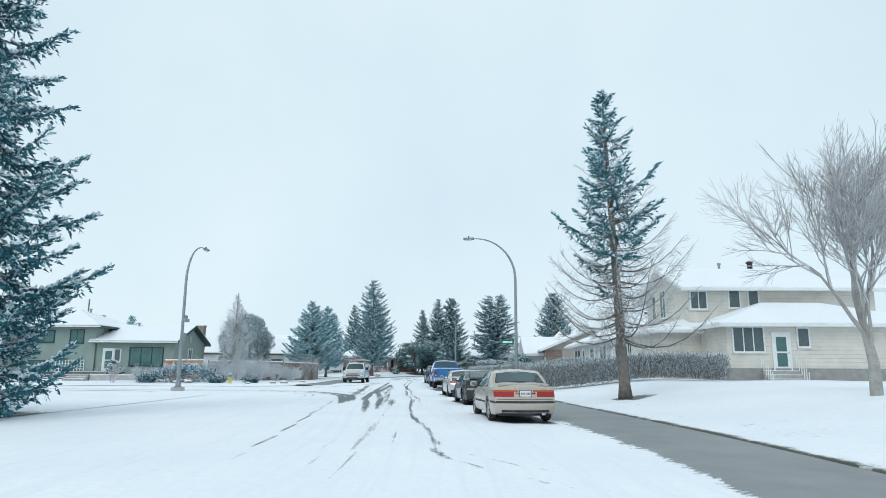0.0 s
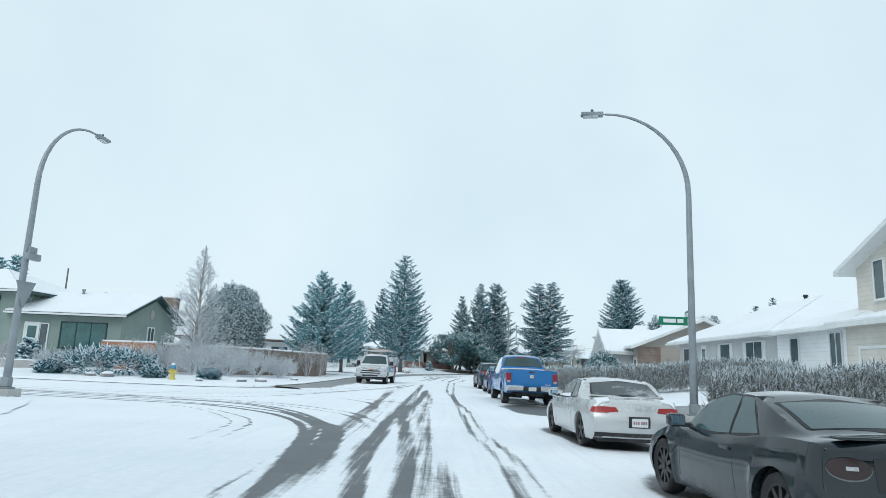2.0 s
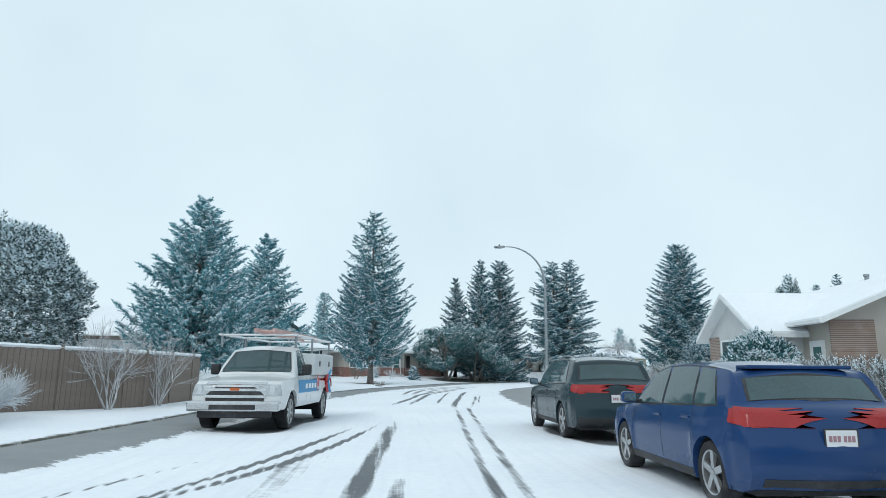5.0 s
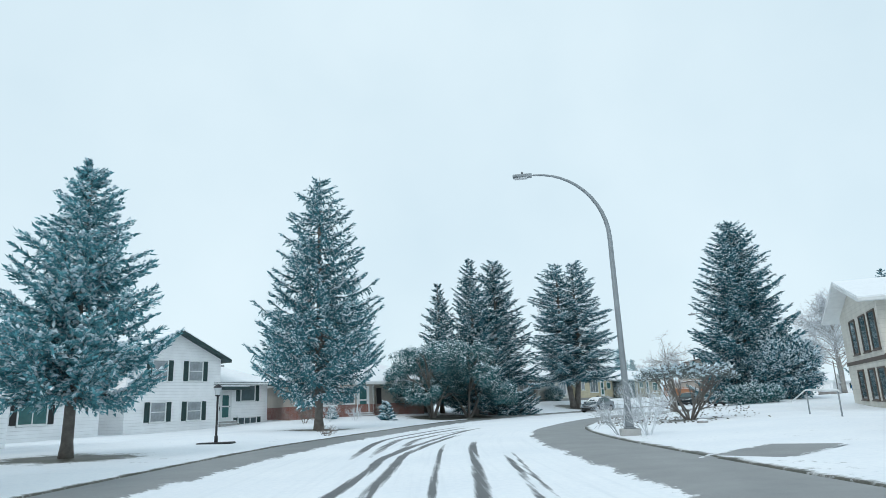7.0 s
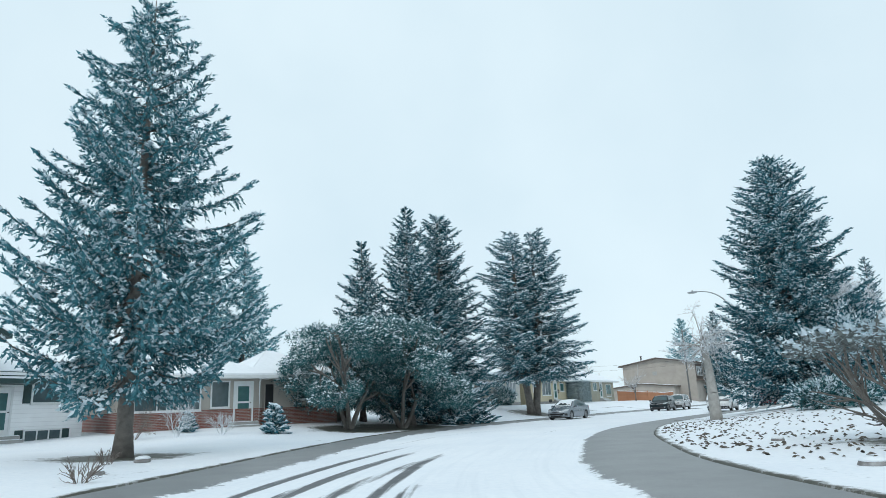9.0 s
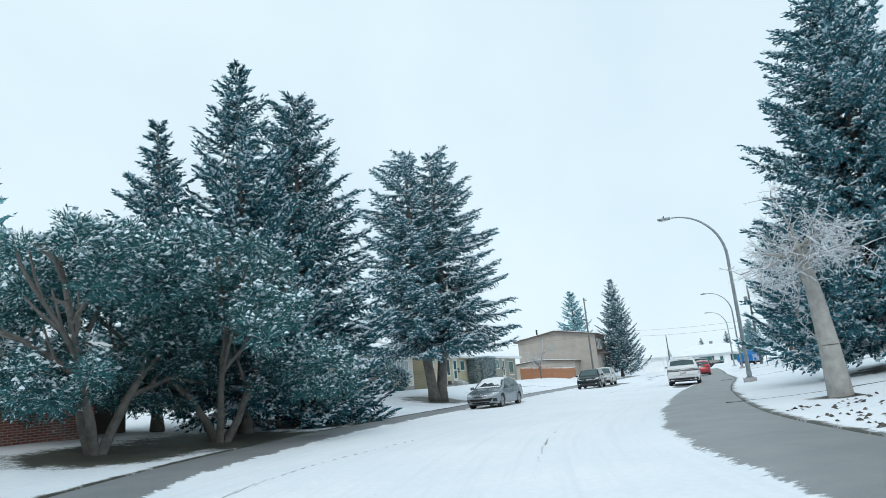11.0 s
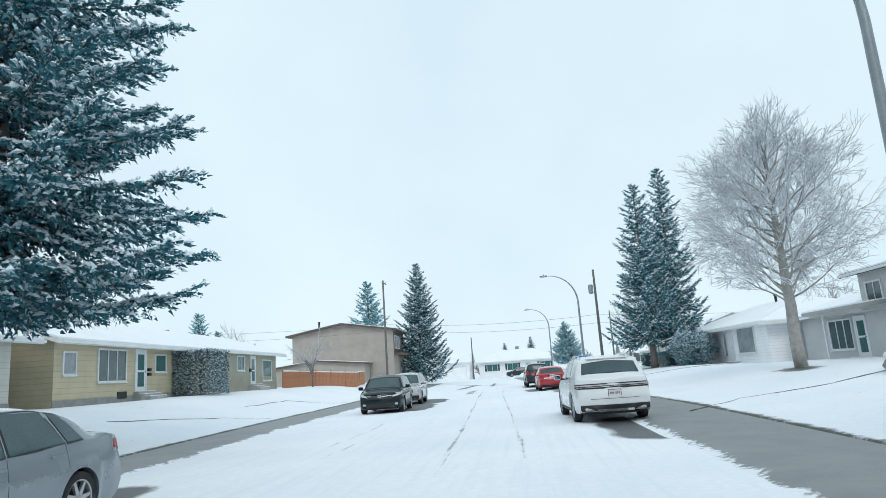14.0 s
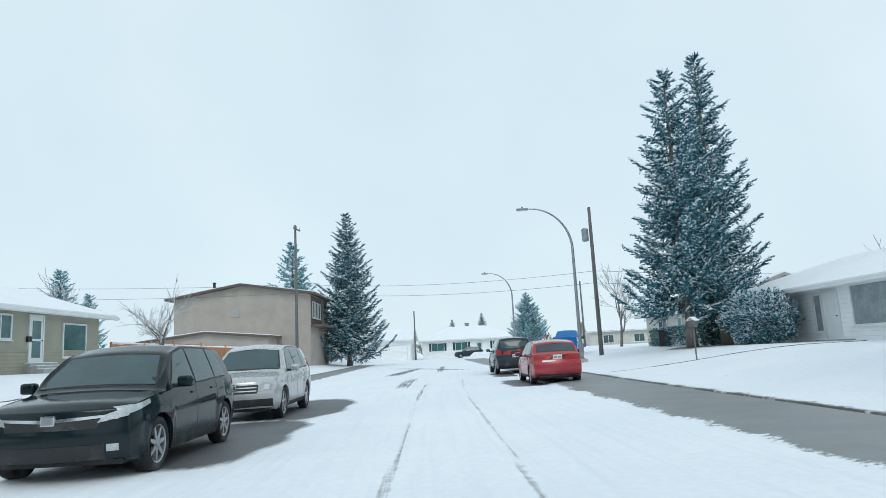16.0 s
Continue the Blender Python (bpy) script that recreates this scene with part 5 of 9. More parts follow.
power_pole(59.9, 160.7, 9.8, "wooden utility pole with grey transformer", True, False, -40)
power_pole(51.6, 186.0, 12.5, "tall wooden utility pole with cross arm", False, True, 40)
power_pole(9.0, 190.0, 11.4, "wooden utility pole with cross arm behind houses", False, True, 40)
power_pole(-26.0, 196.0, 11.4, "wooden utility pole with cross arm behind houses", False, True, 40)
power_pole(90.8, 219.4, 8.0, "distant plain wooden pole", False, False)
power_pole(-57.0, 98.5, 11.9, "wooden utility pole behind a green house", False, False)
power_pole(97.0, 190.0, 9.0, "distant plain wooden pole", False, False)


def cable(a, b, sag, r=0.011):
    a, b = np.array(a, float), np.array(b, float)
    t = np.linspace(0, 1, 17)[:, None]
    P = a + (b - a) * t
    P[:, 2] -= sag * 4 * (t * (1 - t))[:, 0]
    V, F = tube(P, [r] * len(P), 4)
    tagged(link_mesh("overhead_cable", V, F, WIRE), "thin dark overhead cable between poles", "cable", "overhead cables")


for dz, off in ((-4.2, 0.1), (-5.0, -0.1)):
    cable((51.6 + off, 186, 11.9 + dz), (59.9 + off, 160.7, 10.2 + dz), 0.5)
    cable((51.6 + off, 186, 11.9 + dz), (9.0 + off, 190.0, 12.0 + dz), 0.7)
    cable((9.0 + off, 190, 12.0 + dz), (-26.0 + off, 196.0, 12.0 + dz), 0.7)
    cable((59.9 + off, 160.7, 10.2 + dz), (92 + off, 138.0, 10.2 + dz), 0.8)

# ---------------- houses ----------------
GLASS = plain("window_glass", (0.085, 0.12, 0.13), 0.06, var=0.3, scale=1.2, fine=4, bump=0)
GLASS_GREEN = plain("greenish_window_glass", (0.06, 0.15, 0.15), 0.08, var=0.3, scale=1.2, fine=4, bump=0)
# pale panes; on the white bungalow's window the tone stands in for reflected sky
PALE_PANE = plain("pale_window_pane", (0.3, 0.33, 0.35), 0.25, var=0.35, scale=1.5, fine=5, bump=0)
WHITE_TRIM = plain("white_painted_trim", (0.74, 0.76, 0.76), 0.5, var=0.08, bump=0.05)
GREY_TRIM = plain("grey_fascia", (0.36, 0.36, 0.35), 0.6, var=0.12)
DARK_TRIM = plain("dark_green_trim", (0.018, 0.05, 0.05), 0.55, var=0.2)
BROWN_TRIM = plain("brown_trim", (0.11, 0.085, 0.07), 0.6, var=0.2)
BLACK = plain("black_paint", (0.015, 0.016, 0.018), 0.5, var=0.2)
FOUNDATION = plain("grey_foundation", (0.3, 0.3, 0.29), 0.9, var=0.25, bump=0.3)
STAIR = plain("concrete_steps", (0.36, 0.36, 0.35), 0.85, var=0.2, bump=0.3, dust=0.5)


def siding(name, base, board=0.2, rough=0.6, var=0.1):
    """Lapped boards, by height."""
    m, nt, bs, tc = fresh(name)
    sep = nt.nodes.new("ShaderNodeSeparateXYZ")
    nt.links.new(tc, sep.inputs[0])
    fr = arith(nt, "FRACT", arith(nt, "DIVIDE", sep.outputs[2], board), 0.0)
    n1, n2 = noise_tex(nt, 1.2, vec=tc), noise_tex(nt, 25, vec=tc)
    col = mix_rgb(nt, tuple(c * (1 - var) for c in base), tuple(min(1, c * (1 + var)) for c in base), ramp(nt, arith(nt, "ADD", arith(nt, "MULTIPLY", n1, 0.7), arith(nt, "MULTIPLY", n2, 0.3)), 0.35, 0.65))
    joint = ramp(nt, fr, 0.0, 0.09, 0.72, 1.0)
    nt.links.new(mix_rgb(nt, col, joint, 1.0, "MULTIPLY"), bs.inputs["Base Color"])
    bs.inputs["Roughness"].default_value = rough
    add_bump(nt, bs, arith(nt, "SUBTRACT", 1.0, fr), 0.8, 0.02)
    return m


def masonry(name, base, mortar, bw=0.24, bh=0.08):
    m, nt, bs, tc = fresh(name)
    mp = nt.nodes.new("ShaderNodeMapping")
    mp.inputs["Rotation"].default_value = (radians(90), 0, 0)
    nt.links.new(tc, mp.inputs[0])
    b = nt.nodes.new("ShaderNodeTexBrick")
    nt.links.new(mp.outputs[0], b.inputs["Vector"])
    b.inputs["Color1"].default_value = (*base, 1)
    b.inputs["Color2"].default_value = (*(c * 0.7 for c in base), 1)
    b.inputs["Mortar"].default_value = (*mortar, 1)
    b.inputs["Scale"].default_value = 1.0
    b.inputs["Brick Width"].default_value, b.inputs["Row Height"].default_value, b.inputs["Mortar Size"].default_value = bw, bh, 0.012
    col = mix_rgb(nt, b.outputs["Color"], (0.5, 0.5, 0.5), ramp(nt, noise_tex(nt, 2, 5, vec=tc), 0.5, 0.8, 0, 0.25))
    nt.links.new(col, bs.inputs["Base Color"])
    bs.inputs["Roughness"].default_value = 0.85
    add_bump(nt, bs, b.outputs["Fac"], -0.5, 0.01)
    return m


STUCCO_GREEN = plain("grey_green_stucco", (0.25, 0.315, 0.29), 0.9, var=0.12, scale=0.8, fine=50, bump=0.4)
SIDING_WHITE = siding("white_lap_siding", (0.9, 0.91, 0.92), 0.2, var=0.05)
SIDING_CREAM = siding("cream_lap_siding", (0.64, 0.61, 0.55), 0.22)
SIDING_YELLOW = siding("yellow_lap_siding", (0.55, 0.48, 0.33), 0.24)
SIDING_PALE = siding("pale_lap_siding", (0.6, 0.59, 0.54), 0.22)
STUCCO_OLIVE = plain("olive_beige_stucco", (0.36, 0.35, 0.28), 0.9, var=0.1, scale=0.8, fine=50, bump=0.4)
STUCCO_BEIGE = plain("beige_stucco", (0.42, 0.39, 0.35), 0.9, var=0.1, scale=0.8, fine=50, bump=0.4)
STUCCO_GREY = plain("pale_grey_stucco", (0.54, 0.55, 0.55), 0.9, var=0.1, scale=0.8, fine=50, bump=0.4)
STUCCO_TAN = plain("tan_stucco", (0.4, 0.36, 0.32), 0.9, var=0.14, scale=0.8, fine=50, bump=0.4)
BRICK_RED = masonry("red_brick", (0.27, 0.085, 0.06), (0.3, 0.28, 0.26))
BRICK_BROWN = masonry("brown_brick", (0.26, 0.17, 0.13), (0.34, 0.32, 0.3))


def prism(polys, z_off, thick, grow_by=0.0):
    """A slab of given vertical thickness whose top follows the sloped polygons."""
    bm = bmesh.new()
    for poly in polys:
        P = [Vector(p) for p in poly]
        c = sum(P, Vector()) / len(P)
        Q = []
        for p in P:
            d = p - c
            q = p + d.normalized() * grow_by
            Q.append(Vector((q.x, q.y, q.z + z_off)))
        top = [bm.verts.new(q) for q in Q]
        bot = [bm.verts.new(q - Vector((0, 0, thick))) for q in Q]
        bm.faces.new(top)
        bm.faces.new(bot[::-1])
        n = len(top)
        for i in range(n):
            bm.faces.new((top[i], bot[i], bot[(i + 1) % n], top[(i + 1) % n]))
    bmesh.ops.recalc_face_normals(bm, faces=bm.faces[:])
    return bm


def roof_polys(x0, x1, y0, y1, eave, ridge, style, over):
    a, b, c, d = x0 - over, x1 + over, y0 - over, y1 + over
    if style == "x":
        s = (ridge - eave) / ((y1 - y0) / 2)
        e, m = eave - s * over, (y0 + y1) / 2
        return [[(a, c, e), (b, c, e), (b, m, ridge), (a, m, ridge)], [(a, m, ridge), (b, m, ridge), (b, d, e), (a, d, e)]]
    if style == "y":
        s = (ridge - eave) / ((x1 - x0) / 2)
        e, m = eave - s * over, (x0 + x1) / 2
        return [[(a, c, e), (m, c, ridge), (m, d, ridge), (a, d, e)], [(m, c, ridge), (b, c, e), (b, d, e), (m, d, ridge)]]
    if style == "hip":
        m = (y0 + y1) / 2
        k = (y1 - y0) / 2
        s = (ridge - eave) / k
        e = eave - s * over
        k = min(k, (x1 - x0) / 2 - 0.2)
        return [[(a, c, e), (b, c, e), (x1 - k, m, ridge), (x0 + k, m, ridge)], [(b, d, e), (a, d, e), (x0 + k, m, ridge), (x1 - k, m, ridge)], [(a, d, e), (a, c, e), (x0 + k, m, ridge)], [(b, c, e), (b, d, e), (x1 - k, m, ridge)]]
    return [[(a, c, eave), (b, c, eave), (b, d, ridge), (a, d, ridge)]]


def body(house, x0, x1, y0, y1, base, eave, ridge, style, wall, trim, over=0.5, wainscot=None, snow=0.07):
    bm = bmesh.new()
    if style == "x":
        prof = [(y0, base), (y1, base), (y1, eave), ((y0 + y1) / 2, ridge - 0.02), (y0, eave)]
        A = [bm.verts.new((x0, y, z)) for y, z in prof]
        B = [bm.verts.new((x1, y, z)) for y, z in prof]
    elif style == "y":
        prof = [(x0, base), (x1, base), (x1, eave), ((x0 + x1) / 2, ridge - 0.02), (x0, eave)]
        A = [bm.verts.new((x, y0, z)) for x, z in prof]
        B = [bm.verts.new((x, y1, z)) for x, z in prof]
    else:
        prof = [(y0, base), (y1, base), (y1, eave if style == "hip" else ridge), (y0, eave)]
        A = [bm.verts.new((x0, y, z)) for y, z in prof]
        B = [bm.verts.new((x1, y, z)) for y, z in prof]
    bm.faces.new(A), bm.faces.new(B[::-1])
    for i in range(len(A)):
        bm.faces.new((A[i], B[i], B[(i + 1) % len(A)], A[(i + 1) % len(A)]))
    bmesh.ops.recalc_face_normals(bm, faces=bm.faces[:])
    part("wall", bm, wall, house)
    polys = roof_polys(x0, x1, y0, y1, eave, ridge, style, over)
    part("roof", prism(polys, 0.16, 0.2), trim, house, "boards and shingles at the eaves")
    part("roof_snow", prism(polys, 0.165 + snow, snow, -0.04), ROOF_SNOW, house, "thick even layer of snow on the roof")
    if wainscot:
        mat_w, hz = wainscot
        part("wainscot", boxes((x0 - 0.05, x1 + 0.05, y0 - 0.06, y0 + 0.01, base, hz), (x1 - 0.01, x1 + 0.06, y0, y1, base, hz), (x0 - 0.06, x0 + 0.01, y0, y1, base, hz)), mat_w, house)
    # gutter along the front eave
    if style in ("x", "hip"):
        s = (ridge - eave) / ((y1 - y0) / 2)
        e = eave - s * over
        part("gutter", boxes((x0 - over, x1 + over, y0 - over - 0.1, y0 - over - 0.003, e + 0.0, e + 0.13)), WHITE_TRIM if trim != BROWN_TRIM else trim, house)


def window(house, x, z, w, h, y=0.0, cols=2, rows=1, casing=None, glass=None, shutters=None, side=None, wide=0.08):
    """A window on the front (side None), or on the end wall side=('x', X, +1 or -1) with x as the place along y."""
    casing, glass = casing or WHITE_TRIM, glass or GLASS
    if side is None:
        m = pose(x, y, z)
    else:
        m = pose(side[1], x, z, 0, 0, 90 if side[2] > 0 else -90)
    ob = new("window")
    ob.parent = house
    ob.matrix_local = m
    hw, f = w / 2, wide
    bars = [(-hw - f, hw + f, -0.07, 0.02, -f, 0.0), (-hw - f, hw + f, -0.07, 0.02, h, h + f), (-hw - f, -hw, -0.07, 0.02, 0, h), (hw, hw + f, -0.07, 0.02, 0, h)]
    for c in range(1, cols):
        cx = -hw + w * c / cols
        bars.append((cx - 0.03, cx + 0.03, -0.055, 0.02, 0, h))
    for r in range(1, rows):
        cz = h * r / rows
        bars.append((-hw, hw, -0.052, 0.02, cz - 0.025, cz + 0.025))
    part("frame", boxes(*bars), casing, ob)
    part("sill", bevelled(boxes((-hw - f - 0.03, hw + f + 0.03, -0.13, -0.0, -f - 0.05, -f + 0.004)), 0.01, 1), casing, ob)
    for c in range(cols):
        for r in range(rows):
            part("pane", boxes((-hw + w * c / cols, -hw + w * (c + 1) / cols, -0.03, 0.012, h * r / rows, h * (r + 1) / rows)), glass, ob)
    if shutters:
        for s in (-1, 1):
            sx = s * (hw + f + 0.2)
            sh = part("shutter", boxes((sx - 0.17, sx + 0.17, -0.06, 0.01, -0.05, h + 0.05), *[(sx - 0.13, sx + 0.13, -0.075, -0.055, 0.02 + k * 0.12, 0.09 + k * 0.12) for k in range(int(h / 0.12))]), shutters, ob)
    return ob


def door(house, x, z, w=0.95, h=2.05, y=0.0, mat=None, glass=True, casing=None, side=None):
    m = pose(x, y, z) if side is None else pose(side[1], x, z, 0, 0, 90 if side[2] > 0 else -90)
    ob = new("door")
    ob.parent = house
    ob.matrix_local = m
    hw = w / 2
    part("frame", boxes((-hw - 0.09, -hw, -0.07, 0.02, 0, h + 0.09), (hw, hw + 0.09, -0.07, 0.02, 0, h + 0.09), (-hw, hw, -0.07, 0.02, h, h + 0.09)), casing or WHITE_TRIM, ob)
    leaf = part("leaf", boxes((-hw, hw, -0.045, 0.012, 0, h)), mat or WHITE_TRIM, ob)
    if glass:
        part("glazing", boxes((-hw + 0.16, hw - 0.16, -0.055, -0.04, 0.25, 1.0), (-hw + 0.16, hw - 0.16, -0.055, -0.04, 1.1, h - 0.18)), GLASS_GREEN, leaf)
    V, F = tube([(hw - 0.08, -0.05, 1.02), (hw - 0.08, -0.11, 1.02)], [0.02, 0.03], 8)
    link_mesh("handle", V, F, BLACK, leaf)
    return ob


def garage_door(house, x, z, w, h, y=0.0, mat=None, turn=0):
    ob = new("garage_door")
    ob.parent = house
    ob.matrix_local = pose(x, y, z, 0, 0, turn)
    part("frame", boxes((-w / 2 - 0.12, -w / 2, -0.08, 0.02, 0, h + 0.12), (w / 2, w / 2 + 0.12, -0.08, 0.02, 0, h + 0.12), (-w / 2, w / 2, -0.08, 0.02, h, h + 0.12)), WHITE_TRIM, ob)
    for k in range(4):
        part("panel", bevelled(boxes((-w / 2, w / 2, -0.05, 0.01, k * h / 4 + 0.008, (k + 1) * h / 4 - 0.008)), 0.012, 1), mat or WHITE_TRIM, ob)


def steps(house, x, y, z0, z1, w, n=3, run=0.3, rail=None):
    k = (z1 - z0) / n
    part("steps", boxes(*[(x - w / 2, x + w / 2, y - run * (n - i), y, z0 + i * k - (0.4 if i == 0 else 0), z0 + (i + 1) * k) for i in range(n)]), STAIR, house, "snow-dusted concrete steps")
    part("step_snow", boxes(*[(x - w / 2 + 0.03, x + w / 2 - 0.03, y - run * (n - i) + 0.02, y - run * (n - i - 1), z0 + (i + 1) * k, z0 + (i + 1) * k + 0.03) for i in range(n)]), ROOF_SNOW, house)
    if rail:
        for s in (-1, 1):
            bm = boxes(*[(x + s * w / 2 - 0.02, x + s * w / 2 + 0.02, y - run * n + i * run * n / 5 - 0.015, y - run * n + i * run * n / 5 + 0.015, z0 + i * (z1 - z0) / 5, z0 + i * (z1 - z0) / 5 + 0.85) for i in range(6)])
            part("handrail", bm, rail, house)


def stack(house, x, y, z0, z1, r=0.1, mat=None):
    V, F = tube([(x, y, z0), (x, y, z1 - 0.12), (x, y, z1 - 0.12), (x, y, z1)], [r, r, r * 1.5, r * 1.3], 8)
    link_mesh("vent_pipe", V, F, mat or GALV, house)


def chimney(house, x, y, z0, z1, w=0.7, d=0.5, mat=None):
    part("chimney", boxes((x - w / 2, x + w / 2, y - d / 2, y + d / 2, z0, z1), (x - w / 2 - 0.06, x + w / 2 + 0.06, y - d / 2 - 0.06, y + d / 2 + 0.06, z1, z1 + 0.12)), mat or FOUNDATION, house)
    part("chimney_snow", boxes((x - w / 2 - 0.04, x + w / 2 + 0.04, y - d / 2 - 0.04, y + d / 2 + 0.04, z1 + 0.12, z1 + 0.2)), ROOF_SNOW, house)


def house_at(a, b, label, z=None):
    """A house whose front runs from a to b, seen from the street left to right."""
    a, b = np.array(a[:2], float), np.array(b[:2], float)
    ang = math.degrees(math.atan2(b[1] - a[1], b[0] - a[0]))
    zz = lot_z(*((a + b) / 2)) if z is None else z
    return thing("house", pose(a[0], a[1], zz, 0, 0, ang), label, "house", "houses along the street"), float(np.linalg.norm(b - a))


# green split-level house on the corner
h, w = house_at((-43.8, 57.2), (-25.6, 57.8), "grey-green stucco split-level house with snowy roof", 0.2)
body(h, 1.8, 10.7, 0.0, 9.5, -0.3, 5.2, 6.9, "hip", STUCCO_GREEN, DARK_TRIM, 0.7)
body(h, 10.75, 18.2, 0.2, 8.8, -0.3, 3.7, 5.3, "x", STUCCO_GREEN, DARK_TRIM, 0.55)
window(h, 5.3, 3.55, 2.8, 1.05, 0, 3, casing=DARK_TRIM, glass=GLASS_GREEN)
window(h, 8.9, 3.5, 1.2, 1.15, 0, 2, casing=DARK_TRIM, glass=GLASS_GREEN)
window(h, 5.0, 0.75, 2.2, 0.95, 0, 2, casing=DARK_TRIM, glass=GLASS_GREEN)
window(h, 8.5, 0.72, 2.6, 1.05, 0, 9, 4, casing=WHITE_TRIM, glass=GLASS_GREEN, wide=0.06)
window(h, 15.6, 1.35, 3.1, 1.65, 0.2, 3, casing=DARK_TRIM, glass=GLASS_GREEN)
door(h, 12.0, 0.78, 0.95, 2.1, 0.2)
window(h, 12.85, 0.9, 0.5, 1.95, 0.2, 1)
window(h, 4.5, 1.9, 0.95, 1.1, side=("x", 18.2, 1), cols=2)
V, F = tube([(18.19, 4.4, 4.0), (18.26, 4.4, 4.0)], [0.36, 0.36], 20)
link_mesh("gable_vent", V, F, GREY_TRIM, h, "round pale gable vent")
stack(h, 13.0, 4.0, 5.2, 5.7), stack(h, 7.4, 5.0, 6.8, 7.2)
chimney(h, 17.5, 9.0, 3.0, 5.6, 1.1, 0.8, BRICK_BROWN)
# timber terraces stepping down from the front, each with snow on its tread
for i, (x0, x1) in enumerate(((1.4, 13.6), (1.0, 12.9), (0.6, 12.4))):
    y1, y0, top = -0.02 - 0.75 * i, -0.77 - 0.75 * i, 0.72 - 0.29 * i
    tr = part("terrace", bevelled(boxes((x0, x1, y0, y1 - 0.005, -0.3, top)), 0.015, 1), POLE_WOOD, h, "dark timber terrace")
    part("terrace_snow", bevelled(boxes((x0 + 0.05, x1 - 0.05, y0 + 0.06, y1 - 0.03, top, top + 0.05)), 0.02, 1), ROOF_SNOW, tr)

# low wall and steps at the front of the corner lawn
rw = thing("retaining_wall", pose(-29.4, 50.5, lot_z(-27, 50.5), 0, 0, 0.8), "low grey garden wall with a snowy top", "garden wall")
part("wall_body", bevelled(boxes((0, 5.4, -0.16, 0.16, -0.3, 0.42)), 0.02, 1), CONCRETE, rw)
part("wall_snow", bevelled(boxes((0.02, 5.38, -0.14, 0.14, 0.42, 0.49)), 0.03, 2), ROOF_SNOW, rw)
gs = thing("garden_steps", pose(-30.4, 50.2, lot_z(-30.4, 50.2), 0, 0, 0.8), "dark garden steps with snow on their treads", "steps")
for i in range(3):
    tr = part("tread", bevelled(boxes((-0.9, 0.9, 0.34 * i - 0.6, 0.34 * i - 0.2, -0.3, 0.16 + 0.17 * i)), 0.015, 1), STAIR, gs)
    part("tread_snow", bevelled(boxes((-0.86, 0.86, 0.34 * i - 0.54, 0.34 * i - 0.26, 0.16 + 0.17 * i, 0.2 + 0.17 * i)), 0.015, 1), ROOF_SNOW, tr)

# far white house behind the cedar
h, w = house_at((-30.5, 77.5), (-19.5, 82.0), "white bungalow with snowy roof behind trees")
body(h, 0, 12, 0, 8, -0.3, 3.0, 4.8, "x", SIDING_WHITE, BROWN_TRIM, 0.6)
for x in (3, 6.2, 9.6):
    window(h, x, 1.0, 1.6, 1.2, 0, 2)
# white house with dark shutters
h, w = house_at((-24.3, 103.6), (-17.5, 114.0), "white sided split-level house with dark green shutters")
body(h, 0, 7.3, 0, 8.5, -0.3, 4.95, 6.6, "y", SIDING_WHITE, DARK_TRIM, 0.55)
body(h, 7.35, 12.4, 0.6, 8.5, -0.3, 3.3, 4.7, "hip", SIDING_WHITE, DARK_TRIM, 0.6)
for x in (2.35, 5.15):
    window(h, x, 3.35, 1.05, 1.3, 0, 1, 2, shutters=DARK_TRIM, glass=PALE_PANE)
    window(h, x, 0.65, 1.05, 1.2, 0, 1, 2, shutters=DARK_TRIM, glass=PALE_PANE)
window(h, 10.4, 1.9, 1.3, 1.1, 0.6, 1, shutters=DARK_TRIM)
window(h, 10.4, 0.05, 1.7, 0.55, 0.6, 3, shutters=DARK_TRIM)
door(h, 8.3, 0.45, 0.9, 2.05, 0.6, mat=WHITE_TRIM)
part("porch_canopy", boxes((7.0, 9.5, -0.7, 0.6, 2.7, 2.9)), DARK_TRIM, h)
part("canopy_snow", boxes((7.02, 9.48, -0.68, 0.58, 2.904, 2.99)), ROOF_SNOW, h)
steps(h, 8.3, 0.6, -0.1, 0.42, 1.8, 3)
part("mailbox", bevelled(boxes((7.45, 7.7, 0.4, 0.58, 1.2, 1.5)), 0.02, 1), BLACK, h)
stack(h, 11, 4.5, 4.3, 4.9)
# low white house on its near side
h, w = house_at((-30.0, 91.6), (-25.0, 102.4), "low white bungalow with dark shutters")
body(h, 0, 11.6, 0, 8, -0.3, 2.75, 4.3, "x", SIDING_WHITE, WHITE_TRIM, 0.5)
window(h, 3.0, 0.95, 2.2, 1.15, 0, 2, shutters=BLACK, glass=GLASS_GREEN)
window(h, 7.4, 0.95, 1.6, 1.15, 0, 2, shutters=BLACK, glass=GLASS_GREEN)
# brick-footed bungalow
h, w = house_at((-16.0, 113.4), (-5.3, 119.9), "beige stucco bungalow with red brick wainscot")
body(h, 0, 7.2, 0, 9.5, -0.3, 2.85, 4.5, "hip", STUCCO_BEIGE, WHITE_TRIM, 0.75, (BRICK_RED, 0.95))
body(h, 7.25, 12.6, 0.9, 9.0, -0.3, 2.85, 4.45, "hip", STUCCO_BEIGE, WHITE_TRIM, 0.6, (BRICK_RED, 0.95))
window(h, 2.3, 1.0, 3.2, 1.5, 0, 3)
window(h, 5.0, 1.1, 0.9, 1.3, 0, 1)
door(h, 6.3, 0.25, 0.95, 2.1, 0)
window(h, 8.2, 0.7, 0.5, 1.6, 0.9, 1, glass=BLACK, casing=STUCCO_BEIGE)
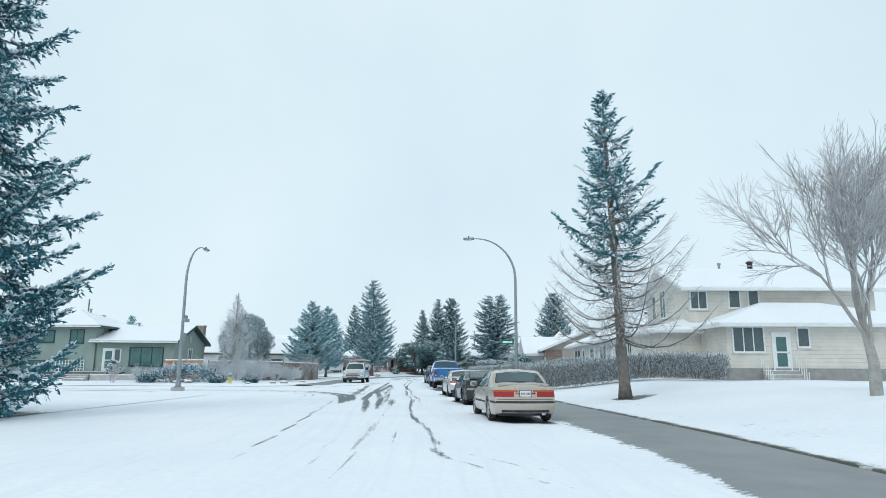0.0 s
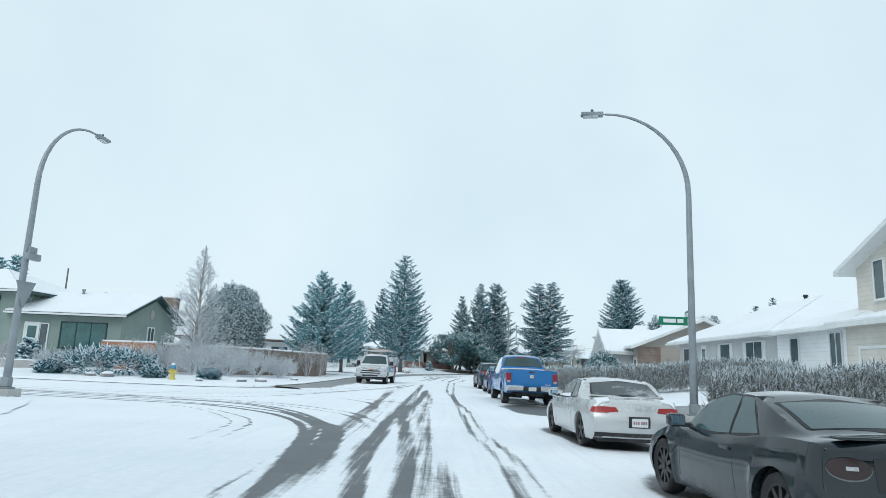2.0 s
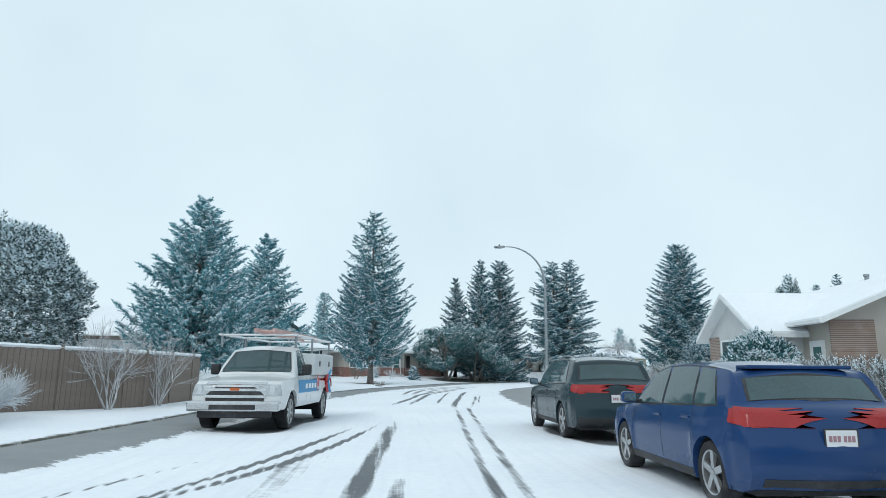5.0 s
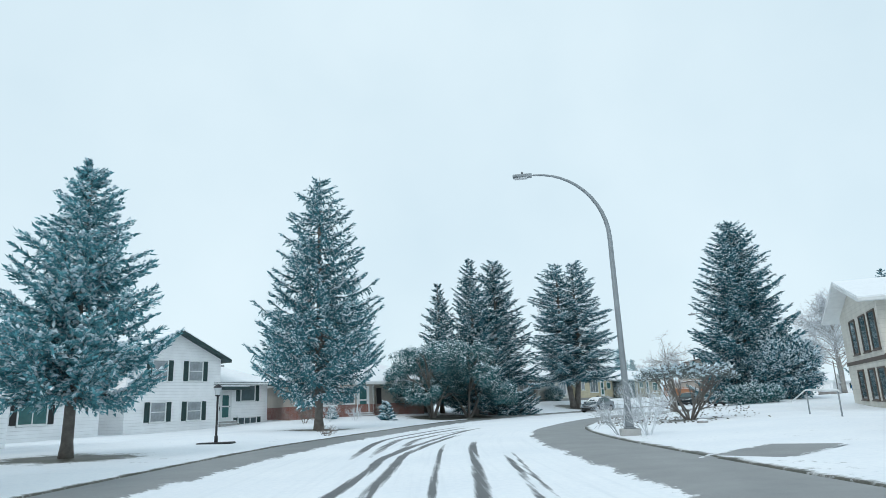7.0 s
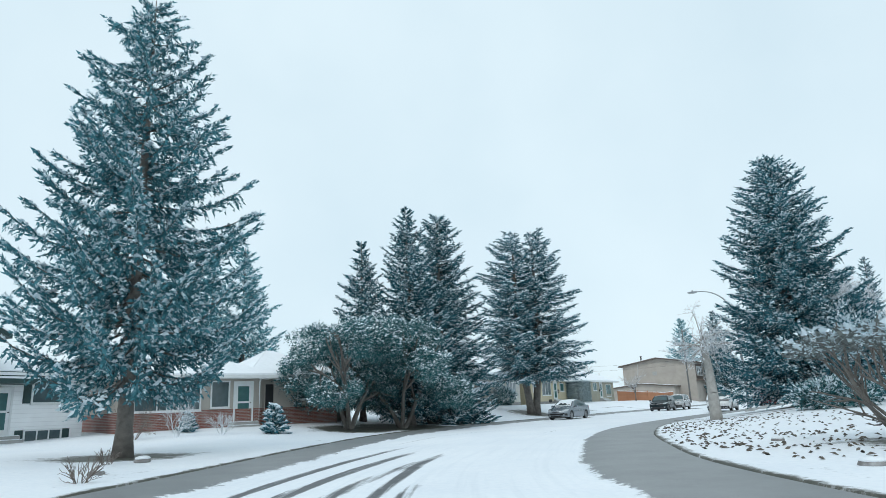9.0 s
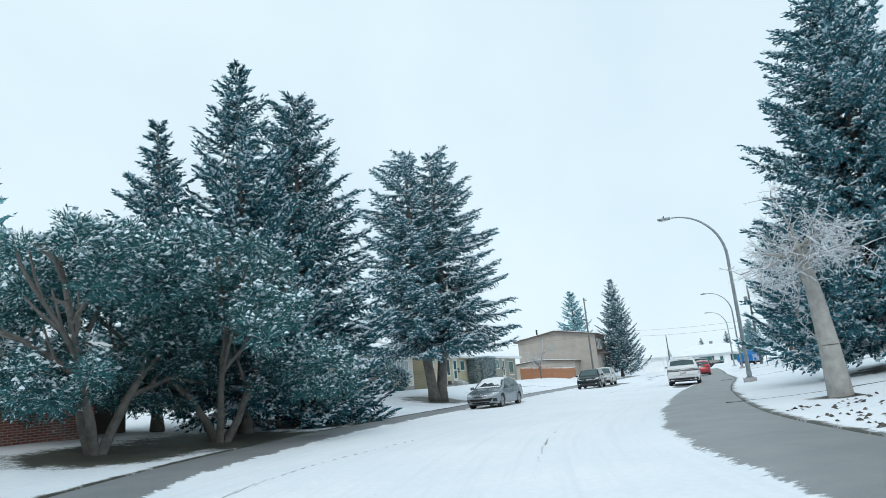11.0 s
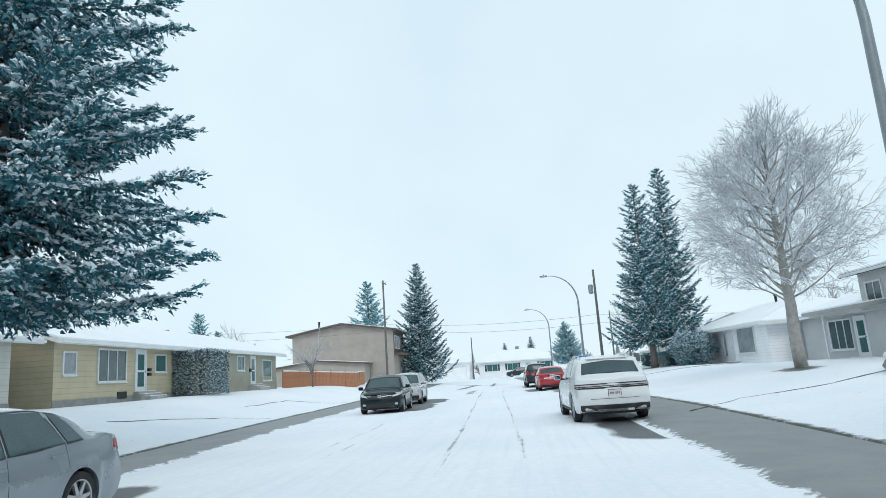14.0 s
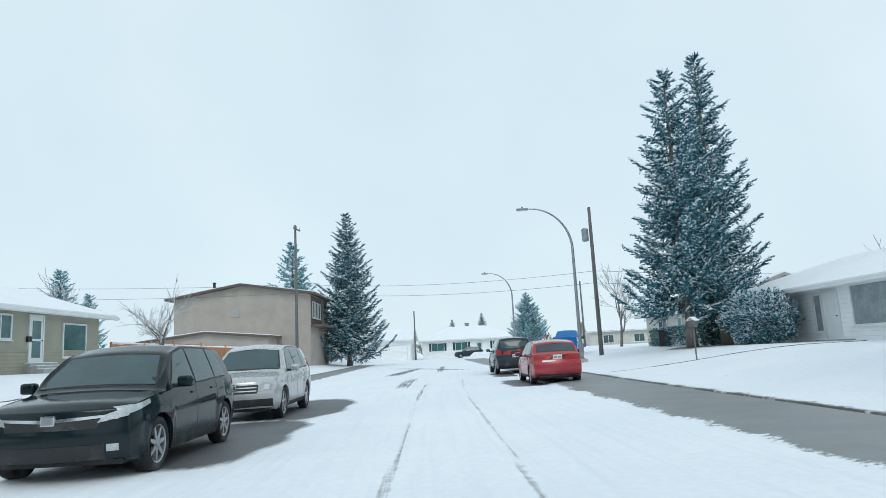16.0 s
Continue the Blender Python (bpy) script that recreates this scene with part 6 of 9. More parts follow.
window(h, 10.9, 1.45, 1.7, 0.9, 0.9, 2)
V, F = tube([(7.1, -0.7, 2.75), (7.2, -0.1, 2.4), (7.2, -0.1, 0.0)], [0.045] * 3, 6)
link_mesh("downspout", V, F, WHITE_TRIM, h)
steps(h, 6.3, 0, -0.1, 0.25, 1.6, 2)
chimney(h, 3.5, 5.0, 4.0, 5.0, 0.5, 0.5), stack(h, 6.0, 4.0, 4.2, 4.7)
part("side_fence", boxes((12.75, 14.4, 2.6, 2.68, -0.2, 1.5)), BROWN_TRIM, h)
# pale, yellow and olive bungalows of the second stretch
def bungalow(u0, u1, n, label, z=None):
    mid = road2((u0 + u1) / 2, n)
    h, w = house_at(road2(u0, n), road2(u1, n), label, lot_z(mid[0], mid[1]) + 0.3)
    part("foundation", boxes((-0.015, w + 0.015, -0.03, 0.01, -0.7, -0.02)), FOUNDATION, h)
    return h, w


h, w = bungalow(-9.5, 5.6, 9.8, "pale sided bungalow with low snowy roof")
body(h, 0, w, 0, 9.0, -0.5, 2.55, 4.1, "x", SIDING_PALE, WHITE_TRIM, 0.8)
for x, ww in ((3.6, 2.0), (6.6, 1.7)):
    window(h, x, 1.25, ww, 0.95, 0, 2, glass=GLASS)
window(h, 12.9, 0.6, 2.1, 1.45, 0, 3, glass=PALE_PANE)
door(h, 10.6, 0.3, 0.95, 2.05, 0)
window(h, 9.4, 0.95, 0.6, 0.9, 0, 1, glass=PALE_PANE)
steps(h, 10.6, 0, -0.15, 0.3, 1.6, 3)
bm = boxes(*[(4.9 + k * 0.18, 4.93 + k * 0.18, -0.16, -0.13, -0.2, 2.3) for k in range(6)], *[(4.88, 5.85, -0.17, -0.14, 0.0 + k * 0.18, 0.03 + k * 0.18) for k in range(13)])
part("trellis", bm, BLACK, h, "black lattice trellis")
for z in (1.45, 1.05):
    part("mailbox", bevelled(boxes((11.35, 11.65, -0.12, -0.0, z, z + 0.2)), 0.02, 1), BLACK, h)
stack(h, 8, 4.5, 4.0, 4.5), chimney(h, 12.0, 5.5, 3.9, 4.6, 0.5, 0.5)

h, w = bungalow(7.6, 21.8, 9.4, "yellow sided bungalow with white windows and snowy roof")
body(h, 0, w, 0, 9.0, -0.5, 2.6, 4.2, "x", SIDING_YELLOW, WHITE_TRIM, 0.75)
window(h, 4.3, 0.75, 2.3, 1.45, 0, 3, glass=GLASS)
window(h, 1.0, 1.1, 0.8, 0.9, 0, 1, glass=PALE_PANE)
door(h, 6.9, 0.15, 0.95, 2.1, 0)
window(h, 9.0, 1.2, 1.1, 0.85, 0, 1, glass=GLASS_GREEN)
steps(h, 7.2, 0, -0.25, 0.15, 1.8, 3)
for z in (1.2, 0.95):
    part("mailbox", bevelled(boxes((7.6, 7.9, -0.12, -0.0, z, z + 0.16)), 0.02, 1), BLACK, h)
part("basement_window", boxes((4.8, 5.6, -0.05, 0.01, -0.15, 0.2)), BLACK, h)
stack(h, 5.0, 5.0, 4.1, 4.7, 0.1, BLACK)

h, w = bungalow(22.3, 36.6, 9.4, "olive stucco and siding bungalow with snowy roof")
body(h, 0, w, 0, 9.0, -0.5, 2.6, 4.1, "x", STUCCO_OLIVE, WHITE_TRIM, 0.7)
part("lower_siding", boxes((-0.02, w + 0.02, -0.04, 0.01, -0.4, 0.75)), siding("olive_lap_siding", (0.33, 0.31, 0.24), 0.16), h)
window(h, 3.0, 1.25, 1.3, 0.95, 0, 2, glass=GLASS_GREEN)
window(h, 6.2, 1.25, 1.3, 0.95, 0, 2, glass=GLASS_GREEN)
door(h, 8.7, 0.15, 0.95, 2.1, 0)
window(h, 11.9, 0.45, 2.0, 1.55, 0, 1, glass=GLASS_GREEN)
steps(h, 9.0, 0, -0.25, 0.15, 2.2, 3)
V, F = tube([(0.15, -0.05, 2.4), (0.15, -0.05, -0.2)], [0.05, 0.05], 6)
link_mesh("downspout", V, F, WHITE_TRIM, h)
stack(h, 4, 4.5, 4.0, 4.4)
part("wall_box", boxes((8.0, 8.3, -0.1, 0, 1.1, 1.35)), BLACK, h)

# tan two-storey house side-on beyond the fence
h, w = house_at(road2(65.0, 16.5), road2(65.0, 3.2), "tan stucco two-storey house with low roof", 0.4)
body(h, 0, w, 0, 11.0, -0.3, 7.2, 8.3, "y", STUCCO_TAN, BROWN_TRIM, 0.7)
body(h, -1.5, w - 3.2, -3.6, -0.05, -0.3, 3.0, 3.6, "y", STUCCO_TAN, BROWN_TRIM, 0.4)
part("upper_cladding", boxes((w - 0.02, w + 0.06, 0.5, 6.5, 4.2, 7.0)), BROWN_TRIM, h)
for y in (1.5, 3.2, 4.9):
    window(h, y, 4.9, 0.9, 1.5, side=("x", w + 0.06, 1), cols=1)
part("balcony", boxes((w, w + 1.3, 0.3, 6.8, 3.9, 4.15)), BROWN_TRIM, h)
part("shutter_vent", boxes((5.6, 6.4, -0.05, 0.01, 5.2, 5.9)), GREY_TRIM, h)
stack(h, 2.6, 4, 7.8, 9.2, 0.14, BLACK)

# right-hand houses of the first stretch
h, w = house_at((14.5, 36.0), (15.5, 36.0), "cream sided two-storey house with low garage wing", 0.75)
body(h, 0, 9.0, 0, 7.0, -0.6, 3.1, 4.1, "hip", SIDING_CREAM, WHITE_TRIM, 0.6)
body(h, 2.5, 14.5, -3.7, 4.5, -0.6, 3.3, 4.7, "hip", SIDING_CREAM, WHITE_TRIM, 0.6, (FOUNDATION, 0.75))
body(h, 2.3, 14.5, 1.2, 10.0, 2.9, 6.0, 7.7, "x", SIDING_CREAM, WHITE_TRIM, 0.7)
garage_door(h, 0, -0.2, 4.6, 2.2, 3.6, SIDING_CREAM, -90)
window(h, 3.75, 1.7, 1.7, 1.35, -3.7, 3)
window(h, 6.9, 2.0, 0.6, 1.0, -3.7, 1)
door(h, 5.6, 0.6, 0.9, 2.1, -3.7)
steps(h, 5.4, -3.7, -0.3, 0.6, 2.0, 4, rail=WHITE_TRIM)
window(h, 2.95, 4.6, 1.0, 1.1, 1.2, 2), window(h, 5.3, 4.7, 0.65, 1.05, 1.2, 1), window(h, 6.55, 4.8, 0.6, 0.95, 1.2, 1)
window(h, 6.2, 4.4, 1.1, 1.9, side=("x", 2.3, -1), cols=2)
window(h, 8.2, 4.4, 0.7, 1.7, side=("x", 2.3, -1), cols=1)
stack(h, 9, 6.5, 7.5, 8.6, 0.2, BLACK), stack(h, 6.5, 6.0, 7.8, 8.4)

h, w = house_at((14.9, 67.2), (14.9, 50.2), "grey stucco bungalow with white shuttered windows")
body(h, 0, w, 0, 10.0, -0.4, 3.3, 5.6, "hip", STUCCO_GREY, WHITE_TRIM, 0.8)
window(h, 2.6, 1.4, 2.9, 1.2, 0, 2)
door(h, 5.6, 0.6, 0.9, 2.1, 0)
window(h, 9.6, 1.3, 1.6, 1.4, 0, 1, shutters=WHITE_TRIM)
window(h, 14.0, 1.3, 2.2, 1.4, 0, 2, shutters=WHITE_TRIM)
body(h, 17.05, 23.7, -0.06, 7.0, -0.4, 3.1, 4.3, "hip", SIDING_WHITE, WHITE_TRIM, 0.6)
window(h, 19.0, 1.3, 0.8, 1.4, -0.06, 1)
window(h, 22.8, 1.2, 0.9, 1.6, -0.06, 2)
stack(h, 9, 5.5, 5.5, 6.2, 0.12, BLACK), stack(h, 12, 4.5, 5.0, 5.4)

h, w = house_at((12.4, 83.5), (12.4, 70.2), "beige bungalow with front gable and brick corner")
body(h, 2.3, w, 0, 10.5, -0.3, 3.4, 5.6, "x", STUCCO_BEIGE, WHITE_TRIM, 0.7)
body(h, 4.8, 11.0, -1.8, 5, -0.3, 3.0, 4.8, "y", STUCCO_GREY, WHITE_TRIM, 0.6)
part("brick_corner", boxes((w - 0.02, w + 0.06, -0.05, 1.8, -0.2, 3.3), (11.05, w + 0.06, -0.07, 0.0, -0.2, 1.2)), BRICK_BROWN, h)
window(h, 7.9, 0.9, 3.0, 1.7, -1.8, 3)
door(h, 12.2, 0.3, 0.95, 2.05, 0)
for x in (4.75, 9.8):
    part("brick_front", boxes((x, x + 1.25, -1.86, -1.8, -0.2, 2.9)), BRICK_BROWN, h)
stack(h, 8, 5, 5.4, 6.0)

h, w = house_at((17.4, 92.3), (28.0, 87.9), "cream raised house with wide eaves and dark windows", 0.1)
body(h, 0, w, 0, 10.0, -0.4, 5.5, 6.9, "x", SIDING_CREAM, WHITE_TRIM, 0.9)
part("band", boxes((-0.03, w + 0.03, -0.05, 0.01, 2.5, 2.75), (-0.05, 0.01, 0, 10, 2.5, 2.7)), BROWN_TRIM, h)
for y in (1.3, 3.6, 6.4):
    window(h, y, 3.1, 1.4, 1.8, side=("x", 0.0, -1), cols=1, casing=BROWN_TRIM)
    window(h, y, 0.6, 1.4, 1.5, side=("x", 0.0, -1), cols=1, casing=BROWN_TRIM)
V, F = tube([(1.3, -0.06, 5.4), (1.3, -0.06, 0)], [0.05, 0.05], 6)
link_mesh("downspout", V, F, WHITE_TRIM, h)
part("foundation", boxes((-0.04, w + 0.04, -0.07, 0.0, -0.4, 0.25)), FOUNDATION, h)
window(h, 7.5, 3.1, 2.2, 1.5, 0, 2)
stack(h, 6, 5, 6.7, 7.2)

# right-hand houses of the second stretch (front faces the road, so their run is reversed)
h, w = house_at(road2(22.3, -28.3), road2(2.0, -28.3), "pale grey split-level house with snowy roofs", 0.75)
body(h, 0, 6.8, 0, 9.0, -0.5, 2.6, 4.1, "x", STUCCO_GREY, GREY_TRIM, 0.5)
body(h, 6.85, 20.0, -0.1, 9.0, -0.5, 4.4, 5.7, "x", STUCCO_GREY, DARK_TRIM, 0.6)
body(h, 4.0, 9.2, -1.5, -0.15, 2.35, 2.5, 2.7, "shed", STUCCO_GREY, GREY_TRIM, 0.25)
for x in (8.1, 10.6, 15.3):
    window(h, x, 2.75, 1.2, 1.0, -0.1, 2)
window(h, 4.2, 0.6, 2.2, 1.5, 0, 3)
door(h, 6.2, 0.1, 0.95, 2.05, 0)
part("porch_post", boxes((5.35, 5.45, -1.5, -1.4, -0.3, 2.4)), WHITE_TRIM, h)
window(h, 12.2, 0.0, 1.7, 1.1, -0.1, 2)
steps(h, 6.2, 0, -0.3, 0.1, 2.2, 3)
V, F = tube([(2, 4, 4.0), (2, 4, 4.6)], [0.4, 0.35], 10)
link_mesh("roof_vent", V, F, GALV, h)
stack(h, 4.4, 4.5, 4.0, 4.9, 0.1, BLACK)

h, w = house_at(road2(39.6, -26.4), road2(22.9, -26.4), "white bungalow with pale door and snowy roof")
body(h, 0, w, 0, 9.0, -0.5, 2.6, 4.1, "hip", SIDING_WHITE, WHITE_TRIM, 0.8)
# reflected sky put into this pane's pale colour
window(h, 13.2, 0.7, 2.8, 1.6, 0, 1, glass=PALE_PANE)
door(h, 10.3, 0.1, 0.95, 2.1, 0, mat=WHITE_TRIM, glass=False)
window(h, 9.35, 0.5, 0.5, 1.6, 0, 1, glass=PALE_PANE)
steps(h, 10.4, 0, -0.3, 0.1, 2.4, 4)
stack(h, 9, 4.2, 3.9, 4.8, 0.1, BLACK)

h, w = house_at(road2(56.0, -27.0), road2(42.5, -27.0), "cream bungalow with carport behind spruces")
body(h, 0, w, 0, 9.0, -0.5, 2.6, 4.2, "x", SIDING_CREAM, GREY_TRIM, 0.7)
window(h, 10.5, 0.9, 1.8, 1.2, 0, 2)
door(h, 7.5, 0.1)
window(h, 4.0, 0.9, 1.8, 1.2, 0, 2)

# houses across the end of the street
h, w = house_at((93.2, 220.6), (105.2, 210.7), "white bungalow with dark green shutters across the junction", 0.2)
body(h, 0, w, 0, 9.0, -0.3, 3.0, 4.9, "hip", SIDING_WHITE, WHITE_TRIM, 0.7)
for x, c in ((2.6, 2), (6.6, 2), (12.9, 2)):
    window(h, x, 1.1, 2.0, 1.2, 0, c, shutters=DARK_TRIM, glass=GLASS_GREEN)
door(h, 9.6, 0.2)
chimney(h, 8.0, 5.5, 4.5, 5.6, 0.7, 0.6)
h, w = house_at((85.6, 223.0), (89.6, 219.1), "white detached garage with snowy roof", 0.2)
body(h, 0, w, 0, 7.0, -0.3, 3.2, 4.8, "x", SIDING_WHITE, WHITE_TRIM, 0.5)
garage_door(h, w / 2, -0.05, 4.3, 2.3, 0, SIDING_WHITE)
h, w = house_at((113.0, 201.0), (124.0, 190.0), "pale bungalow with snowy roof beyond the junction", 0.2)
body(h, 0, w, 0, 9.0, -0.3, 3.0, 4.7, "x", SIDING_PALE, GREY_TRIM, 0.6)
for x in (3, 8, 12):
    window(h, x, 1.0, 1.6, 1.2, 0, 2)
h, w = house_at((-24, 140.0), (-9, 147.0), "white bungalow behind pines", 0.6)
body(h, 0, w, 0, 8.0, -0.3, 2.7, 4.3, "x", SIDING_WHITE, WHITE_TRIM, 0.6)
window(h, 12.0, 0.9, 1.8, 1.2, 0, 2)

# ---------------- fences, yard things ----------------
FENCE = plain("weathered_brown_boards", (0.21, 0.17, 0.145), 0.85, var=0.25, scale=1.5, fine=25, bump=0.4, island=0.15)
FENCE_ORANGE = plain("orange_stained_boards", (0.42, 0.19, 0.1), 0.75, var=0.2, scale=1.5, fine=25, bump=0.3, island=0.12)


def board_fence(label, pts, height, material, board=0.16, cap=True, base=None):
    ob = thing("board_fence", pose(pts[0][0], pts[0][1], 0), label, "fence")
    o = np.array(pts[0], float)
    first = True
    me = None
    for a, b in zip(pts[:-1], pts[1:]):
        a, b = np.array(a, float), np.array(b, float)
        L = np.linalg.norm(b - a)
        d = (b - a) / L
        ang = math.atan2(d[1], d[0])
        n = int(L / board)
        for i in range(n):
            q = a + d * (i + 0.5) * L / n
            z = (lot_z(*q) if base is None else base) - 0.05
            if me is None:
                bm = bevelled(boxes((-board * 0.47, board * 0.47, -0.012, 0.012, 0, height)), 0.005, 1)
                me = part("board", bm, material, ob).data
                bpy.data.objects[ob.children[-1].name].matrix_local = pose(q[0] - o[0], q[1] - o[1], z, 0, 0, math.degrees(ang))
                continue
            pl = new("board", me)
            pl.parent = ob
            pl.matrix_local = pose(q[0] - o[0], q[1] - o[1], z + 0.02 * math.sin(i * 1.7), 0, 0, math.degrees(ang))
        for i in range(int(L / 2.2) + 1):
            q = a + d * min(L, i * 2.2)
            z = lot_z(*q) if base is None else base
            po = part("post", bevelled(boxes((-0.05, 0.05, -0.05, 0.05, -0.2, height + 0.08)), 0.008, 1), material, ob)
            po.matrix_local = pose(q[0] - o[0], q[1] - o[1], z, 0, 0, math.degrees(ang))
        za, zb = (lot_z(*a), lot_z(*b)) if base is None else (base, base)
        if cap:
            v, f = tube([(a[0] - o[0], a[1] - o[1], za + height + 0.03), (b[0] - o[0], b[1] - o[1], zb + height + 0.03)], [0.055, 0.055], 4)
            link_mesh("cap_rail", v, f, ROOF_SNOW, ob, "snow along the fence top")
    return ob


board_fence("weathered brown board fence with snow along its top", [(-21.0, 54.8), (-15.8, 56.3), (-13.2, 63.2), (-13.6, 68.5)], 1.7, FENCE)
board_fence("short reddish board fence beside a green house", [(-25.4, 55.6), (-21.6, 55.2)], 1.75, FENCE_ORANGE)
p0, p1 = road2(37.2, 9.0), road2(46.6, 4.6)
p2 = road2(56.5, 5.5)
board_fence("orange-brown board fence with pale cap", [p0[:2], p1[:2], p2[:2]], 1.45, FENCE_ORANGE, 0.2)
# hydrant
YELLOW = plain("yellow_hydrant_paint", (0.6, 0.5, 0.12), 0.5, var=0.15, bump=0.1)
HYD_BLUE = plain("blue_hydrant_cap", (0.08, 0.3, 0.5), 0.5, var=0.15, bump=0.1)
hy = thing("fire_hydrant", pose(-16.1, 46.3, lot_z(-16.1, 46.3)), "yellow fire hydrant with blue cap and snow", "hydrant")
V, F = tube([(0, 0, -0.05), (0, 0, 0.06), (0, 0, 0.07), (0, 0, 0.5), (0, 0, 0.52)], [0.17, 0.17, 0.12, 0.12, 0.15], 12)
link_mesh("barrel", V, F, YELLOW, hy, smooth=True)
V, F = tube([(0, 0, 0.52), (0, 0, 0.62), (0, 0, 0.7), (0, 0, 0.72)], [0.14, 0.13, 0.07, 0.03], 12)
link_mesh("cap", V, F, HYD_BLUE, hy, smooth=True)
for s in (-1, 1):
    V, F = tube([(s * 0.1, 0, 0.38), (s * 0.2, 0, 0.38), (s * 0.22, 0, 0.38)], [0.07, 0.07, 0.04], 8)
    link_mesh("nozzle", V, F, YELLOW, hy)
V, F = tube([(0, 0, 0.7), (0, 0, 0.76), (0, 0, 0.79)], [0.1, 0.09, 0.03], 10)
link_mesh("snow_cap", V, F, ROOF_SNOW, hy)
# yard lamp of the white house
yl = thing("yard_lamp", pose(-13.0, 87.9, lot_z(-13.0, 87.9)), "black post lantern in a snowy front lawn", "yard lamp")
V, F = tube([(0, 0, -0.1), (0, 0, 0.3), (0, 0, 0.32), (0, 0, 1.85)], [0.07, 0.07, 0.045, 0.04], 10)
link_mesh("post", V, F, BLACK, yl, smooth=True)
V, F = tube([(0, 0, 1.85), (0, 0, 1.88), (0, 0, 2.2), (0, 0, 2.22), (0, 0, 2.34)], [0.07, 0.1, 0.15, 0.19, 0.03], 6)
link_mesh("lantern", V, F, BLACK, yl)
V, F = tube([(0, 0, 1.9), (0, 0, 2.19)], [0.103, 0.153], 6)
link_mesh("lantern_glass", V, F, LAMP_GLASS, yl)
part("bed_edging", bevelled(boxes((-0.7, 0.7, -0.3, 0.3, -0.05, 0.06)), 0.02, 1), BLACK, yl)
# rocks and edging in the corner bed
ROCK = plain("grey_garden_rock", (0.24, 0.23, 0.22), 0.9, var=0.35, scale=3, fine=20, bump=0.6, dust=0.5)


def rock(x, y, s, seed):
    rng = np.random.default_rng(seed)
    bm = bmesh.new()
    bmesh.ops.create_icosphere(bm, subdivisions=2, radius=1.0)
    for v in bm.verts:
        v.co = Vector((v.co.x * s * 1.3, v.co.y * s, v.co.z * s * 0.6)) * (1 + 0.16 * noise.noise(v.co * 1.7 + Vector((seed, 0, 0))))
    me = part("garden_rock", bm, ROCK, None)
    me.matrix_world = pose(x, y, lot_z(x, y) + s * 0.15, 0, 0, rng.uniform(0, 360))
    tagged(me, "grey garden rock half buried in snow", "rock", "garden rocks")
    bm = bmesh.new()
    bmesh.ops.create_icosphere(bm, subdivisions=2, radius=1.0)
    for v in bm.verts:
        v.co = Vector((v.co.x * s * 1.22, v.co.y * s * 0.96, max(-0.3, v.co.z) * s * 0.36 + s * 0.38))
    part("snow_cap", bm, ROOF_SNOW, me, smooth=True)


for i, (x, y, s) in enumerate(((-13.0, 47.4, 0.22), (-12.4, 48.6, 0.26), (-14.6, 46.0, 0.18), (-19.4, 46.3, 0.3), (-20.4, 46.5, 0.22), (-12.0, 53.5, 0.2), (3.6, 88.2, 0.16), (5.8, 93.8, 0.14), (6.4, 87.6, 0.18), (-9.8, 94.4, 0.18), (-9.9, 97.8, 0.2))):
    rock(x, y, s, 200 + i)
# dead leaves and stalks that poke through the snow on the lawn at the bend
LITTER = plain("dead_leaf_litter", (0.1, 0.085, 0.07), 0.9, var=0.3, scale=3, fine=20, bump=0, island=0.4)
rng = np.random.default_rng(77)
spots = np.column_stack([rng.uniform(3.5, 16, 2600), rng.uniform(88, 108, 2600)])
edge = -dist_to(RIGHT, spots)
spots = spots[(edge > 0.25) & (edge < 8) & (rng.uniform(0, 1, len(spots)) < 0.75 * np.exp(-edge / 3.5) + 0.1)]
V, F = [], []
for x, y in spots:
    z, a, r = lot_z(x, y) + 0.02, rng.uniform(0, 6.28), rng.uniform(0.035, 0.1)
    u, w = np.array([math.cos(a), math.sin(a), rng.uniform(-0.1, 0.5)]) * r, np.array([-math.sin(a), math.cos(a), rng.uniform(0, 0.3)]) * r * 0.55
    o, b = np.array([x, y, z]), len(V)
    V += [o - u, o + w, o + u, o - w, o + [0, 0, r * 0.45]]
    F += [(b, b + 1, b + 4), (b + 1, b + 2, b + 4), (b + 2, b + 3, b + 4), (b + 3, b, b + 4)]
tagged(link_mesh("leaf_litter", np.array(V), np.array(F), LITTER), "small dead leaves poking through lawn snow", "leaves", kind="stuff")
# handrail by the walk of the cream raised house
rl = thing("hand_rail", pose(10.8, 85.6, lot_z(10.8, 85.6), 0, 0, 76.6), "white pipe hand rail beside a garden walk", "rail")
for x in (0.0, 3.9):
    V, F = tube([(x, 0, -0.1), (x, 0, 0.92)], [0.03, 0.03], 8)
    link_mesh("post", V, F, GALV, rl, smooth=True)
V, F = tube([(-0.15, 0, 0.9), (0, 0, 0.95), (3.9, 0, 1.0), (4.2, 0, 0.96), (6.4, 0, 0.5)], [0.032] * 5, 8)
link_mesh("pipe", V, F, WHITE_TRIM, rl, smooth=True)
# boulder and stump on the lawn of the grey split-level
p = road2(1.5, -21.5)
rock(p[0], p[1], 0.7, 260)
